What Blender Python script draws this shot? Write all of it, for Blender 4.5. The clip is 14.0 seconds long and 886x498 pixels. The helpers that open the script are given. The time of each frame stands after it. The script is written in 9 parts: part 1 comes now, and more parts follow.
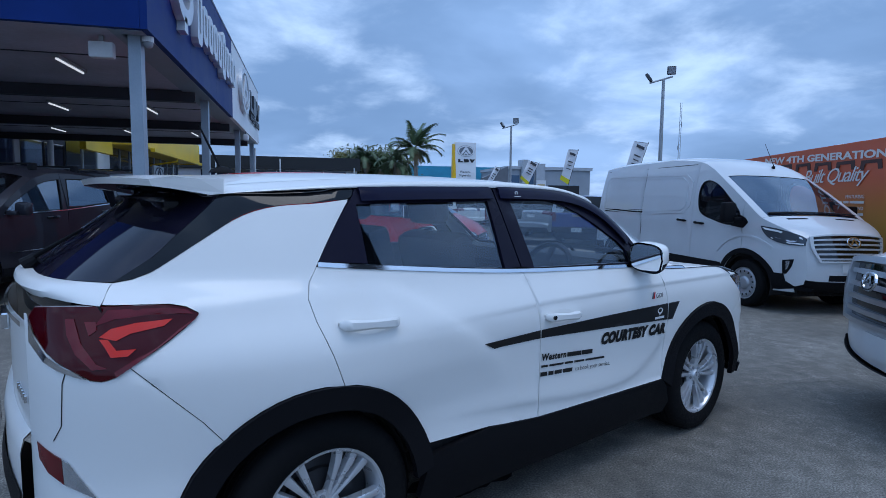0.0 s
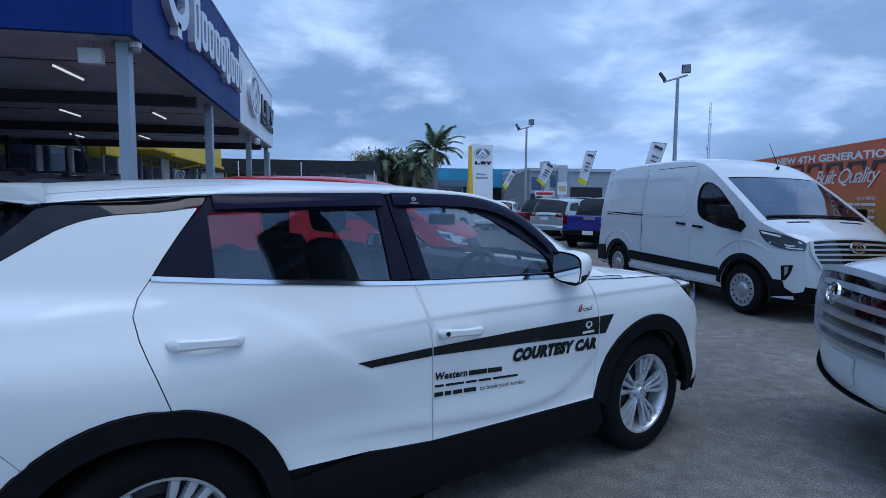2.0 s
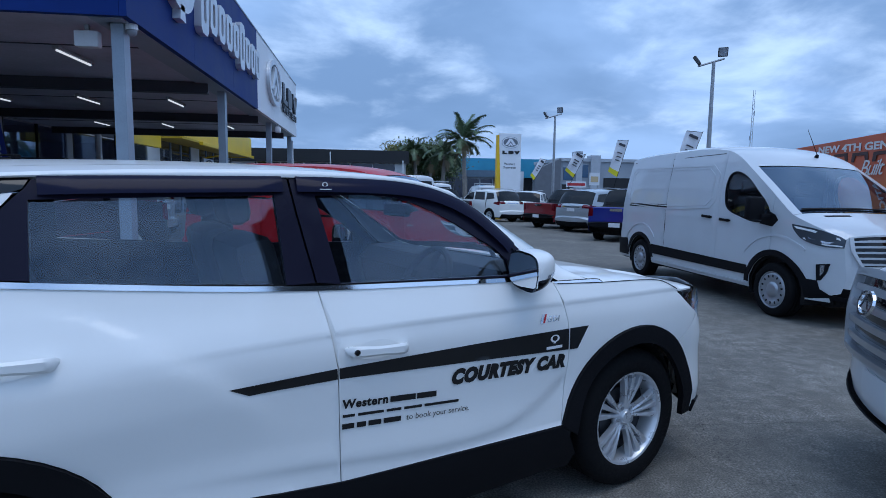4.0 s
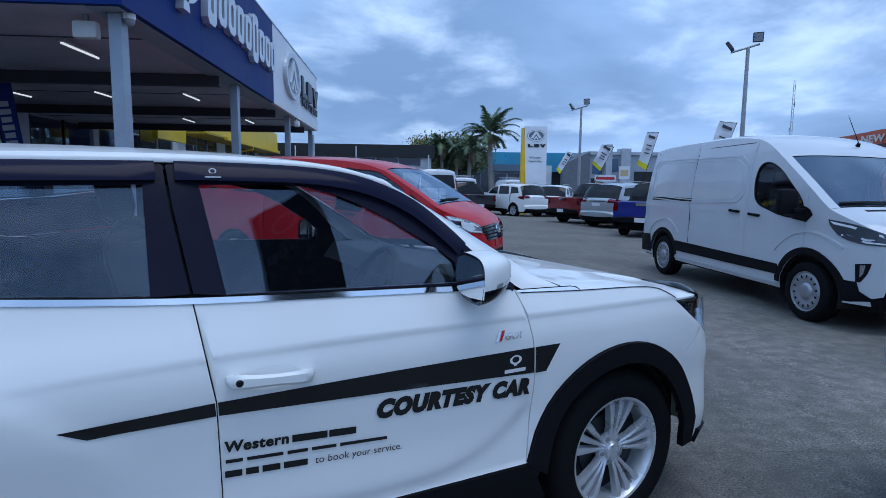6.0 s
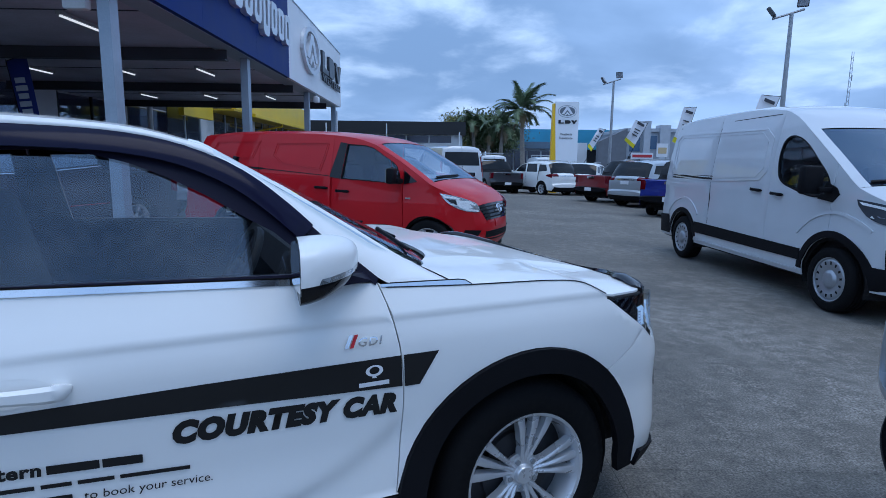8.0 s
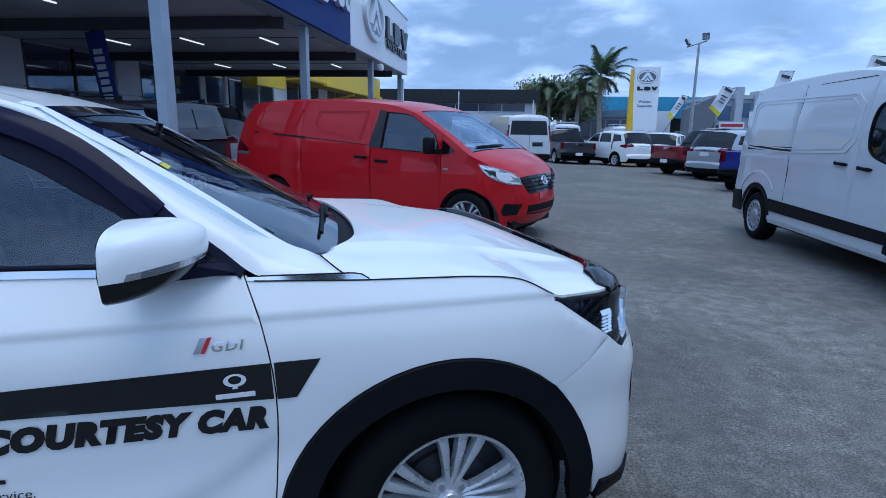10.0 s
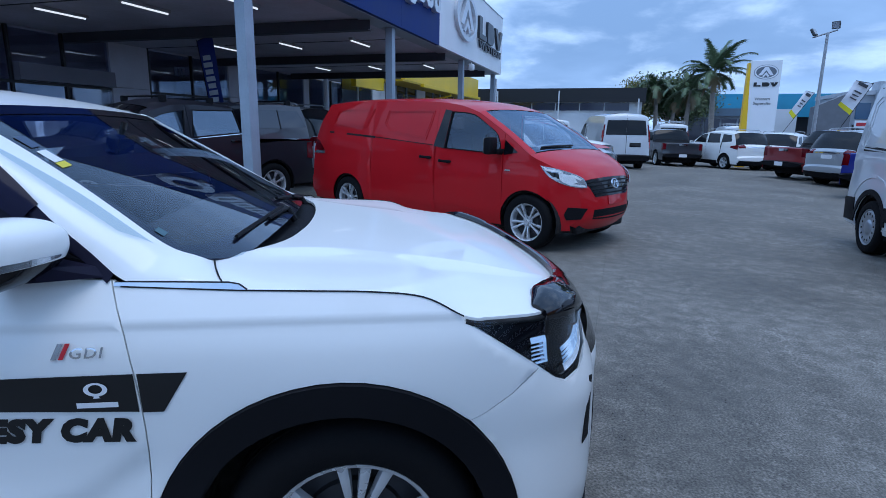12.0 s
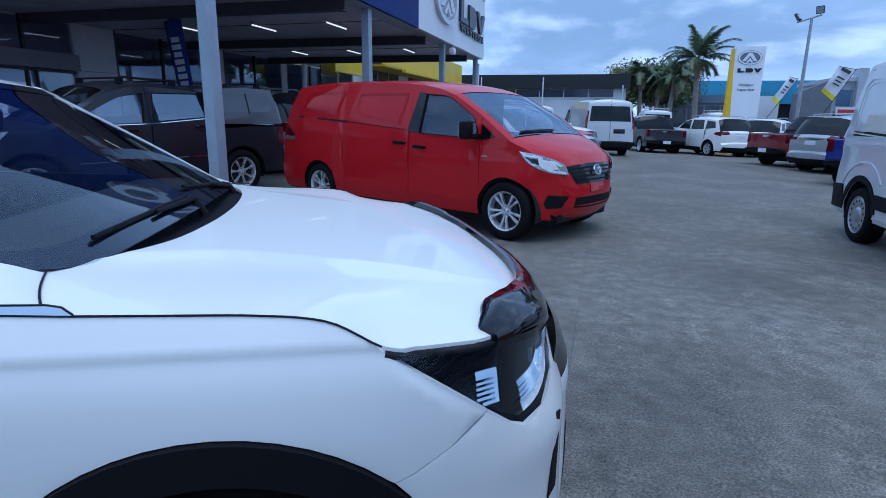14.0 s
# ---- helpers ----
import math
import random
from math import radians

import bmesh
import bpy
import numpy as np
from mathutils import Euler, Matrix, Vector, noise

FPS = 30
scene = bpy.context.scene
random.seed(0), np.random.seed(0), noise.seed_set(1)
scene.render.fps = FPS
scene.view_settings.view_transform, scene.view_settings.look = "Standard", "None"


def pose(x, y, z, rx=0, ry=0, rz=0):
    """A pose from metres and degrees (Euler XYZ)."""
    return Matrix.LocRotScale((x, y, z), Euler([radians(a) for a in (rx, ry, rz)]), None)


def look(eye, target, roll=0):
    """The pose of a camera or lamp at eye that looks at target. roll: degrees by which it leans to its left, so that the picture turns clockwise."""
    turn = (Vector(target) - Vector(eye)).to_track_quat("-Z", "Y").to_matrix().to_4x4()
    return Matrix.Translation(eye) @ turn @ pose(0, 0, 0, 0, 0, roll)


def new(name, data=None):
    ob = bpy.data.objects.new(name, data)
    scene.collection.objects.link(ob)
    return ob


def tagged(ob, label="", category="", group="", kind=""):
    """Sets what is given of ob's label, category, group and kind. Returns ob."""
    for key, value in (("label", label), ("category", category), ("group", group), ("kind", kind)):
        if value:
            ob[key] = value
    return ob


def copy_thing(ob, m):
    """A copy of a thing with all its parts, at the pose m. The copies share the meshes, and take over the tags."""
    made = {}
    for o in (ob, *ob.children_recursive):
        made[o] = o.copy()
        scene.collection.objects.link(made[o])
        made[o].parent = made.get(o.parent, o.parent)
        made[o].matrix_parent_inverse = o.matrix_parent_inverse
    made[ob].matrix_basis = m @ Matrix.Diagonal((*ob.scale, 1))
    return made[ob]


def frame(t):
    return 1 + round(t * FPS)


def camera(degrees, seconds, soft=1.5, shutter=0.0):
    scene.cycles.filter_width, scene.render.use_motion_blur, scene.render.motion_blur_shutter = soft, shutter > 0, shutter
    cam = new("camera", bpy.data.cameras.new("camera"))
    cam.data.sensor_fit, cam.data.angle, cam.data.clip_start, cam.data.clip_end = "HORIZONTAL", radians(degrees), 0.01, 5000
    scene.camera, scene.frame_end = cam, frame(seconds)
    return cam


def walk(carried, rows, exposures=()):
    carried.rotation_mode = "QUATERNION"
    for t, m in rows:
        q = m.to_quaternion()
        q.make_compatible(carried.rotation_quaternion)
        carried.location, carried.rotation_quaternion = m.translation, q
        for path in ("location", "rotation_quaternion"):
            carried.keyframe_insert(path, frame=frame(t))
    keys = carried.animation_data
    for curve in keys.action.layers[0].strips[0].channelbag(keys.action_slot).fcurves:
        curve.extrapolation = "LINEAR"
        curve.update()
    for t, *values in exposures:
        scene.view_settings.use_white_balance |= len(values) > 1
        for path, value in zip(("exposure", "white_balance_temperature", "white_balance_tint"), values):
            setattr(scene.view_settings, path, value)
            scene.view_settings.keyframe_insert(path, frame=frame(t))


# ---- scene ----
cam = camera(76.9, 14.0, 0.5)
PATH = [
    (0, (0.0585, 0.0094, 1.4649), (0.5413, 2.0346, 1.2779), 0.6),
    (0.5, (0.2226, 0.0512, 1.4513), (0.7001, 2.0764, 1.2643), 0.6),
    (1, (0.3407, 0.0752, 1.466), (0.8141, 2.1025, 1.28), 0.6),
    (1.5, (0.5204, 0.0711, 1.4858), (0.9666, 2.1046, 1.3029), 0.5),
    (2, (0.6834, 0.0575, 1.49), (1.0711, 2.1036, 1.3103), 0.4),
    (2.5, (0.8005, 0.1129, 1.4649), (1.1443, 2.1652, 1.2789), 0.5),
    (3, (0.9363, 0.2341, 1.4806), (1.2624, 2.2885, 1.2862), 0.6),
    (5.5, (1.4661, 0.7482, 1.4681), (1.6354, 2.8173, 1.2298), 0.7),
    (6, (1.5654, 0.8465, 1.4628), (1.7242, 2.9166, 1.2256), 0.6),
    (6.5, (1.7378, 0.952, 1.4628), (1.881, 3.0232, 1.2246), 0.5),
    (7, (1.8988, 1.0231, 1.4367), (1.975, 3.0953, 1.1796), 0.4),
    (7.5, (2.0189, 1.0858, 1.4263), (2.0618, 3.1528, 1.1222), 0.7),
    (8, (2.1475, 1.2185, 1.4398), (2.1726, 3.2834, 1.1211), 0.7),
    (10.5, (2.7609, 1.6835, 1.4419), (2.4202, 3.6972, 0.9968), 0.8),
    (11, (2.9208, 1.8005, 1.444), (2.4725, 3.7944, 1.0062), 0.7),
    (11.5, (3.0368, 1.8214, 1.4493), (2.4526, 3.7798, 1.0135), 0.7),
    (12, (3.0817, 1.8538, 1.443), (2.4725, 3.8059, 1.0062), 0.8),
    (12.5, (2.996, 1.9625, 1.4252), (2.3857, 3.9104, 0.9748), 1),
    (13, (3.0148, 2.0566, 1.4033), (2.4004, 4.0013, 0.9466), 1),
    (13.5, (3.0786, 2.1861, 1.3855), (2.4746, 4.1309, 0.9163), 0.8),
    (14, (3.1026, 2.2447, 1.4001), (2.5488, 4.2009, 0.9205), 0.8),
]
walk(cam, [(t, look(eye, target, roll)) for t, eye, target, roll in PATH], [(0.0, 0.11, 6010, 10), (6.0, 0.17, 6030, 10), (8.0, 0.25, 6020, 10), (10.5, 0.41, 5960, 10), (14.0, 0.39, 5900, 10)])


# ---- world, sun and sky ----
def socket(node, name):
    return next(s for s in node.inputs if s.name == name)


def build_world():
    world = bpy.data.worlds.new("overcast_sky")
    world.use_nodes = True
    scene.world = world
    nt = world.node_tree
    nt.nodes.clear()
    out = nt.nodes.new("ShaderNodeOutputWorld")
    bg = nt.nodes.new("ShaderNodeBackground")
    sky = nt.nodes.new("ShaderNodeTexSky")
    sky.sky_type, sky.sun_disc = "NISHITA", False
    sky.sun_elevation, sky.sun_rotation = radians(75), radians(135)
    coord = nt.nodes.new("ShaderNodeTexCoord")
    sep = nt.nodes.new("ShaderNodeSeparateXYZ")
    nt.links.new(coord.outputs["Generated"], sep.inputs[0])
    # clouds lie on a flat layer: the direction divided by its height
    h = nt.nodes.new("ShaderNodeMath")
    h.operation, h.inputs[1].default_value = "MAXIMUM", 0.0
    nt.links.new(sep.outputs["Z"], h.inputs[0])
    h2 = nt.nodes.new("ShaderNodeMath")
    h2.operation, h2.inputs[1].default_value = "ADD", 0.24
    nt.links.new(h.outputs[0], h2.inputs[0])
    flat = nt.nodes.new("ShaderNodeVectorMath")
    flat.operation = "DIVIDE"
    nt.links.new(coord.outputs["Generated"], flat.inputs[0])
    comb = nt.nodes.new("ShaderNodeCombineXYZ")
    for k in range(3):
        nt.links.new(h2.outputs[0], comb.inputs[k])
    nt.links.new(comb.outputs[0], flat.inputs[1])

    def cloud(scale, detail, rough, dist, lo, hi, offset):
        mp = nt.nodes.new("ShaderNodeMapping")
        mp.inputs["Location"].default_value = (offset, offset * 0.7, 0)
        mp.inputs["Scale"].default_value = (1.0, 1.0, 0.35)
        nt.links.new(flat.outputs[0], mp.inputs[0])
        n = nt.nodes.new("ShaderNodeTexNoise")
        socket(n, "Scale").default_value, socket(n, "Detail").default_value = scale, detail
        socket(n, "Roughness").default_value, socket(n, "Distortion").default_value = rough, dist
        nt.links.new(mp.outputs[0], n.inputs["Vector"])
        r = nt.nodes.new("ShaderNodeMapRange")
        r.interpolation_type = "SMOOTHSTEP"
        r.inputs["From Min"].default_value, r.inputs["From Max"].default_value = lo, hi
        nt.links.new(n.outputs["Fac"], r.inputs["Value"])
        return r.outputs[0]

    def mix(fac, a, b):
        m = nt.nodes.new("ShaderNodeMix")
        m.data_type = "RGBA"
        if isinstance(fac, float):
            m.inputs[0].default_value = fac
        else:
            nt.links.new(fac, m.inputs[0])
        for k, c in ((6, a), (7, b)):
            if isinstance(c, tuple):
                m.inputs[k].default_value = (*c, 1)
            else:
                nt.links.new(c, m.inputs[k])
        return m.outputs[2]

    broad = cloud(0.80, 6, 0.48, 0.15, 0.34, 0.66, 3.0)
    fine = cloud(2.3, 7, 0.55, 0.2, 0.43, 0.76, 8.0)
    layer = mix(broad, CLOUD_DARK, CLOUD_LIGHT)
    layer = mix(fine, layer, mix(0.65, layer, CLOUD_BRIGHT))
    # an overcast sky is brighter overhead than near the horizon
    up = nt.nodes.new("ShaderNodeMapRange")
    up.inputs["From Min"].default_value, up.inputs["From Max"].default_value = 0.0, 1.0
    up.inputs["To Min"].default_value, up.inputs["To Max"].default_value = SKY_LOW, SKY_HIGH
    nt.links.new(h.outputs[0], up.inputs["Value"])
    scaled = nt.nodes.new("ShaderNodeVectorMath")
    scaled.operation = "SCALE"
    nt.links.new(layer, scaled.inputs[0])
    nt.links.new(up.outputs[0], scaled.inputs["Scale"])
    dim = nt.nodes.new("ShaderNodeVectorMath")
    dim.operation = "SCALE"
    dim.inputs["Scale"].default_value = 0.10
    nt.links.new(sky.outputs[0], dim.inputs[0])
    whole = mix(0.97, dim.outputs[0], scaled.outputs[0])
    nt.links.new(whole, bg.inputs["Color"])
    nt.links.new(bg.outputs[0], out.inputs[0])


CLOUD_DARK, CLOUD_LIGHT, CLOUD_BRIGHT = (0.155, 0.258, 0.445), (0.290, 0.442, 0.715), (0.60, 0.77, 1.03)
SKY_LOW, SKY_HIGH = 1.16, 1.75
build_world()
sun = new("sun", bpy.data.lights.new("sun", "SUN"))
sun.data.energy, sun.data.angle, sun.data.color = 0.75, radians(36), (1.0, 0.97, 0.93)
sun.matrix_world = look((6, -6, 31), (0, 0, 0))


# ---- materials ----
def mat(name, color, rough=0.5, metal=0.0, coat=0.0, grain=0.0, grain_scale=30.0, stain=0.0, stain_scale=2.0,
        bump=0.0, bump_scale=200.0, spec=0.5, piece=0.0, stretch=(1, 1, 1), fleck=0.0, fleck_scale=8.0):
    """A principled surface with variation at two scales: a fine grain and broad stains, both in the base colour and gloss."""
    m = bpy.data.materials.new(name)
    m.use_nodes = True
    nt = m.node_tree
    b = nt.nodes["Principled BSDF"]
    b.inputs["Metallic"].default_value = metal
    b.inputs["Roughness"].default_value = rough
    b.inputs["Coat Weight"].default_value = coat
    b.inputs["Coat Roughness"].default_value = 0.012
    b.inputs["Specular IOR Level"].default_value = spec
    b.inputs["Base Color"].default_value = (*color, 1)
    coord = nt.nodes.new("ShaderNodeTexCoord")
    mp = nt.nodes.new("ShaderNodeMapping")
    mp.inputs["Scale"].default_value = stretch
    nt.links.new(coord.outputs["Object"], mp.inputs[0])
    value = None

    def noise_node(scale, detail=6):
        n = nt.nodes.new("ShaderNodeTexNoise")
        socket(n, "Scale").default_value, socket(n, "Detail").default_value = scale, detail
        nt.links.new(mp.outputs[0], n.inputs["Vector"])
        return n.outputs["Fac"]

    def amount(source, size):
        r = nt.nodes.new("ShaderNodeMapRange")
        r.inputs["From Min"].default_value, r.inputs["From Max"].default_value = 0.3, 0.7
        r.inputs["To Min"].default_value, r.inputs["To Max"].default_value = 1 - size, 1 + size
        nt.links.new(source, r.inputs["Value"])
        return r.outputs[0]

    terms = []
    if grain:
        terms.append(amount(noise_node(grain_scale), grain))
    if stain:
        terms.append(amount(noise_node(stain_scale, 8), stain))
    if fleck:
        terms.append(amount(noise_node(fleck_scale, 9), fleck))
    if piece:
        info = nt.nodes.new("ShaderNodeObjectInfo")
        terms.append(amount(info.outputs["Random"], piece))
    for t in terms:
        if value is None:
            value = t
        else:
            mul = nt.nodes.new("ShaderNodeMath")
            mul.operation = "MULTIPLY"
            nt.links.new(value, mul.inputs[0])
            nt.links.new(t, mul.inputs[1])
            value = mul.outputs[0]
    if value is not None:
        sc = nt.nodes.new("ShaderNodeVectorMath")
        sc.operation = "SCALE"
        sc.inputs[0].default_value = color
        nt.links.new(value, sc.inputs["Scale"])
        nt.links.new(sc.outputs[0], b.inputs["Base Color"])
        if rough > 0.15:
            rr = nt.nodes.new("ShaderNodeMath")
            rr.operation, rr.inputs[1].default_value = "MULTIPLY", rough
            nt.links.new(value, rr.inputs[0])
            nt.links.new(rr.outputs[0], b.inputs["Roughness"])
    if bump:
        bn = nt.nodes.new("ShaderNodeBump")
        bn.inputs["Strength"].default_value, bn.inputs["Distance"].default_value = bump, 0.01
        nt.links.new(noise_node(bump_scale, 4), bn.inputs["Height"])
        nt.links.new(bn.outputs[0], b.inputs["Normal"])
    return m


def glass(name, tint, rough=0.0, gloss=1.0, ior=1.62, cool=0.72):
    """A pane: tinted see-through with a mirror coat by Fresnel."""
    m = bpy.data.materials.new(name)
    m.use_nodes = True
    nt = m.node_tree
    nt.nodes.remove(nt.nodes["Principled BSDF"])
    out = nt.nodes["Material Output"]
    clear = nt.nodes.new("ShaderNodeBsdfTransparent")
    clear.inputs[0].default_value = (*tint, 1)
    mirror = nt.nodes.new("ShaderNodeBsdfGlossy")
    mirror.inputs["Roughness"].default_value = rough
    mirror.inputs[0].default_value = (cool * gloss, (0.45 + 0.55 * cool) * gloss, gloss, 1)
    # Schlick's curve from the facing angle, the same from inside and outside
    fr = nt.nodes.new("ShaderNodeLayerWeight")
    fr.inputs["Blend"].default_value = 0.5
    steep = nt.nodes.new("ShaderNodeMath")
    steep.operation, steep.inputs[1].default_value = "POWER", 5.0
    nt.links.new(fr.outputs["Facing"], steep.inputs[0])
    base = ((ior - 1) / (ior + 1)) ** 2
    fit = nt.nodes.new("ShaderNodeMath")
    fit.operation, fit.inputs[1].default_value, fit.inputs[2].default_value = "MULTIPLY_ADD", 1 - base, base
    nt.links.new(steep.outputs[0], fit.inputs[0])
    mx = nt.nodes.new("ShaderNodeMixShader")
    nt.links.new(fit.outputs[0], mx.inputs[0])
    nt.links.new(clear.outputs[0], mx.inputs[1])
    nt.links.new(mirror.outputs[0], mx.inputs[2])
    nt.links.new(mx.outputs[0], out.inputs[0])
    return m


def lamp_glow(name, color, strength):
    m = mat(name, (0.8, 0.8, 0.8))
    b = m.node_tree.nodes["Principled BSDF"]
    b.inputs["Emission Color"].default_value = (*color, 1)
    b.inputs["Emission Strength"].default_value = strength
    return m


PAINT_WHITE = mat("white_car_paint", (0.83, 0.83, 0.81), 0.50, coat=0.70, stain=0.012, stain_scale=3, spec=0.12)
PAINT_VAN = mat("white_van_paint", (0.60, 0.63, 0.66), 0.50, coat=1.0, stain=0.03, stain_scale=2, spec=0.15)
PAINT_RED = mat("red_van_paint", (0.50, 0.008, 0.014), 0.50, coat=0.6, stain=0.04, stain_scale=2, spec=0.10)
PAINT_DARK = mat("dark_grey_paint", (0.016, 0.016, 0.023), 0.40, coat=0.45, spec=0.2, stain=0.05)
PAINT_GREY = mat("gunmetal_paint", (0.030, 0.034, 0.042), 0.35, coat=1.0, stain=0.04)
PAINT_SILVER = mat("silver_paint", (0.42, 0.45, 0.48), 0.35, metal=0.4, coat=1.0, stain=0.03)
PAINT_MAROON = mat("dark_red_paint", (0.22, 0.008, 0.012), 0.35, coat=1.0, stain=0.04)
PAINT_BLUE = mat("blue_paint", (0.008, 0.02, 0.22), 0.35, coat=1.0, stain=0.04)
TRIM_BLACK = mat("black_plastic_trim", (0.007, 0.007, 0.009), 0.6, grain=0.12, grain_scale=180, bump=0.15, bump_scale=900, spec=0.13)
GLOSS_BLACK = mat("gloss_black_trim", (0.005, 0.005, 0.007), 0.05, spec=0.45)
SMOKE = mat("smoked_acrylic", (0.010, 0.010, 0.028), 0.14, spec=0.10, grain=0.05, grain_scale=20)
PILLAR_BLACK = mat("black_pillar_film", (0.012, 0.011, 0.024), 0.30, spec=0.11, stain=0.1)
RUBBER = mat("tyre_rubber", (0.008, 0.008, 0.009), 0.8, spec=0.12, grain=0.2, grain_scale=60, bump=0.2, bump_scale=400)
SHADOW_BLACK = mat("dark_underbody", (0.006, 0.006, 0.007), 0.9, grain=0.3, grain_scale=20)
ALLOY = mat("silver_alloy", (0.66, 0.68, 0.71), 0.28, metal=0.55, stain=0.05, stain_scale=12)
STEEL_HUB = mat("grey_hubcap_steel", (0.40, 0.42, 0.45), 0.4, metal=0.6, stain=0.08, stain_scale=15)
CHROME = mat("chrome", (0.75, 0.77, 0.80), 0.08, metal=1.0)
LAMP_RED = mat("red_lamp_lens", (0.13, 0.002, 0.007), 0.06, spec=0.5, stain=0.15, stain_scale=14)
LAMP_RED_DARK = mat("dark_red_lamp_lens", (0.055, 0.001, 0.003), 0.05, spec=0.3)
LAMP_ORANGE = mat("orange_red_light_bar", (0.62, 0.022, 0.010), 0.12, spec=0.5)
LAMP_CLEAR = mat("clear_lamp_reflector", (0.55, 0.58, 0.62), 0.18, metal=0.8, stain=0.10, stain_scale=30)
LAMP_BRIGHT = mat("bright_lamp_reflector", (0.84, 0.86, 0.88), 0.22, metal=0.0, stain=0.12, stain_scale=60)
GLASS_SIDE = glass("tinted_side_glass", (0.80, 0.83, 0.85), ior=1.95)
GLASS_SKY = glass("bright_reflecting_glass", (0.60, 0.64, 0.67), ior=2.9)
GLASS_SCREEN = glass("windscreen_glass", (0.74, 0.80, 0.82), ior=1.80, cool=0.86)
GLASS_DARK = glass("privacy_glass", (0.06, 0.065, 0.07))
DARK_PANE = mat("dark_rear_glass", (0.010, 0.012, 0.015), 0.10, spec=0.3)
GLASS_BUILDING = glass("shopfront_glass", (0.78, 0.79, 0.85), ior=1.9)
CABIN = mat("dark_cabin_trim", (0.016, 0.016, 0.019), 0.7, grain=0.06, grain_scale=40)
CABIN_GREY = mat("grey_seat_cloth", (0.045, 0.045, 0.05), 0.85, grain=0.06, grain_scale=60)
DECAL_BLACK = mat("black_vinyl_decal", (0.008, 0.008, 0.009), 0.35, stain=0.1, stain_scale=6)
DECAL_WHITE = mat("white_vinyl_decal", (0.75, 0.76, 0.78), 0.4, stain=0.03, stain_scale=8)
STEEL_GREY = mat("painted_grey_steel", (0.30, 0.36, 0.43), 0.45, stain=0.10, stain_scale=3, grain=0.04, grain_scale=40)
GALVANISED = mat("galvanised_steel", (0.36, 0.38, 0.40), 0.5, metal=0.5, stain=0.15, stain_scale=6)
FASCIA_BLUE = mat("blue_fascia_panel", (0.008, 0.030, 0.165), 0.5, spec=0.10, stain=0.10, stain_scale=0.9, grain=0.03, grain_scale=8)
FASCIA_WHITE = mat("white_fascia_panel", (0.74, 0.76, 0.78), 0.35, stain=0.04, stain_scale=0.9)
SIGN_METAL = mat("brushed_sign_metal", (0.62, 0.65, 0.69), 0.35, metal=0.5, stain=0.06, stain_scale=3)
SOFFIT_GREY = mat("grey_soffit_lining", (0.52, 0.51, 0.60), 0.7, stain=0.18, stain_scale=0.8, grain=0.06, grain_scale=12)
BEAM_DARK = mat("dark_steel_beam", (0.05, 0.05, 0.065), 0.6, stain=0.2)
YELLOW_WALL = mat("yellow_painted_cladding", (0.75, 0.50, 0.010), 0.45, stain=0.06, stain_scale=1.0)
WHITE_WALL = mat("white_painted_wall", (0.72, 0.74, 0.76), 0.6, stain=0.07, stain_scale=0.7, grain=0.03)
GREY_WALL = mat("grey_rendered_wall", (0.34, 0.37, 0.41), 0.7, stain=0.10, stain_scale=0.6, grain=0.05)
DARK_WALL = mat("black_fascia_cladding", (0.012, 0.012, 0.014), 0.45, stain=0.15, stain_scale=0.7)
PANEL_GREY = mat("grey_composite_panel", (0.55, 0.55, 0.62), 0.4, stain=0.05)
TEAL_ROOF = mat("teal_blue_cladding", (0.045, 0.30, 0.45), 0.5, stain=0.08, stain_scale=0.8)


# ---- building helpers ----
def part(name, bm, material, parent, label=""):
    """Links a bmesh as one mesh object under a thing or a part."""
    me = bpy.data.meshes.new(name)
    bm.to_mesh(me)
    bm.free()
    return part_of(name, me, material, parent, label)


def part_of(name, me, material, parent, label=""):
    mats = material if isinstance(material, (list, tuple)) else [material]
    if not me.materials:
        for m in mats:
            me.materials.append(m)
    ob = new(name, me)
    if parent is not None:
        ob.parent = parent
    if label:
        tagged(ob, label)
    return ob


def thing(name, label, category, m=None, group="", kind=""):
    ob = new(name)
    if m is not None:
        ob.matrix_basis = m
    return tagged(ob, label, category, group, kind)


def smooth(bm, angle=40):
    bm.normal_update()
    for f in bm.faces:
        f.smooth = True
    lim = radians(angle)
    for e in bm.edges:
        if len(e.link_faces) == 2 and e.calc_face_angle(0) > lim:
            e.smooth = False
    return bm


def box(bm, x0, x1, y0, y1, z0, z1, bevel=0.0, m=None):
    vs = [bm.verts.new(p) for p in ((x0, y0, z0), (x1, y0, z0), (x1, y1, z0), (x0, y1, z0), (x0, y0, z1), (x1, y0, z1), (x1, y1, z1), (x0, y1, z1))]
    fs = [bm.faces.new([vs[i] for i in q]) for q in ((3, 2, 1, 0), (4, 5, 6, 7), (0, 1, 5, 4), (1, 2, 6, 5), (2, 3, 7, 6), (3, 0, 4, 7))]
    if bevel:
        r = bmesh.ops.bevel(bm, geom=list({e for f in fs for e in f.edges}), offset=bevel, segments=2, affect="EDGES", profile=0.5)
        vs = list({v for f in r["faces"] for v in f.verts} | {v for v in vs if v.is_valid})
    if m is not None:
        bmesh.ops.transform(bm, matrix=m, verts=[v for v in vs if v.is_valid])
    return vs


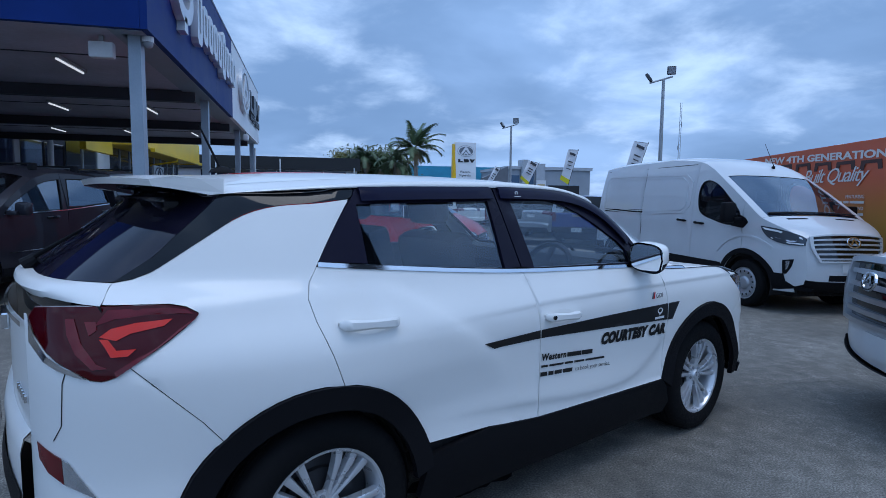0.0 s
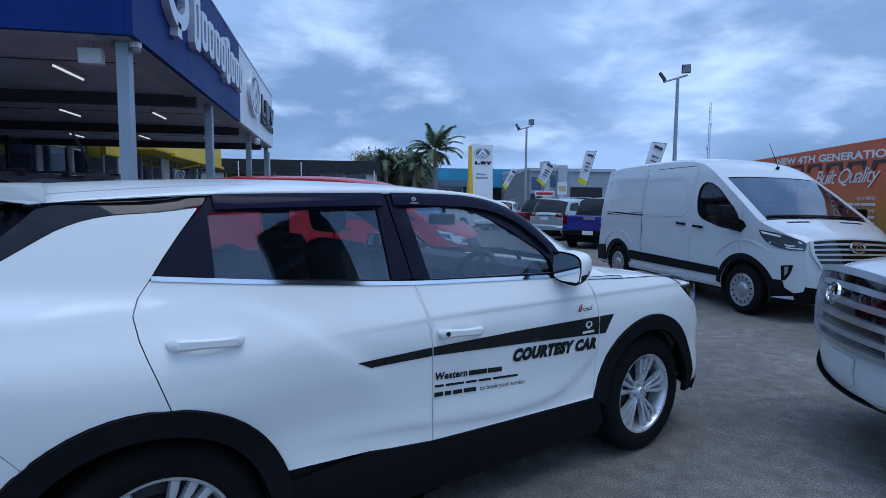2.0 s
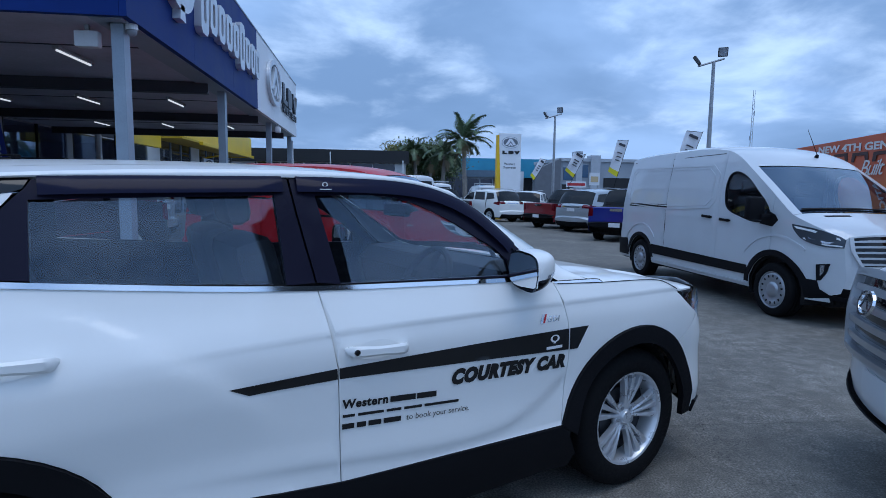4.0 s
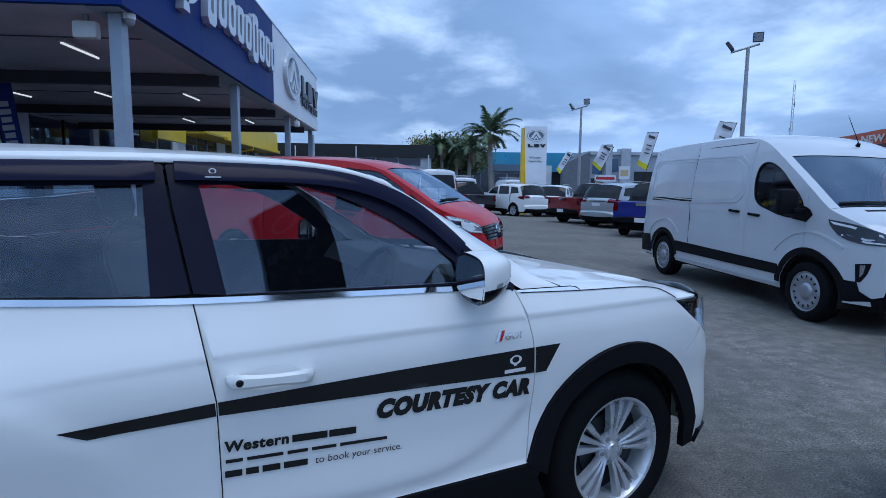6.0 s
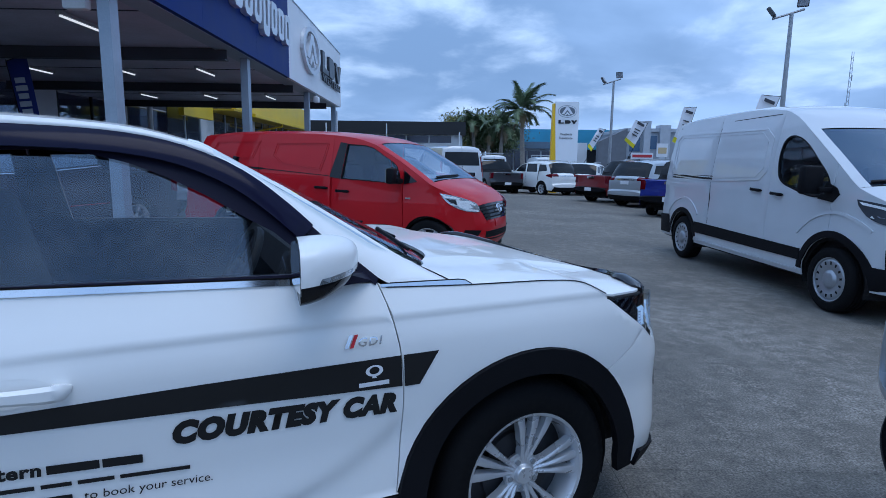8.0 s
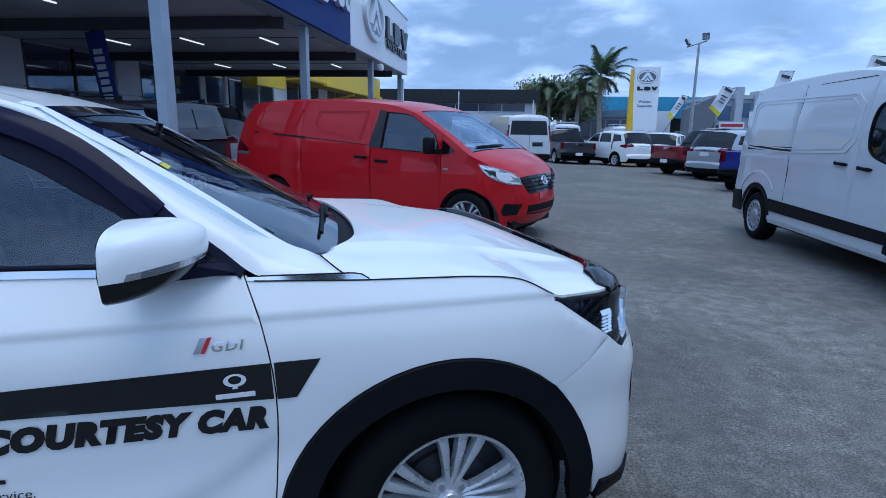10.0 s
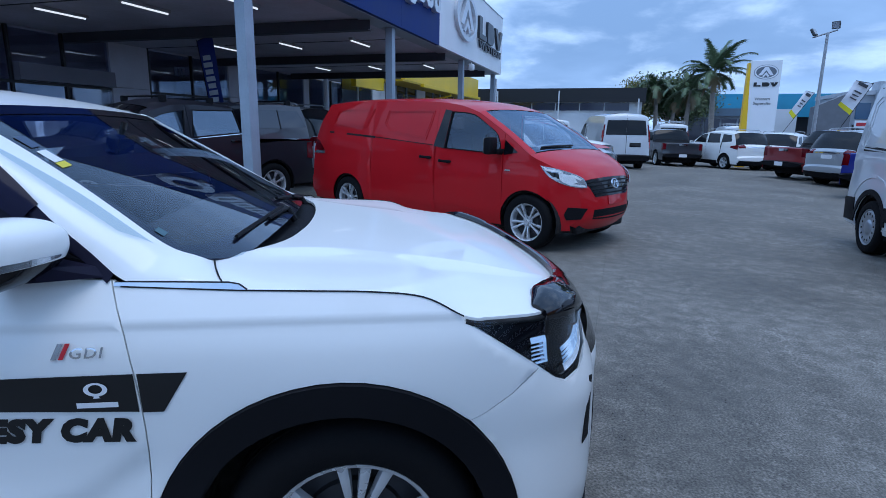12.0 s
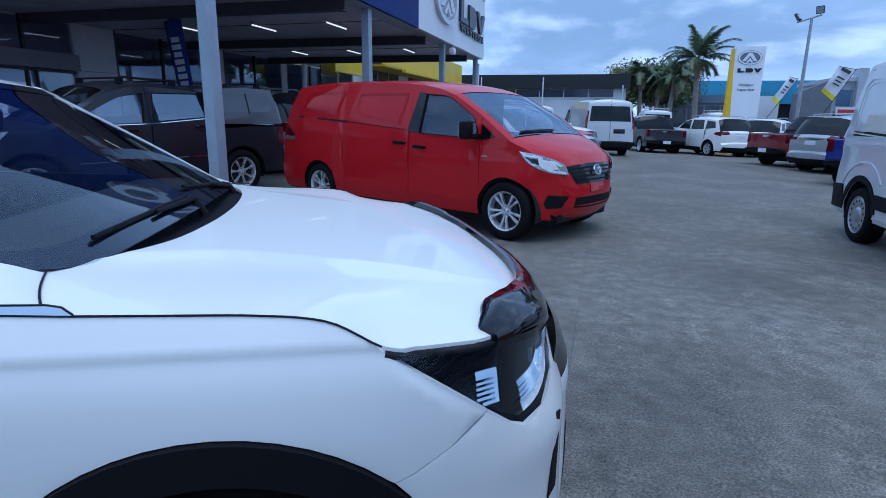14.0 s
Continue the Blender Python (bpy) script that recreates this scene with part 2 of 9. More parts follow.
def rod(bm, a, b, r0, r1=None, n=12, caps=True):
    a, b = Vector(a), Vector(b)
    r1 = r0 if r1 is None else r1
    q = (b - a).to_track_quat("Z", "Y").to_matrix()
    rings = []
    for p, r in ((a, r0), (b, r1)):
        rings.append([bm.verts.new(p + q @ Vector((r * math.cos(2 * math.pi * k / n), r * math.sin(2 * math.pi * k / n), 0))) for k in range(n)])
    for k in range(n):
        bm.faces.new((rings[0][k], rings[0][(k + 1) % n], rings[1][(k + 1) % n], rings[1][k]))
    if caps:
        bm.faces.new(rings[0][::-1])
        bm.faces.new(rings[1])


def lathe(bm, prof, n=48, axis="y"):
    """Turns a profile of (radius, along) round an axis."""
    rings = []
    for r, a in prof:
        ring = []
        for k in range(n):
            c, s = math.cos(2 * math.pi * k / n) * r, math.sin(2 * math.pi * k / n) * r
            ring.append(bm.verts.new((c, a, s) if axis == "y" else (c, s, a)))
        rings.append(ring)
    for i in range(len(rings) - 1):
        for k in range(n):
            bm.faces.new((rings[i][k], rings[i][(k + 1) % n], rings[i + 1][(k + 1) % n], rings[i + 1][k]))
    return rings


def prism(bm, pts, y0, y1, m=None):
    """A flat outline in x and z, thick along y."""
    a = [bm.verts.new((x, y0, z)) for x, z in pts]
    b = [bm.verts.new((x, y1, z)) for x, z in pts]
    bm.faces.new(a)
    bm.faces.new(b[::-1])
    n = len(pts)
    for k in range(n):
        bm.faces.new((a[(k + 1) % n], a[k], b[k], b[(k + 1) % n]))
    if m is not None:
        bmesh.ops.transform(bm, matrix=m, verts=a + b)
    return a + b


def curve_pts(pts, step=0.04, closed=False, sharp=35):
    """Catmull-Rom through the points; corners sharper than the limit stay corners."""
    P = [Vector(p) for p in pts]
    n = len(P)
    out = []
    last = n if closed else n - 1
    lim = math.cos(radians(sharp))

    def tangent(i):
        if closed or 0 < i < n - 1:
            a, b, c = P[(i - 1) % n], P[i % n], P[(i + 1) % n]
            d0, d1 = b - a, c - b
            if d0.length < 1e-9 or d1.length < 1e-9 or d0.normalized().dot(d1.normalized()) < lim:
                return None
            return (d0.normalized() + d1.normalized()).normalized()
        return None

    for i in range(last):
        a, b = P[i % n], P[(i + 1) % n]
        L = (b - a).length
        k = max(1, int(round(L / step)))
        ta, tb = tangent(i), tangent(i + 1)
        ta = (b - a) if ta is None else ta * L
        tb = (b - a) if tb is None else tb * L
        for j in range(k):
            t = j / k
            out.append((2 * t**3 - 3 * t**2 + 1) * a + (t**3 - 2 * t**2 + t) * ta + (-2 * t**3 + 3 * t**2) * b + (t**3 - t**2) * tb)
    if not closed:
        out.append(P[-1])
    return [tuple(p) for p in out]


def inside(p, poly):
    x, y = p
    c = False
    j = len(poly) - 1
    for i in range(len(poly)):
        xi, yi = poly[i]
        xj, yj = poly[j]
        if (yi > y) != (yj > y) and x < (xj - xi) * (y - yi) / (yj - yi) + xi:
            c = not c
        j = i
    return c


def clip_slab(poly, lo, hi):
    """The part of an outline with lo <= x <= hi."""
    for sign, lim in ((1, lo), (-1, -hi)):
        out = []
        n = len(poly)
        for i in range(n):
            a, b = poly[i], poly[(i + 1) % n]
            ia, ib = sign * a[0] >= lim, sign * b[0] >= lim
            if ia:
                out.append(a)
            if ia != ib:
                t = (sign * lim - a[0]) / (b[0] - a[0])
                out.append((sign * lim, a[1] + t * (b[1] - a[1])))
        poly = out
        if not poly:
            return []
    return poly


def fill_outline(outline, holes=(), grid=0.08, extra=()):
    """Triangles of an outline with holes, with inner points on a grid. Returns points, triangles and the rim loops."""
    from mathutils.geometry import delaunay_2d_cdt
    loops = [list(outline)] + [list(h) for h in holes]
    verts, edges = [], []
    for lp in loops:
        s = len(verts)
        verts += [Vector(p) for p in lp]
        edges += [(s + k, s + (k + 1) % len(lp)) for k in range(len(lp))]
    xs, ys = [p[0] for p in outline], [p[1] for p in outline]
    rim = np.array([p for lp in loops for p in lp])
    near = np.array(extra) if len(extra) else None
    nx, ny = int((max(xs) - min(xs)) / grid) + 1, int((max(ys) - min(ys)) / grid) + 1
    for i in range(nx + 1):
        for j in range(ny + 1):
            p = (min(xs) + (i + 0.5 * (j % 2)) * grid, min(ys) + j * grid)
            if inside(p, loops[0]) and not any(inside(p, h) for h in loops[1:]) and np.min(np.hypot(rim[:, 0] - p[0], rim[:, 1] - p[1])) > grid * 0.45:
                if near is None or np.min(np.abs(near[:, 0] - p[0]) + 2 * np.abs(near[:, 1] - p[1])) > 0.03:
                    verts.append(Vector(p))
    for p in extra:
        if inside(p, loops[0]) and not any(inside(p, h) for h in loops[1:]) and np.min(np.hypot(rim[:, 0] - p[0], rim[:, 1] - p[1])) > 0.006:
            verts.append(Vector(p))
    vo, eo, fo, *_ = delaunay_2d_cdt(verts, edges, [], 0, 1e-5)
    tris = []
    for f in fo:
        c = (sum(vo[i].x for i in f) / len(f), sum(vo[i].y for i in f) / len(f))
        if inside(c, loops[0]) and not any(inside(c, h) for h in loops[1:]):
            tris.append(tuple(f))
    return [tuple(v) for v in vo], tris


def skin(outline, lift, holes=(), grid=0.08, lip=0.012, out=(0, 1, 0), flip=False, extra=()):
    """A panel: a filled outline lifted into space by lift(a, b), with its rim turned in by lip along -out."""
    pts, tris = fill_outline(outline, holes, grid, extra)
    bm = bmesh.new()
    vs = [bm.verts.new(lift(a, b)) for a, b in pts]
    for t in tris:
        try:
            bm.faces.new([vs[i] for i in (t[::-1] if flip else t)])
        except ValueError:
            pass
    for v in [v for v in bm.verts if not v.link_faces]:
        bm.verts.remove(v)
    smooth(bm, 50)
    if lip:
        o = Vector(out) * lip
        rim = [e for e in bm.edges if len(e.link_faces) == 1]
        made = {}
        for e in rim:
            for v in e.verts:
                if v not in made:
                    made[v] = bm.verts.new(v.co - o)
        for e in rim:
            a, b = e.verts
            lp = e.link_faces[0].loops
            for l in lp:
                if l.edge == e:
                    a, b = l.vert, l.link_loop_next.vert
            f = bm.faces.new((b, a, made[a], made[b]))
            e.smooth = False
    return bm


def words(text, size, material, parent, m, name="lettering", depth=0.002, bold=0.0, shear=0.0, space=1.0, align="LEFT", width=0.0, lay=None):
    """Lettering in the built-in font, turned into a mesh. It lies in x and z and faces -y before m."""
    cu = bpy.data.curves.new(name, "FONT")
    cu.body, cu.size, cu.extrude, cu.offset, cu.shear, cu.space_character, cu.align_x = text, size, depth, bold, shear, space, align
    cu.resolution_u = 3
    ob = bpy.data.objects.new(name, cu)
    scene.collection.objects.link(ob)
    me = bpy.data.meshes.new_from_object(ob.evaluated_get(bpy.context.evaluated_depsgraph_get()))
    bpy.data.objects.remove(ob)
    bpy.data.curves.remove(cu)
    xs = [v.co.x for v in me.vertices]
    fit = width / (max(xs) - min(xs)) if width else 1.0
    me.transform(m @ pose(0, 0, 0, 90, 0, 0) @ Matrix.Diagonal((fit, 1, 1, 1)))
    if lay is not None:
        for v in me.vertices:
            v.co = lay(v.co)
    return part_of(name, me, material, parent)


def ground_height(x, y):
    """The yard is level round the car, falls gently to the east and to the far end and rises a little under the canopy."""
    fall = 0.016 * (min(max(y, 27.1), 34.9) - 27.1)
    if x > 3.0:
        return -0.020 * (min(x, 12.0) - 3.0) - fall
    if x < -0.3:
        return 0.018 * (-0.3 - max(x, -5.0)) - fall
    return -fall


def stand(x, y, heading=0.0, up=0.0, reach=1.0):
    """The pose of a thing that stands on the yard's fall."""
    fall = (ground_height(x + reach, y) - ground_height(x - reach, y)) / (2 * reach)
    lean = Vector((0, 0, 1)).rotation_difference(Vector((-fall, 0, 1))).to_matrix().to_4x4()
    return Matrix.Translation((x, y, ground_height(x, y) + up)) @ lean @ pose(0, 0, 0, 0, 0, heading)


# ---- vehicles: shared parts ----
class Shell:
    """A body by its long profile, walked from the front's foot over the roof to the rear's foot, and its half width by (u, z).
    u runs forward from the front axle, z up. Each segment: name, material, points, the drop of its edge at both ends."""

    def __init__(self, segments, half, step=0.08, across=14, bow=0.55):
        self.half, self.across, self.bow = half, across, bow
        pts, seg_of, drops = [], [], []
        self.range = {}
        for name, _, raw, c0, c1 in segments:
            p = curve_pts(raw, step)
            start = len(pts) - 1 if pts else 0
            lens = np.cumsum([0] + [math.dist(p[i], p[i + 1]) for i in range(len(p) - 1)])
            for i, q in enumerate(p):
                if pts and i == 0:
                    continue
                pts.append(q)
                drops.append(c0 + (c1 - c0) * lens[i] / lens[-1])
            self.range[name] = (start, len(pts) - 1)
        self.p, self.c = pts, drops
        self.n = []
        for i in range(len(pts)):
            a, b = pts[max(0, i - 1)], pts[min(len(pts) - 1, i + 1)]
            d = Vector((b[0] - a[0], b[1] - a[1])).normalized()
            self.n.append((d[1], -d[0]))
        # outward: up on the roof
        k = max(range(len(pts)), key=lambda i: pts[i][1])
        if self.n[k][1] < 0:
            self.n = [(-a, -b) for a, b in self.n]
        self.edge = [(pts[i][0] - self.n[i][0] * drops[i], pts[i][1] - self.n[i][1] * drops[i]) for i in range(len(pts))]

    def at(self, i, f, off=0.0):
        """The point at profile place i (may lie between two) and side fraction f, -1 the right edge, 1 the left."""
        k = min(int(i), len(self.p) - 2)
        t = i - k
        mixed = lambda a: (a[k][0] * (1 - t) + a[k + 1][0] * t, a[k][1] * (1 - t) + a[k + 1][1] * t)
        p, nn, e = mixed(self.p), mixed(self.n), mixed(self.edge)
        c = self.c[k] * (1 - t) + self.c[k + 1] * t
        d = c * (self.bow * f * f + (1 - self.bow) * f**6) - off
        return Vector((p[0] - nn[0] * d, f * self.half(*e), p[1] - nn[1] * d))

    def strip(self, name, i0=None, i1=None, f0=-1.0, f1=1.0, off=0.0, cols=None, outline=None, lip=0.0):
        """The skin of one segment, or a patch of it."""
        a, b = self.range[name]
        lo = a if i0 is None else a + (b - a) * i0
        hi = b if i1 is None else a + (b - a) * i1
        rows = max(2, int(math.ceil(hi - lo)) + 1)
        cols = cols or max(3, int(self.across * (f1 - f0)))
        bm = bmesh.new()
        grid = []
        for r in range(rows):
            t = r / (rows - 1)
            i = lo + (hi - lo) * t
            l, h = (f0, f1) if outline is None else outline(t)
            grid.append([bm.verts.new(self.at(i, l + (h - l) * k / cols, off)) for k in range(cols + 1)])
        for r in range(rows - 1):
            for k in range(cols):
                bm.faces.new((grid[r][k], grid[r][k + 1], grid[r + 1][k + 1], grid[r + 1][k]))
        smooth(bm, 45)
        if lip:
            rim = [e for e in bm.edges if len(e.link_faces) == 1]
            made = {}
            for e in rim:
                for v in e.verts:
                    if v not in made:
                        made[v] = bm.verts.new(v.co - v.normal * lip)
            for e in rim:
                bm.faces.new((e.verts[0], e.verts[1], made[e.verts[1]], made[e.verts[0]]))
                e.smooth = False
        return bm

    def side_lift(self, side, off=0.0):
        return lambda u, z: Vector((u, side * (self.half(u, z) + off), z))

    def body_outline(self, sill, arches, step=0.05):
        """The outline of the side under the edge, with its wheel openings."""
        low = [self.edge[-1]] if self.edge[-1][1] > sill else []
        out = [p for p in self.edge]
        u_rear, u_front = out[-1][0], out[0][0]
        foot = [(u_rear, sill)]
        for u, zc, r in sorted(arches):
            a0 = math.asin(max(-1, min(1, (sill - zc) / r)))
            n = 18
            for k in range(n + 1):
                a = math.pi - a0 - (math.pi - 2 * a0) * k / n
                foot.append((u + r * math.cos(a), zc + r * math.sin(a)))
        foot.append((u_front, sill))
        return out + foot


def side_panel(name, shell, side, outline, material, parent, holes=(), off=0.0, grid=0.08, lip=0.012, label="", extra=(), inward=False):
    bm = skin(outline, shell.side_lift(side, off), holes, grid, lip, (0, side, 0), flip=(side > 0) != inward, extra=extra)
    return part(name, bm, material, parent, label)


def band(pts_a, pts_b):
    """The outline between two lines."""
    return list(pts_a) + list(pts_b)[::-1]


WHEEL_MESHES = {}


def wheel_meshes(key, r, width, style):
    """Tyre, rim and centre cap of a wheel whose outer face looks to -y; the origin lies at the hub, in the outer face."""
    if key in WHEEL_MESHES:
        return WHEEL_MESHES[key]
    rr = r * 0.655
    bm = bmesh.new()
    prof = [(rr * 0.985, 0.02), (rr * 1.02, 0.004), (rr * 1.10, -0.010), (r * 0.86, -0.012), (r * 0.93, -0.004), (r * 0.975, 0.012), (r * 0.995, 0.03)]
    n_groove = 4
    tread = width - 0.06
    for g in range(n_groove):
        a = 0.03 + tread * (g + 0.6) / (n_groove + 0.2)
        prof += [(r, a), (r * 0.975, a + 0.002), (r * 0.975, a + 0.009), (r, a + 0.011)]
    prof += [(r * 0.995, width - 0.03), (r * 0.96, width - 0.01), (r * 0.86, width), (rr, width - 0.01), (rr * 0.985, width - 0.02)]
    lathe(bm, prof, 56)
    smooth(bm, 35)
    # shoulder blocks: shallow cuts round the outer edge
    tyre = bpy.data.meshes.new("tyre")
    bm.to_mesh(tyre)
    bm.free()
    tyre.materials.append(RUBBER)
    bm = bmesh.new()
    lathe(bm, [(rr * 0.99, width - 0.02), (rr * 0.93, width * 0.6), (rr * 0.90, 0.06), (rr * 0.95, 0.02), (rr * 0.985, 0.004), (rr * 1.03, 0.0), (rr * 1.035, 0.006), (rr * 1.0, 0.02)], 56)
    if style in ("twin", "five", "seven"):
        count, blades = {"twin": (5, (-1, 1)), "five": (5, (-1, -0.02, 1)), "seven": (7, (0,))}[style]
        twin = len(blades) > 1
        for k in range(count):
            for s in blades:
                a = 2 * math.pi * k / count + math.pi / 2
                half_in, half_out = rr * (0.048 if len(blades) == 3 else 0.065), rr * (0.058 if len(blades) == 3 else 0.085 if twin else 0.11)
                da_in, da_out = s * 0.13, s * (0.20 if len(blades) < 3 else 0.27)
                if len(blades) == 3:
                    half_out *= 1.25 if s else 0.75
                ring = []
                for rad, da, hw, y0, y1 in ((rr * 0.17, da_in * 1.6, half_in, 0.035, 0.07), (rr * 0.45, da_out * 0.95, half_in * 0.85, 0.022, 0.055), (rr * 0.80, da_out, half_out * 0.95, 0.012, 0.045), (rr * 0.97, da_out * 1.05, half_out * 1.1, 0.014, 0.04)):
                    c = Vector((rad * math.cos(a + da), 0, rad * math.sin(a + da)))
                    tang = Vector((-math.sin(a + da), 0, math.cos(a + da)))
                    ring.append([bm.verts.new(c + tang * w + Vector((0, y, 0))) for w, y in ((-hw, y1), (-hw * 0.8, y0 + 0.004), (0, y0), (hw * 0.8, y0 + 0.004), (hw, y1))])
                for i in range(3):
                    for j in range(4):
                        bm.faces.new((ring[i][j], ring[i][j + 1], ring[i + 1][j + 1], ring[i + 1][j]))
        lathe(bm, [(0.0, 0.018), (rr * 0.13, 0.018), (rr * 0.15, 0.024), (rr * 0.16, 0.034), (rr * 0.30, 0.036), (rr * 0.32, 0.05), (rr * 0.25, 0.08)], 40)
    else:
        # pressed steel cap with a ring of slots
        lathe(bm, [(0.0, -0.012), (rr * 0.30, -0.012), (rr * 0.36, -0.004), (rr * 0.44, 0.014), (rr * 0.60, 0.016), (rr * 0.68, 0.004), (rr * 0.86, 0.002), (rr * 0.95, 0.014), (rr * 0.99, 0.03)], 56)
    bmesh.ops.recalc_face_normals(bm, faces=bm.faces)
    smooth(bm, 38)
    rim = bpy.data.meshes.new("rim")
    bm.to_mesh(rim)
    bm.free()
    rim.materials.append(STEEL_HUB if style == "steel" else ALLOY)
    bm = bmesh.new()
    if style == "steel":
        box(bm, -0.011, 0.011, -0.003, 0.004, -rr * 0.075, rr * 0.075)
        name = "vent_slot"
    else:
        rod(bm, (0, 0.045, 0), (0, 0.028, 0), rr * 0.042, n=8)
        name = "wheel_nut"
    nuts = bpy.data.meshes.new(name)
    bm.to_mesh(nuts)
    bm.free()
    nuts.materials.append(SHADOW_BLACK if style == "steel" else GALVANISED)
    bm = bmesh.new()
    lathe(bm, [(0.0, 0.075), (rr * 0.62, 0.075), (rr * 0.64, 0.09), (rr * 0.92, 0.10), (rr * 0.92, 0.14)], 40)
    smooth(bm, 35)
    disc = bpy.data.meshes.new("brake_disc")
    bm.to_mesh(disc)
    bm.free()
    disc.materials.append(mat_once("brake_steel", (0.05, 0.05, 0.055), 0.5, 0.6))
    WHEEL_MESHES[key] = (tyre, rim, nuts, disc)
    return WHEEL_MESHES[key]


MATS_ONCE = {}


def mat_once(name, color, rough=0.5, metal=0.0, **more):
    if name not in MATS_ONCE:
        MATS_ONCE[name] = mat(name, color, rough, metal, **more)
    return MATS_ONCE[name]


def add_wheel(parent, u, y, r, width, style, side, turn=0.0):
    """A wheel whose outer face lies at y; side -1 is the right."""
    tyre, rim, nuts, disc = wheel_meshes((round(r, 3), width, style), r, width, style)
    w = part_of("wheel", tyre, RUBBER, parent)
    w.matrix_basis = pose(u, y, r, 0, turn, 180 if side > 0 else 0)
    r_ob = part_of("rim", rim, ALLOY, w)
    if style == "steel":
        for k in range(14):
            a = 2 * math.pi * k / 14
            slot = part_of("vent_slot", nuts, GALVANISED, r_ob)
            slot.matrix_basis = pose(r * 0.504 * math.cos(a), 0.004, r * 0.504 * math.sin(a), 0, 90 - math.degrees(a), 0)
    else:
        for k in range(5):
            a = 2 * math.pi * (k + 0.5) / 5 + math.pi / 2
            nut = part_of("wheel_nut", nuts, GALVANISED, r_ob)
            nut.matrix_basis = pose(r * 0.154 * math.cos(a), 0, r * 0.154 * math.sin(a))
    part_of("brake_disc", disc, ALLOY, w)
    return w


def seat(parent, u, y, z, scale=1.0, name="seat"):
    bm = bmesh.new()
    box(bm, -0.25, 0.25, -0.25, 0.25, 0.0, 0.16, 0.05)
    box(bm, -0.10, 0.06, -0.24, 0.24, 0.0, 0.62, 0.05, pose(-0.24, 0, 0.10, 0, -14, 0))
    box(bm, -0.05, 0.05, -0.13, 0.13, 0.0, 0.19, 0.04, pose(-0.42, 0, 0.74, 0, -10, 0))
    bmesh.ops.transform(bm, matrix=pose(u, y, z) @ Matrix.Scale(scale, 4), verts=bm.verts)
    smooth(bm, 40)
    return part(name, bm, CABIN_GREY, parent)


def steering_wheel(parent, u, y, z, r=0.185):
    bm = bmesh.new()
    n, k = 32, 8
    rings = []
    for i in range(n):
        a = 2 * math.pi * i / n
        rings.append([bm.verts.new(((r + 0.017 * math.cos(b)) * math.cos(a), (r + 0.017 * math.cos(b)) * math.sin(a), 0.017 * math.sin(b))) for b in (2 * math.pi * j / k for j in range(k))])
    for i in range(n):
        for j in range(k):
            bm.faces.new((rings[i][j], rings[(i + 1) % n][j], rings[(i + 1) % n][(j + 1) % k], rings[i][(j + 1) % k]))
    box(bm, -r, r, -0.02, 0.02, -0.012, 0.008, 0.006)
    box(bm, -0.02, 0.02, -r, 0.0, -0.012, 0.008, 0.006)
    box(bm, -0.075, 0.075, -0.07, 0.06, -0.02, 0.02, 0.015)
    bmesh.ops.transform(bm, matrix=pose(u, y, z, 0, -62, 0) @ pose(0, 0, 0, 0, 0, 90), verts=bm.verts)
    smooth(bm, 40)
    return part("steering_wheel", bm, CABIN, parent)


def door_handle(parent, u, y, z, side, material, length=0.21, lean=4.0, keyhole=False):
    bm = bmesh.new()
    # a bowed grip that swells at both feet
    rows = []
    for k in range(21):
        q = -1 + 2 * k / 20
        end = max(0.0, 1 - abs(q) ** 5) ** 0.5
        hh = (0.0170 + 0.008 * abs(q) ** 1.5) * (0.25 + 0.75 * end)
        out = -0.040 * end - 0.004
        back = out + 0.020 if abs(q) < 0.62 else 0.004
        rows.append([bm.verts.new((q * length / 2, y_, z_)) for y_, z_ in ((back, hh * 0.55), (out + 0.008, hh), (out, hh * 0.55), (out, -hh * 0.55), (out + 0.008, -hh), (back, -hh * 0.55))])
    for a, b in zip(rows, rows[1:]):
        for i in range(6):
            bm.faces.new((a[i], b[i], b[(i + 1) % 6], a[(i + 1) % 6]))
    bmesh.ops.recalc_face_normals(bm, faces=bm.faces)
    smooth(bm, 40)
    bmesh.ops.transform(bm, matrix=pose(u, y, z, 0, lean, 0) @ Matrix.Diagonal((1, -side, 1, 1)), verts=bm.verts)
    if side > 0:
        bmesh.ops.reverse_faces(bm, faces=bm.faces)
    h = part("handle", bm, material, parent)
    if keyhole:
        bm = bmesh.new()
        lathe(bm, [(0.0, -0.043), (0.008, -0.043), (0.010, -0.041), (0.010, 0.0)], 16)
        bmesh.ops.transform(bm, matrix=pose(u, y, z, 0, lean, 0) @ pose(-length / 2 + 0.030, 0, 0), verts=bm.verts)
        part("keyhole", bm, GLOSS_BLACK, h)
    return h


def underbody(shell, parent, u0, u1, z0, z1, w):
    bm = bmesh.new()
    box(bm, u0, u1, -w, w, z0, z1, 0.03)
    return part("underbody", bm, SHADOW_BLACK, parent)


def wheel_wells(parent, arches, half, depth=0.32):
    """Dark arch liners: half barrels behind the openings."""
    for u, zc, r in arches:
        for s in (-1, 1):
            bm = bmesh.new()
            rows = []
            for y in (half - 0.02, half - depth):
                rows.append([bm.verts.new((u + (r + 0.015) * math.cos(a), s * y, zc + (r + 0.015) * math.sin(a))) for a in [math.pi * (k / 16 * 1.16 - 0.08) for k in range(17)]])
            for k in range(16):
                bm.faces.new((rows[0][k], rows[0][k + 1], rows[1][k + 1], rows[1][k]))
            bm.faces.new(rows[1])
            part("arch_liner", bm, SHADOW_BLACK, parent)


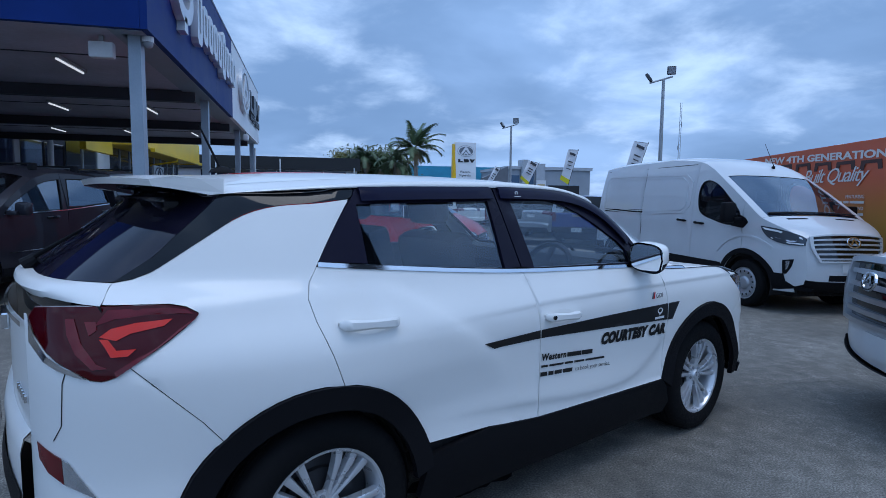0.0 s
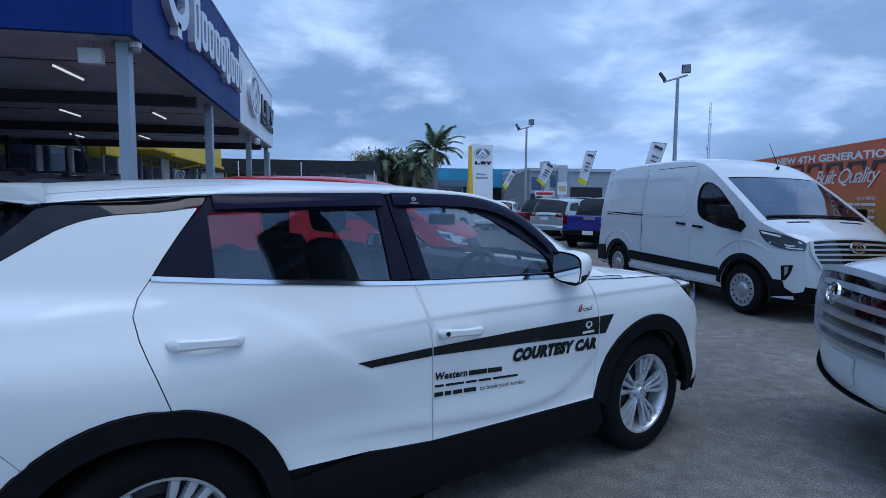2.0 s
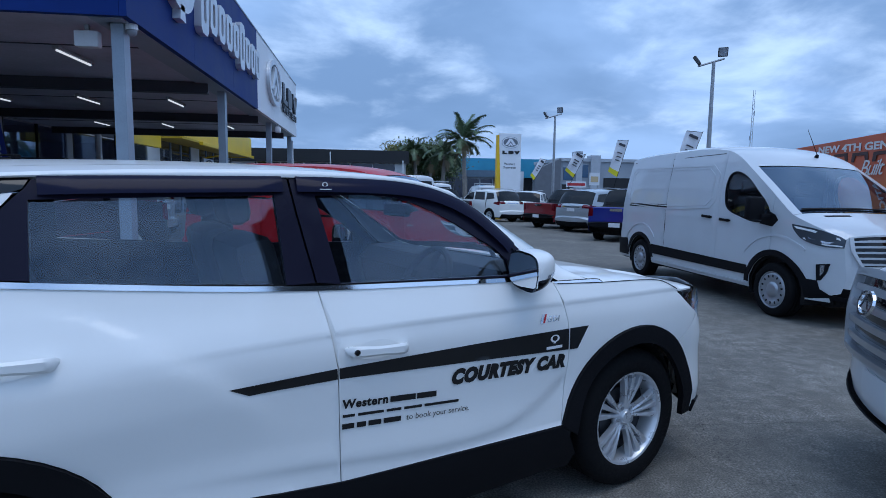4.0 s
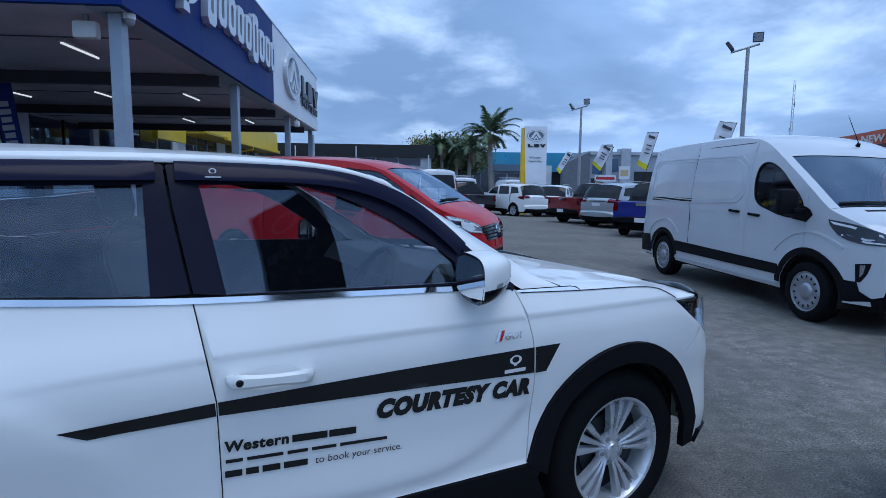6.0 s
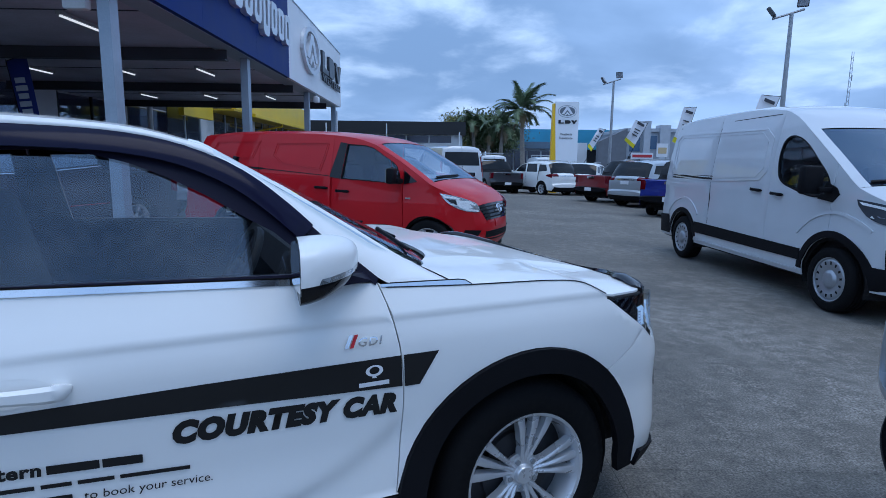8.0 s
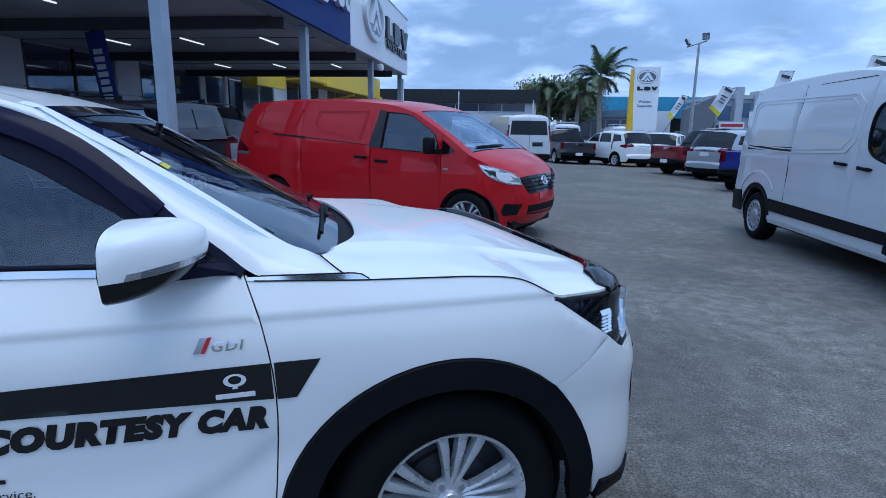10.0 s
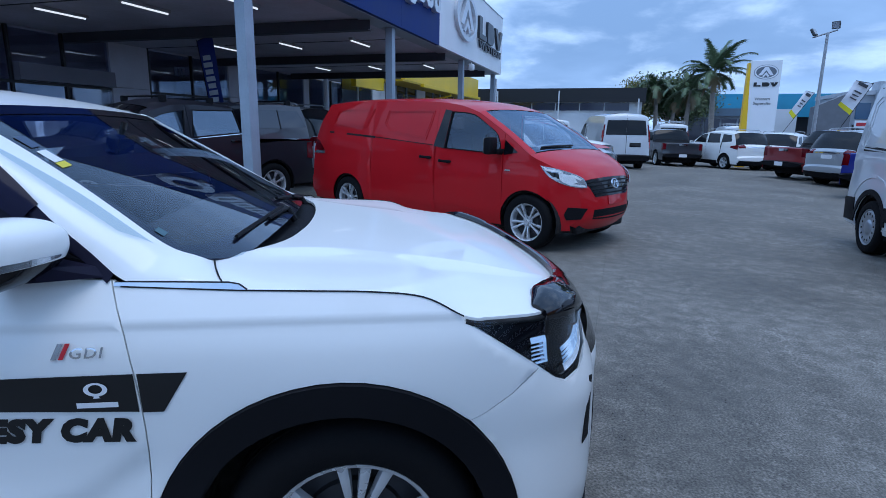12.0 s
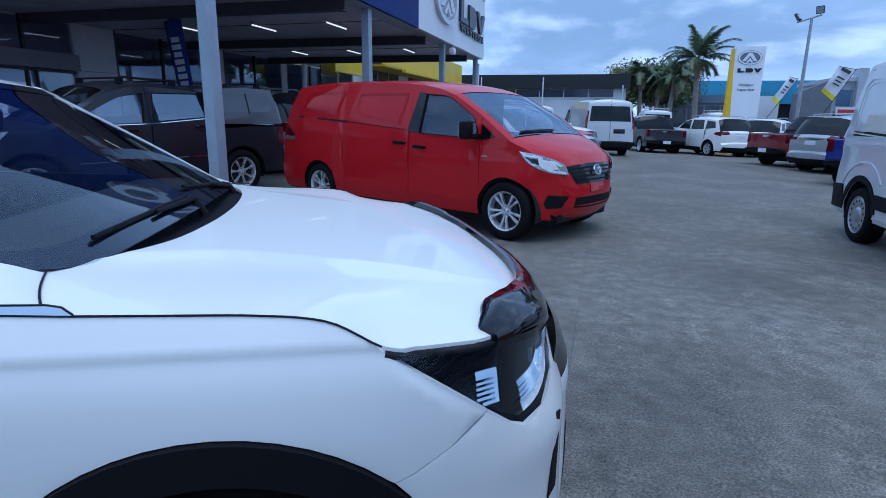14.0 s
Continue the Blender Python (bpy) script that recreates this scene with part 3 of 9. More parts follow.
# ---- the yard ----
def build_ground():
    m = mat("concrete_yard", (0.172, 0.163, 0.146), 0.85, grain=0.60, grain_scale=95, stain=0.26, stain_scale=0.7, bump=0.5, bump_scale=120, piece=0.03, fleck=0.24, fleck_scale=8.0, spec=0.10)
    bm = bmesh.new()
    xs = [-420, -60, -5, -0.3, 3.0, 12.0, 60, 420]
    ys = [-420, -60, -8, 20, 27.1, 34.9, 70, 420]
    vs = [[bm.verts.new((x, y, ground_height(x, y) - 0.012)) for y in ys] for x in xs]
    for i in range(len(xs) - 1):
        for j in range(len(ys) - 1):
            bm.faces.new((vs[i][j], vs[i + 1][j], vs[i + 1][j + 1], vs[i][j + 1]))
    ground = tagged(part("ground", bm, [mat("worn_asphalt", (0.10, 0.10, 0.10), 0.85, grain=0.25, grain_scale=30, stain=0.2, stain_scale=0.4)], None), "worn grey concrete yard with a light exposed grain", "ground", kind="structure")
    jx = [-13.6, -9.3, -5.0, -0.3, 3.0, 7.5, 12.0, 16.5, 21.0]
    jy = [-12.0, -8.1, -4.2, -0.2, 3.7, 7.6, 11.5, 15.4, 19.3, 23.2, 27.1, 31.0, 34.9, 38.8, 42.7]
    for i in range(len(jx) - 1):
        for j in range(len(jy) - 1):
            x0, x1, y0, y1, g = jx[i], jx[i + 1], jy[j], jy[j + 1], 0.001
            bm = bmesh.new()
            top = [bm.verts.new((x, y, ground_height(x, y))) for x, y in ((x0 + g, y0 + g), (x1 - g, y0 + g), (x1 - g, y1 - g), (x0 + g, y1 - g))]
            low = [bm.verts.new((v.co.x, v.co.y, v.co.z - 0.03)) for v in top]
            bm.faces.new(top)
            for k in range(4):
                bm.faces.new((top[k], low[k], low[(k + 1) % 4], top[(k + 1) % 4]))
            part("concrete_slab", bm, m, ground)
    rnd = random.Random(4)
    bm = bmesh.new()
    hub = bm.verts.new((0, 0, 0))
    rim = [bm.verts.new((0.36 * r * math.cos(a), 0.15 * r * math.sin(a), 0)) for a, r in [(2 * math.pi * k / 40, rnd.uniform(0.82, 1.12)) for k in range(40)]]
    for k in range(40):
        bm.faces.new((hub, rim[k], rim[(k + 1) % 40]))
    stain = part("oil_stain", bm, mat("soaked_oil", (0.020, 0.018, 0.017), 0.7, grain=0.5, grain_scale=60, stain=0.4, stain_scale=9, spec=0.1), ground)
    stain.matrix_basis = pose(0.86, 2.74, 0.004, 0, 0, 25)


build_ground()


# ---- the white courtesy SUV ----
def ramp(x, table):
    """Straight interpolation in a table of (x, y)."""
    if x <= table[0][0]:
        return table[0][1]
    for (a, va), (b, vb) in zip(table, table[1:]):
        if x <= b:
            return va + (vb - va) * (x - a) / (b - a)
    return table[-1][1]


def soft_ramp(x, table, r=0.02):
    return sum(ramp(x + d * r, table) * w for d, w in ((-1.5, 0.12), (-0.75, 0.22), (0, 0.32), (0.75, 0.22), (1.5, 0.12)))


SUV_INSET = ((0.15, 0.075), (0.22, 0.05), (0.32, 0.02), (0.42, 0.004), (0.52, 0.012), (0.62, 0.020), (0.74, 0.014), (0.86, 0.004),
             (0.94, 0.000), (1.00, 0.014), (1.05, 0.042), (1.10, 0.070), (1.16, 0.094), (1.30, 0.148), (1.45, 0.211), (1.53, 0.256), (1.62, 0.316))


DOOR_LINE = ((-2.25, 0.600), (-2.0, 0.578), (-1.68, 0.546), (-1.30, 0.503), (-1.13, 0.488), (-0.90, 0.486), (-0.77, 0.500), (-0.64, 0.545), (-0.51, 0.616), (-0.44, 0.70))
HAUNCH_LINE = ((0.66, -1.70), (0.80, -1.80), (0.876, -1.885), (0.962, -2.013), (1.05, -2.123), (1.10, -2.21), (1.14, -2.30), (1.20, -2.46))
SUV_TAIL = ((-3.44, 0.66), (-3.42, 0.50), (-3.40, 0.385), (-3.36, 0.275), (-3.30, 0.195), (-3.20, 0.125), (-3.10, 0.082), (-2.90, 0.032), (-2.60, 0.0))
SUV_NOSE = ((0.40, 0.0), (0.50, 0.008), (0.57, 0.025), (0.63, 0.058), (0.69, 0.11), (0.73, 0.165), (0.77, 0.245), (0.81, 0.36), (0.85, 0.52), (0.90, 0.78))


def crease_z(u):
    return 0.999 - (0.03 * (u + 1.2) ** 2 if u < -1.2 else 0.0)


def suv_half(u, z):
    h = 0.951 - soft_ramp(z, SUV_INSET, 0.022)
    if u > 0.30:
        h -= soft_ramp(u + 0.06 * min(1.0, max(0.0, (z - 0.72) / 0.15)), SUV_NOSE, 0.03)
    if u < -2.35:
        # the cabin narrows early, the body below keeps its width up to the corner
        k = min(1.0, max(0.0, (z - 1.13) / 0.065))
        k = k * k * (3 - 2 * k)
        h -= k * 0.27 * ((-2.35 - u) / 0.95) ** 2.0 + (1 - k) * soft_ramp(u, SUV_TAIL, 0.02)
    # the shoulder crease: an undercut that fades downwards
    under = crease_z(u) - z
    if under > 0 and u < 0.6:
        fade = min(1.0, max(0.0, (u + 2.3) / 1.0)) * min(1.0, (0.6 - u) / 0.3)
        h -= 0.011 * fade * (1 - math.exp(-under / 0.012)) * math.exp(-under / 0.090)
    # haunches over the wheels
    for uc, a in ((0.03, 0.018), (-2.60, 0.022)):
        h += a * math.exp(-((u - uc) / 0.42) ** 2) * math.exp(-((z - 0.78) / 0.17) ** 2)
    # the fold of the rear shoulder that runs forward and down across the rear door
    if -2.75 < u < -1.6 and 0.66 < z < 1.2:
        edge = soft_ramp(z, HAUNCH_LINE, 0.03)
        h += 0.013 / (1 + math.exp(-max(-40.0, min(40.0, (edge - u) / 0.022)))) * min(1.0, max(0.0, (u + 2.75) / 0.35)) * min(1.0, max(0.0, (1.17 - z) / 0.06)) * min(1.0, max(0.0, (z - 0.66) / 0.16))
    # the hollow that rises low on the doors towards the front wheel
    if -2.25 < u < -0.42:
        line = soft_ramp(u, DOOR_LINE, 0.05)
        h -= 0.014 * (1 / (1 + math.exp(-max(-40.0, min(40.0, (line - z) / 0.010))))) * min(1.0, (u + 2.25) / 0.6) * min(1.0, (-0.42 - u) / 0.05)
    return h


def arc(u, z, r, a0, a1, n=24):
    return [(u + r * math.cos(radians(a0 + (a1 - a0) * k / n)), z + r * math.sin(radians(a0 + (a1 - a0) * k / n))) for k in range(n + 1)]


FRONT_HUB, REAR_HUB, TYRE = (0.03, 0.352), (-2.585, 0.352), 0.352
# the centre line of the hood and its seam with the wings, by u
HOOD_MID = ((-0.70, 1.128), (-0.40, 1.115), (-0.10, 1.091), (0.14, 1.062), (0.38, 1.030), (0.55, 1.000), (0.68, 0.962), (0.77, 0.921), (0.82, 0.890))
HOOD_RIM = ((-0.70, 1.090), (-0.50, 1.078), (-0.22, 1.064), (0.06, 1.056), (0.155, 1.050), (0.205, 1.043), (0.235, 1.034), (0.267, 1.018), (0.318, 0.990), (0.38, 0.983), (0.51, 0.980), (0.60, 0.970), (0.68, 0.950), (0.77, 0.912), (0.82, 0.890))


HOOD_FOLD = ((-0.34, 0.66), (-0.25, 0.60), (-0.18, 0.57), (-0.123, 0.547), (-0.063, 0.52), (0.003, 0.503), (0.143, 0.500), (0.289, 0.495), (0.438, 0.503), (0.52, 0.515), (0.60, 0.50), (0.72, 0.42))
HOOD_BAND = ((-0.34, 0.10), (-0.10, 0.14), (0.03, 0.165), (0.15, 0.145), (0.28, 0.105), (0.43, 0.067), (0.60, 0.05))


def hood_rim_y(u):
    e = suv_half(min(u, 0.36), soft_ramp(min(u, 0.36), HOOD_RIM)) - 0.006
    if u < 0.36:
        return e
    return e - 0.01 - soft_ramp(u, ((0.36, 0.0), (0.50, 0.03), (0.58, 0.09), (0.66, 0.19), (0.72, 0.29), (0.77, 0.45), (0.80, 0.60), (0.82, 0.78), (0.825, 0.9)), 0.006)


def hood_z(u, y):
    mid, rim = soft_ramp(u, HOOD_MID, 0.05), soft_ramp(u, HOOD_RIM, 0.012)
    f = min(1.0, abs(y) / max(0.02, hood_rim_y(min(u, 0.8))))
    # the raised middle of the hood ends in a fold each side, with a sloping band outside it
    d = (abs(y) - soft_ramp(u, HOOD_FOLD, 0.03)) / ramp(u, HOOD_BAND)
    fade = min(1, max(0, (u + 0.34) / 0.15)) * min(1, max(0, (0.70 - u) / 0.25))
    step = fade * min(0.016, 0.6 * max(0.0, mid - rim))
    z = mid - step * (1 - (1 - max(0.0, min(1.0, d))) ** 2) * (1 - f**12) - (mid - rim) * (0.10 * f * f * (1 - fade) + (0.90 + 0.10 * fade) * f**12)
    return z


def build_suv():
    car = thing("courtesy_car", "white compact SUV with black courtesy decals, parked on the concrete yard", "car", pose(2.461, 2.990, 0, 0, 0, 25.0) @ Matrix.Translation((0, 0.935, 0)))
    front = Shell([
        ("bumper_front", PAINT_WHITE, [(0.82, 0.20), (0.90, 0.27), (0.925, 0.45), (0.925, 0.62), (0.915, 0.76)], 0.12, 0.12),
        ("grille", GLOSS_BLACK, [(0.915, 0.76), (0.89, 0.83), (0.845, 0.885)], 0.12, 0.12)], suv_half, 0.05, 18)
    cab = Shell([
        ("windscreen", GLASS_SCREEN, [(0.05, 0.985), (-0.10, 1.068), (-0.36, 1.205), (-0.70, 1.380), (-0.95, 1.500)], 0.145, 0.02),
        ("roof", PAINT_WHITE, [(-0.95, 1.500), (-1.10, 1.543), (-1.30, 1.568), (-1.70, 1.586), (-2.20, 1.584), (-2.75, 1.557), (-3.14, 1.520)], 0.02, 0.080)], suv_half, 0.05, 18, 0.9)
    rear_face = lambda z, f, off=0.0: Vector((-3.395 - 0.035 * (1 - f * f) - off, f * suv_half(-3.395, z), z))

    # front face
    bumper = part("front_bumper", front.strip("bumper_front"), PAINT_WHITE, car)
    part("grille", front.strip("grille"), GLOSS_BLACK, car, "gloss black grille")
    part("lower_intake", front.strip("bumper_front", 0.25, 0.6, -0.8, 0.8, 0.004), TRIM_BLACK, bumper)

    # hood, laid over its plan
    edge_u = [-0.21 + 0.02 * k for k in range(49)] + [0.765, 0.785, 0.80, 0.81, 0.82]
    right = [(u, -hood_rim_y(u)) for u in edge_u]
    cowl_side = [(-0.262, 0.880), (-0.350, 0.775), (-0.343, 0.712), (-0.254, 0.622), (-0.186, 0.480), (-0.150, 0.26)]
    cowl = [(u, y) for u, y in cowl_side[:2]] + curve_pts(cowl_side[1:] + [(-0.138, 0.0)] + [(u, -y) for u, y in cowl_side[:0:-1]], 0.04)[1:-1] + [(u, -y) for u, y in cowl_side[1::-1]]
    outline = right + [(u, -y) for u, y in right[::-1]] + cowl
    hood_folds = [(u, s * (soft_ramp(u, HOOD_FOLD, 0.03) + d * ramp(u, HOOD_BAND))) for u in [-0.28 + 0.025 * k for k in range(40)] for d in (-0.25, -0.12, -0.03, 0.03, 0.25, 0.5, 0.75, 0.95, 1.05, 1.3) for s in (-1, 1)]
    part("hood", skin(outline, lambda u, y: Vector((u, y, hood_z(u, y))), (), 0.035, 0.012, (0, 0, 1), extra=hood_folds), PAINT_WHITE, car)
    scuttle = curve_pts([(-0.34, 0.70), (-0.23, 0.60), (-0.16, 0.46), (-0.125, 0.25), (-0.11, 0.0), (-0.125, -0.25), (-0.16, -0.46), (-0.23, -0.60), (-0.34, -0.70)], 0.05) + [(-0.6, -0.70), (-0.6, 0.70)]
    scuttle_part = part("scuttle_panel", skin(scuttle, lambda u, y: Vector((u, y, hood_z(u, y) - 0.018)), (), 0.08, 0.0), TRIM_BLACK, car, "black plastic cowl below the windscreen")
    n_scr = cab.range["windscreen"][1] - cab.range["windscreen"][0]
    for arm, blade in ((((0.262, -0.06), (0.280, -0.36)), ((0.275, -0.10), (0.312, -0.66))), (((0.262, 0.58), (0.28, 0.32)), ((0.275, 0.54), (0.312, 0.02)))):
        bm = bmesh.new()
        a, b = (cab.at(cab.range["windscreen"][0] + n_scr * t, f, o) for (t, f), o in zip(arm, (0.008, 0.012)))
        rod(bm, a + Vector((0.03, 0.0, -0.05)), a, 0.014, 0.012, 8)
        rod(bm, a, b, 0.009, 0.006, 8)
        c, d = (cab.at(cab.range["windscreen"][0] + n_scr * t, f, 0.010) for t, f in blade)
        rod(bm, c, d, 0.009, 0.006, 6)
        part("wiper", bm, TRIM_BLACK, car)
    # stickers inside the windscreen
    for t0, t1, f0, f1, m in ((0.800, 0.850, -0.845, -0.790, mat_once("blue_grey_sticker", (0.05, 0.08, 0.14), 0.5)), (0.735, 0.785, -0.850, -0.800, DECAL_WHITE), (0.712, 0.733, -0.853, -0.800, mat_once("yellow_sticker", (0.65, 0.55, 0.03), 0.5)), (0.435, 0.460, -0.885, -0.855, mat_once("teal_sticker", (0.06, 0.13, 0.16), 0.5))):
        part("windscreen_sticker", cab.strip("windscreen", t0, t1, f0, f1, 0.002, 2), m, car)
    # smoked bonnet protector along the hood's front edge
    bm = bmesh.new()
    prev = None
    raw = [(u, -hood_rim_y(u)) for u in [0.53 + 0.295 * (1 - (1 - k / 40) ** 1.5) for k in range(40)]] + [(0.824, 0.0)]
    raw += [(u, -y) for u, y in raw[:-1][::-1]]
    lens = np.cumsum([0] + [math.dist(a, b) for a, b in zip(raw, raw[1:])])
    path = [(float(np.interp(q, lens, [p[0] for p in raw])), float(np.interp(q, lens, [p[1] for p in raw]))) for q in np.linspace(0, lens[-1], 61)]
    for k in range(len(path)):
        u, y = path[k]
        a, b = path[max(0, k - 5)], path[min(len(path) - 1, k + 5)]
        t = Vector((b[0] - a[0], b[1] - a[1], 0)).normalized()
        n = Vector((-t.y, t.x, 0))
        if n.dot(Vector((1.0, y, 0))) < 0:
            n = -n
        z = hood_z(u, y)
        end = min(k, 60 - k)
        taper = math.sqrt(min(1.0, (end + 0.6) / 4.5))
        wide = (0.055 + 0.050 * math.exp(-(((end - 7) / 9.0) ** 2))) * taper
        up = Vector((0, 0, 1))
        p = Vector((u, y, z))

        def over(d, rise):
            q = p - n * d
            return Vector((q.x, q.y, hood_z(q.x, q.y) + rise))

        ring = [over(wide, 0.004), over(wide * 0.9, 0.020 * taper), over(wide * 0.5, 0.028 * taper), p + up * 0.022 * taper, p + n * 0.014 + up * 0.004, p + n * 0.018 - up * 0.014, p + n * 0.010 - up * 0.034]
        ring = [bm.verts.new(q) for q in ring]
        if prev:
            for i in range(6):
                bm.faces.new((prev[i], ring[i], ring[i + 1], prev[i + 1]))
        elif k == 0:
            bm.faces.new(ring)
        prev = ring
    smooth(bm, 60)
    part("bonnet_protector", bm, GLOSS_BLACK, car, "smoked acrylic bonnet protector")

    # windscreen, pillars and roof
    LOW_GLASS = ((0.0, 0.25), (0.30, 0.255), (0.48, 0.262), (0.655, 0.272), (0.745, 0.286), (0.84, 0.322), (0.894, 0.361), (0.93, 0.413), (0.946, 0.455), (1.0, 0.52))
    i0 = cab.range["windscreen"][0]

    def screen_patch(fs, low, high, off, rows=14):
        bm = bmesh.new()
        grid = [[bm.verts.new(cab.at(i0 + n_scr * (low(f) + (high(f) - low(f)) * k / rows), f, off)) for k in range(rows + 1)] for f in fs]
        for a, b in zip(grid, grid[1:]):
            for k in range(rows):
                bm.faces.new((a[k], b[k], b[k + 1], a[k + 1]))
        return smooth(bm, 60)

    across = [-0.985 + 1.97 * k / 60 for k in range(61)]
    foot_of = lambda f: soft_ramp(abs(f), LOW_GLASS, 0.012)
    part("windscreen", screen_patch(across, lambda f: foot_of(f) - 0.02 * (1 - f * f) + 0.010 * f**8, lambda f: 1.0, 0.0, 24), GLASS_SCREEN, car, "clear windscreen")
    part("frit_band", screen_patch(across[2:-2], lambda f: foot_of(f) - 0.02 * (1 - f * f) + 0.010 * f**8, lambda f: foot_of(f) + 0.055 + 0.02 * (1 - abs(f)), -0.003, 3), PILLAR_BLACK, car)
    for s in (-1, 1):
        part("frit_edge", cab.strip("windscreen", 0.38, 1.0, s * 0.885 - 0.022, s * 0.885 + 0.022, -0.004, 2), PILLAR_BLACK, car)
    # each painted screen pillar: from the door seal and the wing strip over to the glass edge, down to the hood
    PILLAR_OUT = ((-1.005, 1.476), (-0.86, 1.408), (-0.75, 1.320), (-0.653, 1.226), (-0.561, 1.152), (-0.508, 1.105), (-0.480, 1.088), (-0.38, 1.087), (-0.31, 1.085), (-0.247, 1.080))
    PILLAR_IN = ((1.03, 0.93), (0.914, 0.886), (0.718, 0.890), (0.592, 0.902), (0.497, 0.916), (0.445, 0.923), (0.397, 0.919), (0.362, 0.892), (0.340, 0.867), (0.322, 0.840))
    pillar_seam = {}

    def eased(table, axis, passes=6):
        v = np.interp(np.linspace(0, 9, 46), range(10), [p[axis] for p in table])
        for _ in range(passes):
            v[1:-1] = 0.25 * v[:-2] + 0.5 * v[1:-1] + 0.25 * v[2:]
        return [float(x) for x in v]

    for s in (-1, 1):
        bm = bmesh.new()
        rows = []
        for k, (u, z, t, f) in enumerate(zip(eased(PILLAR_OUT, 0, 1), eased(PILLAR_OUT, 1, 1), eased(PILLAR_IN, 0), eased(PILLAR_IN, 1))):
            a = Vector((u, s * (suv_half(u, z) + 0.003), z))
            b = cab.at(i0 + n_scr * t, s * f, 0.005)
            m = a.lerp(b, 0.5)
            zm = 0.35 * a.z + 0.65 * b.z
            c = Vector((m.x, s * max(abs(m.y), suv_half(m.x, zm) + 0.002), zm))
            sink = max(0.0, (k - 35) / 10) ** 2
            row = []
            for j in range(9):
                w = j / 8
                q = a * (1 - w) ** 2 + c * 2 * w * (1 - w) + b * w * w
                y = min(abs(q.y), hood_rim_y(q.x) - 0.004)
                q.y = q.y * (1 - sink) + s * y * sink
                q.z = q.z * (1 - sink) + (hood_z(q.x, y) + 0.002) * sink
                row.append(bm.verts.new(q))
            rows.append(row)
        for a, b in zip(rows, rows[1:]):
            for j in range(8):
                bm.faces.new((a[j], b[j], b[j + 1], a[j + 1]) if s < 0 else (a[j + 1], b[j + 1], b[j], a[j]))
        pillar_seam[s] = [v.co.copy() for v in rows[-1]]
        # the panel's inner edge is turned down to the glass
        last = [bm.verts.new(r[-1].co - Vector((0, 0, 0.012))) for r in rows]
        for k in range(len(rows) - 1):
            bm.faces.new((rows[k][-1], rows[k + 1][-1], last[k + 1], last[k]))
        part("screen_pillar", smooth(bm, 50), PAINT_WHITE, car)
    part("roof", cab.strip("roof", 0.0, 0.862), PAINT_WHITE, car)
    part("screen_head_band", cab.strip("windscreen", 0.95, 1.0, -0.92, 0.92, 0.002), GLOSS_BLACK, car)
    for s in (-1, 1):
        part("roof_channel", cab.strip("roof", 0.02, 0.90, s * 0.83 - 0.008, s * 0.83 + 0.008, 0.004, 2), PAINT_WHITE, car)
    # roof spoiler: a hollow wedge over the rear glass, black below
    def sheet(rows, close=False):
        bm = bmesh.new()
        grid = [[bm.verts.new(p) for p in row] for row in rows]
        for a, b in zip(grid, grid[1:]):
            for i in range(len(a) - 1):
                bm.faces.new((a[i], b[i], b[i + 1], a[i + 1]))
        bmesh.ops.recalc_face_normals(bm, faces=bm.faces)
        return smooth(bm, 42)

    fs = [-1 + 2 * k / 20 for k in range(21)]
    top, under = [], []
    for f in fs:
        q = abs(f) ** 3
        edge = 0.655
        tip = (-3.165 + 0.10 * q, f * (edge - 0.01), 1.530 - 0.012 * q)
        lip = (-3.155 + 0.10 * q, f * (edge - 0.012), 1.508 - 0.012 * q)
        top.append([Vector((-2.845, f * (edge + 0.010), 1.549 - 0.012 * f * f - 0.012 * f**6)), Vector((-2.92, f * (edge + 0.006), 1.548 - 0.014 * f * f - 0.010 * f**6)), Vector((-3.04 + 0.04 * q, f * edge, 1.542 - 0.014 * q)), Vector(tip), Vector(lip)])
        under.append([Vector(lip), Vector((-3.06 + 0.06 * q, f * (edge - 0.02), 1.492)), Vector((-2.93, f * (edge - 0.03), 1.476)), Vector((-2.88, f * (edge - 0.03), 1.466))])
    spoiler = part("roof_spoiler", sheet(top), PAINT_WHITE, car)
    part("spoiler_underside", sheet(under), GLOSS_BLACK, spoiler, "gloss black spoiler underside")
    for s in (-1, 1):
        cheek = [Vector((-2.840, s * 0.667, 1.526)), Vector((-2.92, s * 0.663, 1.524)), Vector((-3.00, s * 0.655, 1.528)), Vector((-3.065, s * 0.645, 1.518)), Vector((-3.055, s * 0.643, 1.496)), Vector((-2.99, s * 0.650, 1.488)), Vector((-2.880, s * 0.664, 1.470)), Vector((-2.840, s * 0.668, 1.478))]
        bm = bmesh.new()
        bm.faces.new([bm.verts.new(p) for p in (cheek if s < 0 else cheek[::-1])])
        part("spoiler_cheek", bm, PAINT_WHITE, spoiler)
    # raked rear glass between the gloss pillars
    SEAM = ((1.194, -3.175), (1.271, -3.062), (1.341, -2.990), (1.423, -2.900), (1.471, -2.852))
    rows = []
    for k in range(13):
        t = k / 12
        z1 = 1.196 + (1.470 - 1.196) * t
        u1 = ramp(z1, SEAM)
        mid_u, mid_z = -3.350 + (3.350 - 2.965) * t, 1.186 + (1.478 - 1.186) * t
        row = []
        for f in fs:
            q = abs(f) ** 2.6
            row.append(Vector((mid_u + (u1 - mid_u) * q - 0.012 * math.sin(t * math.pi) * (1 - q), f * (suv_half(u1, z1) - 0.004), mid_z + (z1 - mid_z) * q)))
        rows.append(row)
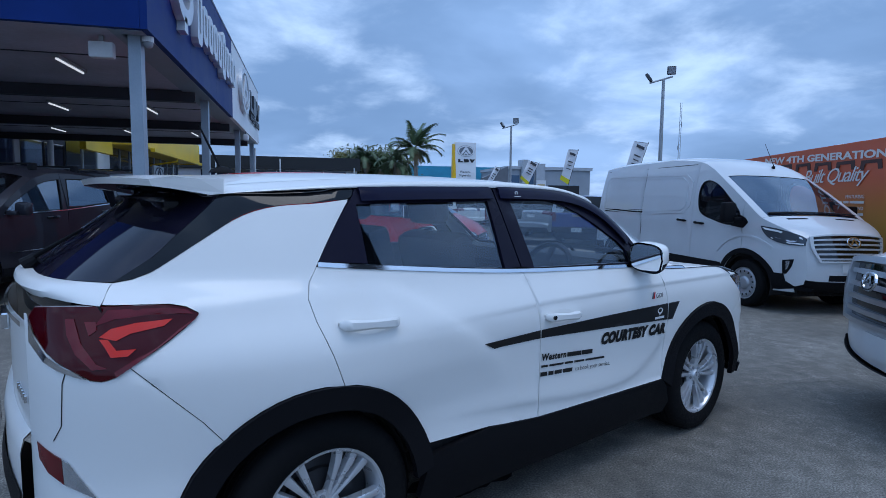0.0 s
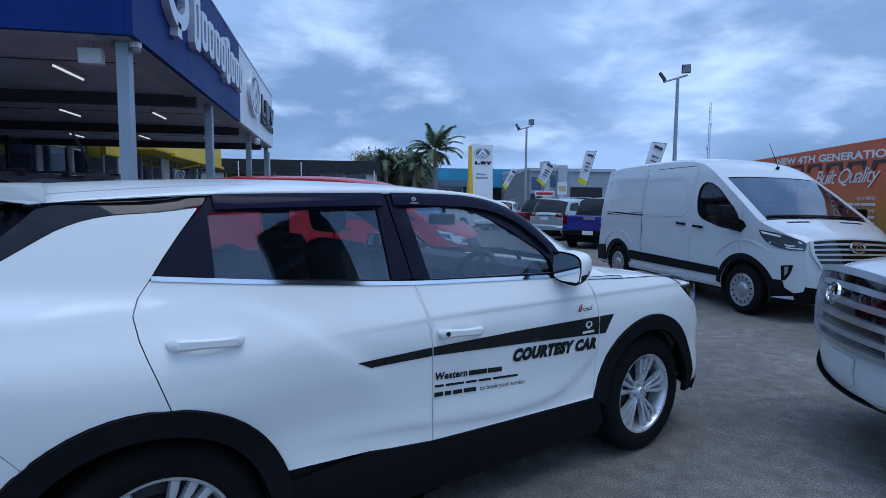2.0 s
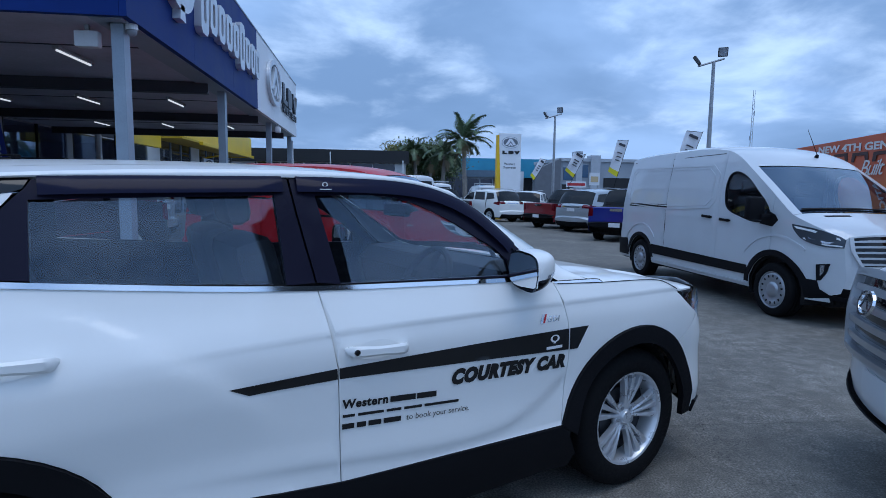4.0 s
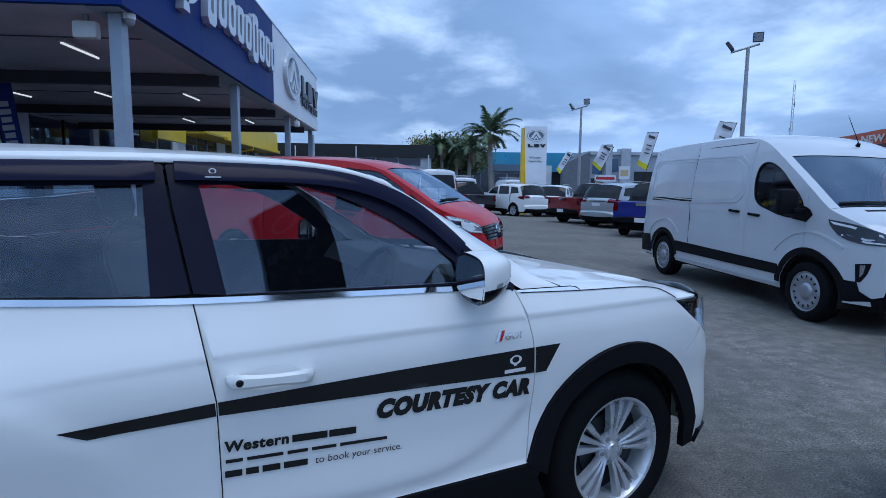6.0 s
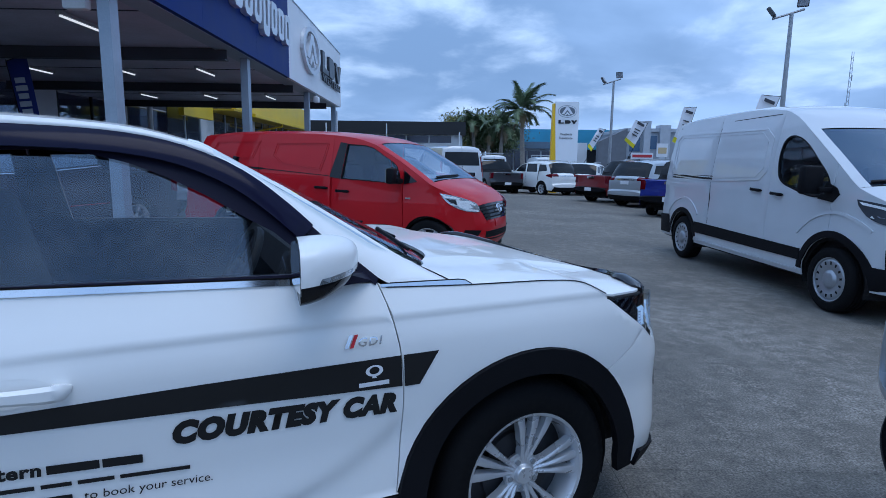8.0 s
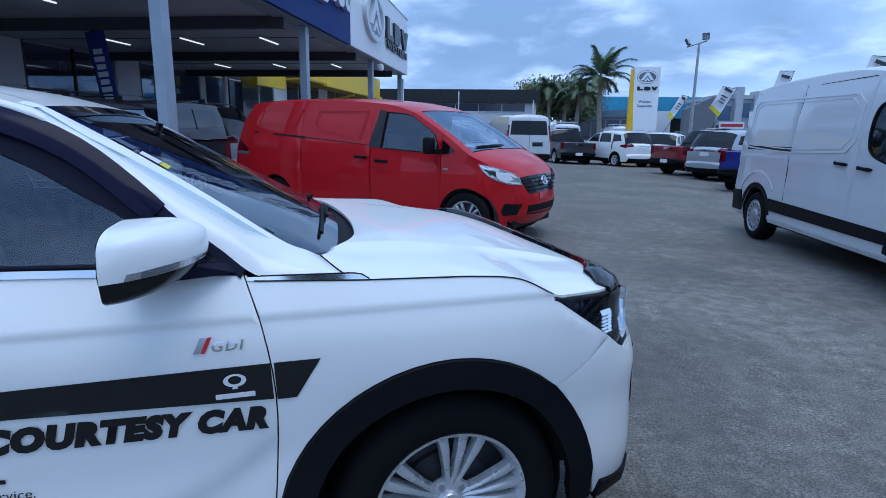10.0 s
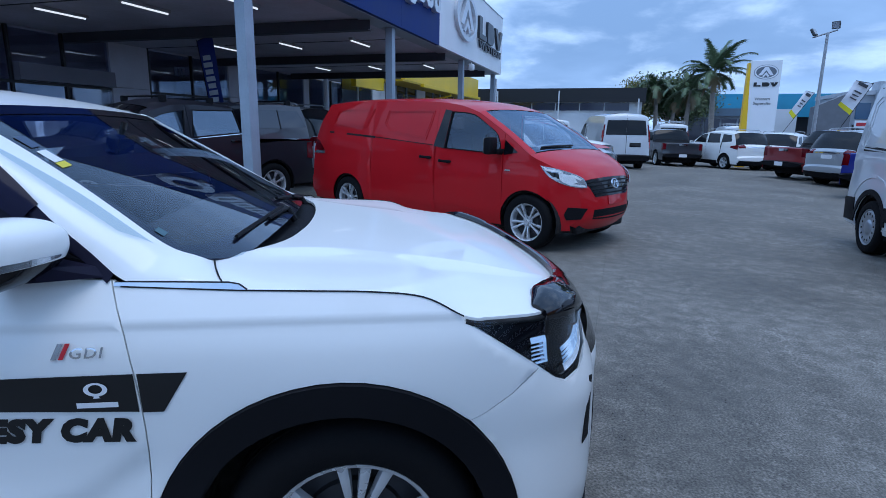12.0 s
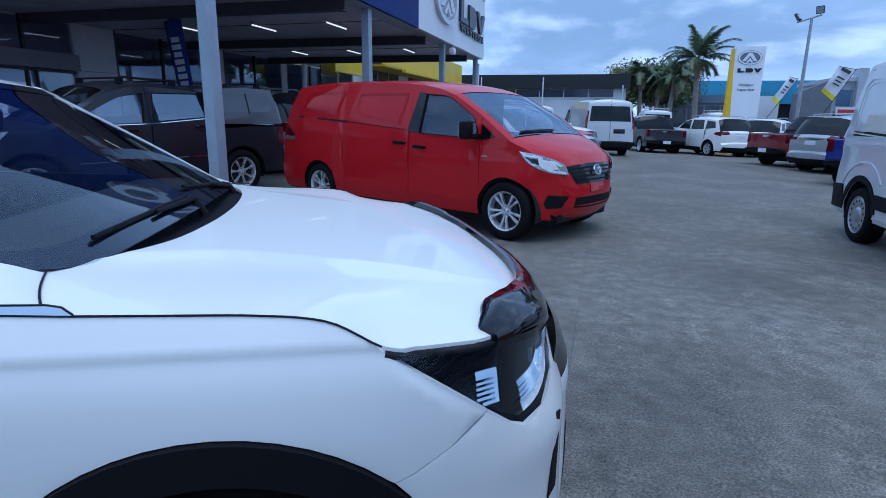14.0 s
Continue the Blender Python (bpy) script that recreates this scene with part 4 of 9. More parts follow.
    part("rear_glass", sheet(rows), mat_once("rear_glass_black", (0.010, 0.009, 0.020), 0.05, spec=0.30), car, "dark tinted rear window")
    bm = bmesh.new()
    box(bm, -3.00, -2.93, -0.52, 0.52, 1.405, 1.466, 0.02)
    part("brake_lamp_housing", bm, GLOSS_BLACK, spoiler)
    # tailgate: the lip under the glass, the hollow below it and the flat face
    gate_prof = ((-3.350, 1.186), (-3.385, 1.186), (-3.404, 1.176), (-3.410, 1.158), (-3.396, 1.140), (-3.385, 1.128))
    side_prof = ((-3.176, 1.193), (-3.185, 1.184), (-3.196, 1.170), (-3.206, 1.156), (-3.214, 1.146), (-3.220, 1.139))
    rows = []
    for (mu, mz), (su, sz) in zip(gate_prof, side_prof):
        rows.append([Vector((mu + (su - mu) * abs(f) ** 2.6, f * (suv_half(su, sz) - 0.003), mz + (sz - mz) * abs(f) ** 2.6)) for f in fs])
    gate = part("tailgate", sheet([[rear_face(z, f) for f in fs] for z in (1.08, 1.0, 0.9, 0.8, 0.745)]), PAINT_WHITE, car)
    part("tailgate_lip", sheet(rows), PAINT_WHITE, gate)
    part("tailgate_recess", sheet([[Vector((-3.384 + 0.165 * abs(f) ** 2.6, f * 0.74, z)) for f in fs] for z in (1.14, 1.07)]), GLOSS_BLACK, gate)
    part("rear_bumper", sheet([[rear_face(z, f, o) for f in fs] for z, o in ((0.745, 0.0), (0.725, 0.02), (0.68, 0.03), (0.52, 0.03), (0.34, 0.0))]), PAINT_WHITE, car)
    part("bumper_skirt", sheet([[rear_face(z, f, o) for f in fs] for z, o in ((0.56, 0.034), (0.50, 0.045), (0.34, 0.02), (0.28, -0.05))]), TRIM_BLACK, car)
    part("number_plate", sheet([[rear_face(z, f * 0.3, 0.045) for f in fs] for z in (0.68, 0.58)]), GLOSS_BLACK, gate)
    part("chrome_strip", sheet([[rear_face(z, f, 0.012) for f in fs] for z in (1.078, 1.062)]), CHROME, gate, "chrome strip between the rear lamps")
    bm = bmesh.new()
    box(bm, -3.455, -3.43, -0.10, 0.10, 0.98, 1.04, 0.006)
    part("rear_badge", bm, CHROME, gate)
    for k in range(6):
        bm = bmesh.new()
        z, y = 0.852 - 0.002 * k, -0.40 - 0.026 * k
        f = y / suv_half(-3.395, z)
        box(bm, -0.006, 0.004, -0.009, 0.009, -0.012, 0.012, 0.002, Matrix.Translation(rear_face(z, f, 0.004)))
        part("badge_letter", bm, CHROME, gate)
    bm = bmesh.new()
    rod(bm, (-3.375, 0.03, 1.195), (-3.335, 0.02, 1.222), 0.030, 0.024, 12)
    rod(bm, (-3.35, 0.02, 1.225), (-3.20, -0.16, 1.340), 0.010, 0.005, 8)
    part("rear_wiper", bm, TRIM_BLACK, car)
    # stick aerial on the roof
    bm = bmesh.new()
    lathe(bm, [(0.0, 0.030), (0.012, 0.028), (0.030, 0.012), (0.036, 0.0)], 16, "z")
    bmesh.ops.transform(bm, matrix=pose(-2.64, 0, 1.572) @ Matrix.Diagonal((1.7, 0.9, 1, 1)), verts=bm.verts)
    aerial = part("aerial_base", smooth(bm, 50), TRIM_BLACK, car)
    bm = bmesh.new()
    rod(bm, (-2.65, 0, 1.595), (-2.735, 0, 1.775), 0.006, 0.004, 8)
    part("aerial_rod", bm, TRIM_BLACK, aerial)

    # sides
    fh, rh = FRONT_HUB, REAR_HUB
    belt = [(-2.575, 1.222), (-2.11, 1.176), (-1.89, 1.156), (-1.577, 1.134), (-1.10, 1.115), (-0.72, 1.101), (-0.50, 1.090)]
    belt_c = curve_pts(belt, 0.08)
    b_seam = [(-1.577, 1.134), (-1.536, 0.875), (-1.526, 0.54), (-1.522, 0.455)]
    f_seam = curve_pts([(-0.512, 1.090), (-0.478, 0.976), (-0.452, 0.80), (-0.460, 0.54), (-0.470, 0.44)], 0.06)
    r_seam = curve_pts([(-2.575, 1.222), (-2.612, 1.172), (-2.632, 1.120), (-2.621, 1.048), (-2.584, 0.936), (-2.547, 0.828)], 0.05)
    fa, ra = (0.005, 0.366), (-2.616, 0.360)
    arch_f, arch_r = arc(*fa, 0.478, 171, 8), arc(*ra, 0.478, 167, 12)
    low_f, low_r = 0.436, 0.462
    g = 0.0018

    def upto(points, lo, hi):
        return [p for p in points if lo < p[0] < hi]

    front_door = upto(belt_c, -1.577 + g, -0.51) + [(u - g, z) for u, z in f_seam] + [(-0.46 - g, low_f)] + [(-1.522 + g, low_r - 0.002)] + [(u + g, z) for u, z in b_seam[::-1]]
    arch_door = [p for p in arch_r if p[0] > -2.54 and p[1] > low_r]
    rear_door = [(-2.573, 1.2215)] + upto(belt_c, -2.565, -1.577 - g) + [(u - g, z) for u, z in b_seam] + [(-1.83, 0.494)] + arch_door[::-1] + [(u + g, z) for u, z in r_seam[::-1][:-1]]
    seam_hood = [(u, soft_ramp(u, HOOD_RIM, 0.012) - 0.002) for u in [-0.50 + 0.02 * k for k in range(46)]]
    lamp = curve_pts([(0.320, 0.983), (0.40, 0.976), (0.51, 0.973), (0.60, 0.963), (0.68, 0.942), (0.732, 0.912), (0.742, 0.87), (0.715, 0.825), (0.66, 0.796), (0.605, 0.788), (0.575, 0.802)], 0.03, True, 50)
    arch_front_upper = [p for p in arch_f if p[0] > -0.44]
    fender = [(u + g, z) for u, z in f_seam[::-1]] + [p for p in seam_hood if -0.49 < p[0] < 0.312] + [(0.315, 0.981), (0.513, 0.846), (0.44, 0.785), (0.37, 0.737), (0.332, 0.718)] + [p for p in arch_front_upper[::-1] if p[0] < 0.325]
    front_e = [p for p in front.edge if 0.26 < p[1] < 0.875]
    nose = [(0.5155, 0.8435), (0.572, 0.799), (0.605, 0.783), (0.66, 0.790), (0.72, 0.820), (0.749, 0.868), (0.742, 0.915), (0.77, 0.885)] + front_e[::-1] + [(0.505, 0.30)] + [p for p in arch_front_upper[::-1] if p[0] > 0.335] + [(0.3335, 0.7165), (0.3715, 0.7355), (0.4415, 0.7835)]
    pillar_foot = curve_pts([(-2.404, 1.462), (-2.52, 1.447), (-2.674, 1.435), (-2.75, 1.418), (-2.82, 1.388), (-2.882, 1.349), (-2.95, 1.305), (-3.019, 1.259), (-3.075, 1.224), (-3.122, 1.205), (-3.176, 1.195)], 0.04)
    bump_seam = [(-2.928, 0.712), (-2.986, 0.785), (-3.074, 0.877), (-3.166, 0.972)]
    quarter = [(u - g, z) for u, z in r_seam] + [p for p in arch_r[::-1] if -2.93 < p[0] < -2.56] + bump_seam + [(-2.982, 1.096), (-2.971, 1.107), (-3.004, 1.129), (-3.048, 1.139), (-3.19, 1.141), (-3.214, 1.142), (-3.196, 1.168)]
    quarter += [(u, z - 0.003) for u, z in pillar_foot[::-1]] + [(-2.412, 1.447), (-2.468, 1.377), (-2.527, 1.297)]
    rear_corner = [(u - 0.0015, z - 0.002) for u, z in bump_seam] + [(-3.201, 0.943), (-3.233, 0.932), (-3.259, 0.936), (-3.301, 0.963), (-3.331, 0.983), (-3.354, 1.007), (-3.379, 1.051), (-3.389, 1.10), (-3.396, 1.10), (-3.396, 0.34), (-3.10, 0.34), (-3.06, 0.40)] + [p for p in arch_r if p[0] < -2.94]
    roof_line = curve_pts([(-2.88, 1.472), (-2.40, 1.502), (-1.90, 1.515), (-1.40, 1.519), (-1.14, 1.505), (-1.0, 1.474), (-0.86, 1.408), (-0.75, 1.320), (-0.653, 1.226), (-0.561, 1.152), (-0.508, 1.105), (-0.50, 1.092)], 0.05)
    win_r = curve_pts([(-2.373, 1.212), (-2.372, 1.440), (-1.683, 1.456), (-1.679, 1.160)], 0.1, True, 20)
    win_f = curve_pts([(-1.490, 1.150), (-1.538, 1.456), (-1.22, 1.452), (-1.05, 1.395), (-0.86, 1.285), (-0.735, 1.195), (-0.72, 1.128)], 0.1, True, 45)
    frame_r = [(-2.566, 1.232)] + [(u, z + 0.020) for u, z in upto(belt_c, -2.555, -1.585)] + [(-1.582, 1.16), (-1.594, 1.236), (-1.619, 1.398), (-1.629, 1.505), (-1.63, 1.512)] + [p for p in roof_line if -2.35 < p[0] < -1.635][::-1] + [(-2.362, 1.498), (-2.378, 1.472), (-2.403, 1.447), (-2.465, 1.377), (-2.524, 1.297)]
    frame_f = [(u, z + 0.020) for u, z in upto(belt_c, -1.572, -0.53)] + [(-0.515, 1.112)] + [p for p in roof_line if p[0] > -1.615][::-1][2:] + [(-1.622, 1.512), (-1.621, 1.505), (-1.611, 1.398), (-1.586, 1.236), (-1.574, 1.16)]
    d_pillar = [(-2.384, 1.470)] + pillar_foot + [(-3.060, 1.271), (-2.988, 1.341), (-2.898, 1.423), (-2.850, 1.471), (-2.83, 1.480), (-2.366, 1.502)]
    clad_f = arc(*fa, 0.475, 172, 8) + [(0.480, 0.31), (0.415, 0.30)] + arc(*fa, 0.390, 0, 178)
    clad_r = arc(*ra, 0.475, 193, 12) + [(-2.15, 0.42)] + arc(*ra, 0.390, 5, 188)
    sill = [(-2.155, 0.462), (-1.83, 0.491), (-1.522, 0.461), (-0.462, 0.431), (-0.432, 0.39), (-0.37, 0.28), (-0.40, 0.215), (-2.14, 0.215), (-2.20, 0.30)]
    lip_strip = [(0.50, 0.30), (0.70, 0.24), (0.78, 0.25), (0.79, 0.31), (0.72, 0.335), (0.52, 0.36)]
    inner = [(-3.2, 0.5), (-3.2, 1.15), (-2.7, 1.40), (-2.5, 1.44), (-1.2, 1.46), (-0.62, 1.14), (0.30, 0.97), (0.70, 0.86), (0.78, 0.40)] + arc(*fh, 0.41, 0, 180, 14) + [(-0.45, 0.25), (-2.15, 0.25)] + arc(*rh, 0.41, 0, 180, 14)
    # closer rows of points along the two body creases
    fold = [(-2.6 + 0.02 * k, crease_z(-2.6 + 0.02 * k) - d) for k in range(156) for d in (-0.012, -0.001, 0.009, 0.020, 0.034)]
    fold += [(-2.1 + 0.02 * k, soft_ramp(-2.1 + 0.02 * k, DOOR_LINE, 0.05) - d) for k in range(70) for d in (-0.026, -0.010, 0.0, 0.010, 0.026)]
    fold += [(soft_ramp(0.70 + 0.02 * k, HAUNCH_LINE, 0.03) + d, 0.70 + 0.02 * k) for k in range(24) for d in (-0.06, -0.03, -0.012, 0.012, 0.03, 0.06)]
    for s in (-1, 1):
        near = s < 0
        more = fold if near else ()
        gr = 0.026 if near else 0.08
        side_panel("inner_frame", front, s, inner, SHADOW_BLACK, car, (win_r, win_f), -0.035, 0.10, 0.0)
        fd = side_panel("front_door", front, s, front_door, PAINT_WHITE, car, (), 0.0, gr, extra=more)
        rd = side_panel("rear_door", front, s, rear_door, PAINT_WHITE, car, (), 0.0, gr, extra=more)
        side_panel("front_wing", front, s, fender, PAINT_WHITE, car, (), 0.0, gr, extra=more)
        side_panel("bumper_corner", front, s, nose, PAINT_WHITE, car, (), 0.0, gr)
        side_panel("quarter_panel", front, s, quarter, PAINT_WHITE, car, (), 0.0, gr, extra=more)
        side_panel("rear_bumper_corner", front, s, rear_corner, PAINT_WHITE, car, (), 0.0, gr)
        side_panel("window_frame", front, s, frame_f, PILLAR_BLACK, fd, (win_f,), -0.004, 0.06, 0.02)
        side_panel("window_frame", front, s, frame_r, PILLAR_BLACK, rd, (win_r,), -0.004, 0.06, 0.02)
        side_panel("window", front, s, win_f, GLASS_SIDE, fd, (), -0.014, 0.05, 0.0, inward=s > 0)
        side_panel("window", front, s, win_r, GLASS_SIDE, rd, (), -0.014, 0.05, 0.0, inward=s > 0)
        side_panel("rear_pillar_panel", front, s, d_pillar, GLOSS_BLACK, car, (), -0.004, 0.05, 0.01, "gloss black rear pillar")
        seal = [p for p in roof_line if -1.02 < p[0] < -0.505]
        side_panel("pillar_seal", front, s, seal + [(u - 0.012, z - 0.020) for u, z in seal[::-1]], PILLAR_BLACK, fd, (), 0.004, 0.1, 0.004)
        # white rail over the doors, from the screen pillar back
        bm = bmesh.new()
        rows = []
        steps = [cab.range["windscreen"][0] + n_scr * t for t in (0.97, 0.985)] + list(range(cab.range["roof"][0], cab.range["roof"][1] + 1))
        for i in steps:
            e = cab.at(i, s * 1.0)
            u = e.x
            if u < -2.92:
                break
            zl = min(ramp(u, [(p[0], p[1]) for p in roof_line]) if u < -0.505 else soft_ramp(u, HOOD_RIM, 0.012), e.z - 0.004)
            rows.append([bm.verts.new((u, s * (suv_half(u, zl + (e.z - zl) * t) + 0.002 + 0.008 * math.sin(t * math.pi)), zl + (e.z - zl) * t)) for t in (0, 0.33, 0.66, 1)])
        for a, b in zip(rows, rows[1:]):
            for i in range(3):
                bm.faces.new((a[i], b[i], b[i + 1], a[i + 1]))
        smooth(bm, 60)
        part("cant_rail", bm, PAINT_WHITE, car)
        # chrome along the foot of the windows
        run = [(-2.570, 1.2213)] + upto(belt_c, -2.560, -0.52)
        chrome = [(u, z + 0.001) for u, z in run] + [(u, z + 0.017) for u, z in run[::-1]]
        side_panel("belt_chrome", front, s, chrome, CHROME, car, (), 0.005, 0.2, 0.008, "bright chrome window strip")
        wing_chrome = [(-0.505, 1.0875), (-0.25, 1.0815), (-0.228, 1.078), (-0.208, 1.0655), (-0.25, 1.0675), (-0.505, 1.0795)]
        side_panel("wing_chrome", front, s, wing_chrome, CHROME, car, (), 0.004, 0.2, 0.008)

        def gap_line(points, r):
            bm = bmesh.new()
            prev = None
            for k, p in enumerate(points):
                d = (points[min(k + 1, len(points) - 1)] - points[max(k - 1, 0)]).normalized()
                q = d.to_track_quat("Z", "Y").to_matrix()
                ring = [bm.verts.new(p + q @ Vector((r * math.cos(a * math.pi / 3), r * math.sin(a * math.pi / 3), 0))) for a in range(6)]
                if prev:
                    for a in range(6):
                        bm.faces.new((prev[a], prev[(a + 1) % 6], ring[(a + 1) % 6], ring[a]))
                prev = ring
            part("panel_gap", smooth(bm, 80), SHADOW_BLACK, car)

        on_side = lambda u, z, off=0.002: Vector((u, s * (suv_half(u, z) + off), z))
        gap_line([on_side(-0.475, 1.0885, 0.004), on_side(-0.36, 1.0858, 0.004), on_side(-0.25, 1.0830, 0.004), on_side(-0.226, 1.0790, 0.004), on_side(-0.207, 1.0665, 0.003)], 0.0020)
        gap_line([on_side(u, soft_ramp(u, HOOD_RIM, 0.012) + 0.0005) for u in [-0.49 + 0.02 * k for k in range(41)]], 0.0021)
        gap_line([p + Vector((0.003, 0, 0.001)) for p in pillar_seam[s]], 0.0020)
        # the dark gap between the hood's edge and the lamp
        gap_line([Vector((u, s * (hood_rim_y(u) + 0.004), hood_z(u, hood_rim_y(u)) - 0.014)) for u in [0.315 + 0.02 * k for k in range(14)]], 0.0075)
        side_panel("wheel_arch_trim", front, s, clad_f, TRIM_BLACK, car, (), 0.014, 0.07, 0.03, "black plastic wheel arch trim")
        side_panel("wheel_arch_trim", front, s, clad_r, TRIM_BLACK, car, (), 0.014, 0.07, 0.03, "black plastic wheel arch trim")
        side_panel("sill_trim", front, s, sill, TRIM_BLACK, car, (), 0.008, 0.10, 0.03, "black plastic sill")
        side_panel("bumper_vent", front, s, [(0.715, 0.745), (0.735, 0.735), (0.72, 0.560), (0.685, 0.560)], TRIM_BLACK, car, (), 0.006, 0.06, 0.006)
        side_panel("bumper_lip", front, s, lip_strip, TRIM_BLACK, car, (), 0.02, 0.10, 0.03)
        # headlamp: dark bowl, reflector blocks, light strip, clear cover
        hl = side_panel("headlamp", front, s, lamp, GLOSS_BLACK, car, (), -0.030, 0.06, 0.0, "clear headlamp with dark bowl")

        def lamp_face(u, z, off):
            return Vector((u, s * (suv_half(u, z) + off), z))

        # stepped bright reflector: each step leans back to the sky
        bm = bmesh.new()
        for k in range(6):
            z1, z0 = 0.918 - 0.0115 * k, 0.918 - 0.0115 * (k + 1)
            u0, u1 = 0.491 + 0.001 * k + (0.012 if k > 4 else 0), 0.538 + 0.0015 * k
            quad = [bm.verts.new(lamp_face(u, z, o)) for u, z, o in ((u0, z1, -0.026), (u1, z1, -0.026), (u1, z0, -0.012), (u0, z0, -0.012))]
            bm.faces.new(quad if s < 0 else quad[::-1])
        bmesh.ops.remove_doubles(bm, verts=bm.verts, dist=0.0002)
        part("reflector", bm, CHROME, hl, "bright stepped reflector")

        def light_ribbon(path, width, inset, material):
            bm = bmesh.new()
            prev = None
            pts = curve_pts(path, 0.012)
            for k, (u, z) in enumerate(pts):
                a, b = pts[max(0, k - 1)], pts[min(len(pts) - 1, k + 1)]
                t = Vector((b[0] - a[0], b[1] - a[1])).normalized()
                n = Vector((t.y, -t.x))
                n = n if n.x - n.y * -1 < 0 or n.y > 0 else -n
                pair = [bm.verts.new(lamp_face(u + n.x * (inset + d), z + n.y * (inset + d), o)) for d, o in ((0.0, -0.010), (width, -0.022))]
                if prev:
                    bm.faces.new((prev[0], pair[0], pair[1], prev[1]))
                prev = pair
            bmesh.ops.recalc_face_normals(bm, faces=bm.faces)
            part("light_strip", smooth(bm, 60), material, hl)

        rim_path = [(0.705, 0.925), (0.712, 0.880), (0.694, 0.840), (0.655, 0.818), (0.605, 0.806)]
        light_ribbon(rim_path, 0.016, 0.0, LAMP_BRIGHT)
        for k in range(4):
            light_ribbon(rim_path[1:], 0.007, 0.022 + 0.011 * k, CHROME)
        side_panel("cover", front, s, lamp, glass("headlamp_cover", (0.92, 0.95, 0.97), ior=1.5), hl, (), 0.001, 0.06, 0.0)
        # rear lamp
        tail = curve_pts([(-3.369, 1.129), (-3.314, 1.137), (-3.19, 1.138), (-3.048, 1.136), (-3.004, 1.126), (-2.974, 1.106), (-2.985, 1.094), (-3.166, 0.972), (-3.201, 0.947), (-3.233, 0.936), (-3.259, 0.940), (-3.301, 0.967), (-3.331, 0.987), (-3.354, 1.011), (-3.376, 1.054), (-3.386, 1.096)], 0.04, True, 50)
        tl = side_panel("tail_lamp", front, s, tail, LAMP_RED_DARK, car, (), 0.006, 0.025, 0.02, "dark red tail lamp with bright bars")
        side_panel("light_bar", front, s, [(-3.231, 1.056), (-3.202, 1.078), (-3.14, 1.092), (-3.047, 1.098), (-3.071, 1.080), (-3.157, 1.064), (-3.193, 1.046)], LAMP_ORANGE, tl, (), 0.010, 0.03, 0.003)
        side_panel("light_bar", front, s, [(-3.232, 1.050), (-3.212, 1.050), (-3.195, 1.020), (-3.148, 1.022), (-3.170, 1.004), (-3.210, 1.002), (-3.221, 1.029)], LAMP_ORANGE, tl, (), 0.010, 0.03, 0.003)
        side_panel("lens_band", front, s, [(-3.205, 1.130), (-3.05, 1.130), (-3.005, 1.121), (-2.99, 1.108), (-3.03, 1.112), (-3.19, 1.104), (-3.24, 1.085)], LAMP_RED, tl, (), 0.009, 0.03, 0.003)
        side_panel("lens_band", front, s, [(-3.00, 1.088), (-2.985, 1.094), (-3.166, 0.972), (-3.201, 0.947), (-3.205, 0.962), (-3.165, 0.987)], LAMP_RED, tl, (), 0.009, 0.03, 0.003)
        side_panel("inner_bar", front, s, [(-3.305, 1.105), (-3.285, 1.105), (-3.275, 1.04), (-3.245, 0.985), (-3.22, 0.972), (-3.255, 0.968), (-3.29, 1.01), (-3.305, 1.06)], LAMP_RED, tl, (), 0.009, 0.03, 0.003)
        side_panel("inner_bar", front, s, [(-3.262, 1.098), (-3.235, 1.098), (-3.235, 1.075), (-3.255, 1.060)], LAMP_RED, tl, (), 0.009, 0.03, 0.003)
        trim = [(-3.388, 1.096), (-3.377, 1.040), (-3.354, 0.998), (-3.331, 0.982), (-3.295, 0.962), (-3.269, 0.942), (-3.296, 0.949), (-3.332, 0.962), (-3.362, 0.981), (-3.390, 1.025)]
        side_panel("lamp_trim", front, s, trim, CHROME, tl, (), 0.010, 0.03, 0.006, "chrome strip under the tail lamp")
        fog = [(-3.384, 0.726), (-3.35, 0.705), (-3.332, 0.695), (-3.329, 0.618), (-3.363, 0.642), (-3.38, 0.675)]
        fg = side_panel("rear_reflector", front, s, fog, LAMP_RED, car, (), 0.010, 0.03, 0.01)
        lens = [(-3.331, 0.694), (-3.318, 0.686), (-3.300, 0.655), (-3.255, 0.580), (-3.320, 0.614), (-3.328, 0.618)]
        side_panel("reversing_lamp", front, s, lens, LAMP_CLEAR, fg, (), 0.010, 0.03, 0.008)
        # the bumper's upper edge and the seam of the tailgate
        side_panel("tailgate_seam", front, s, [(-3.3130, 0.955), (-3.3210, 0.925), (-3.3270, 0.796), (-3.3460, 0.745), (-3.3485, 0.745), (-3.3295, 0.796), (-3.3235, 0.925), (-3.3155, 0.957)], SHADOW_BLACK, car, (), 0.002, 0.2, 0.0)
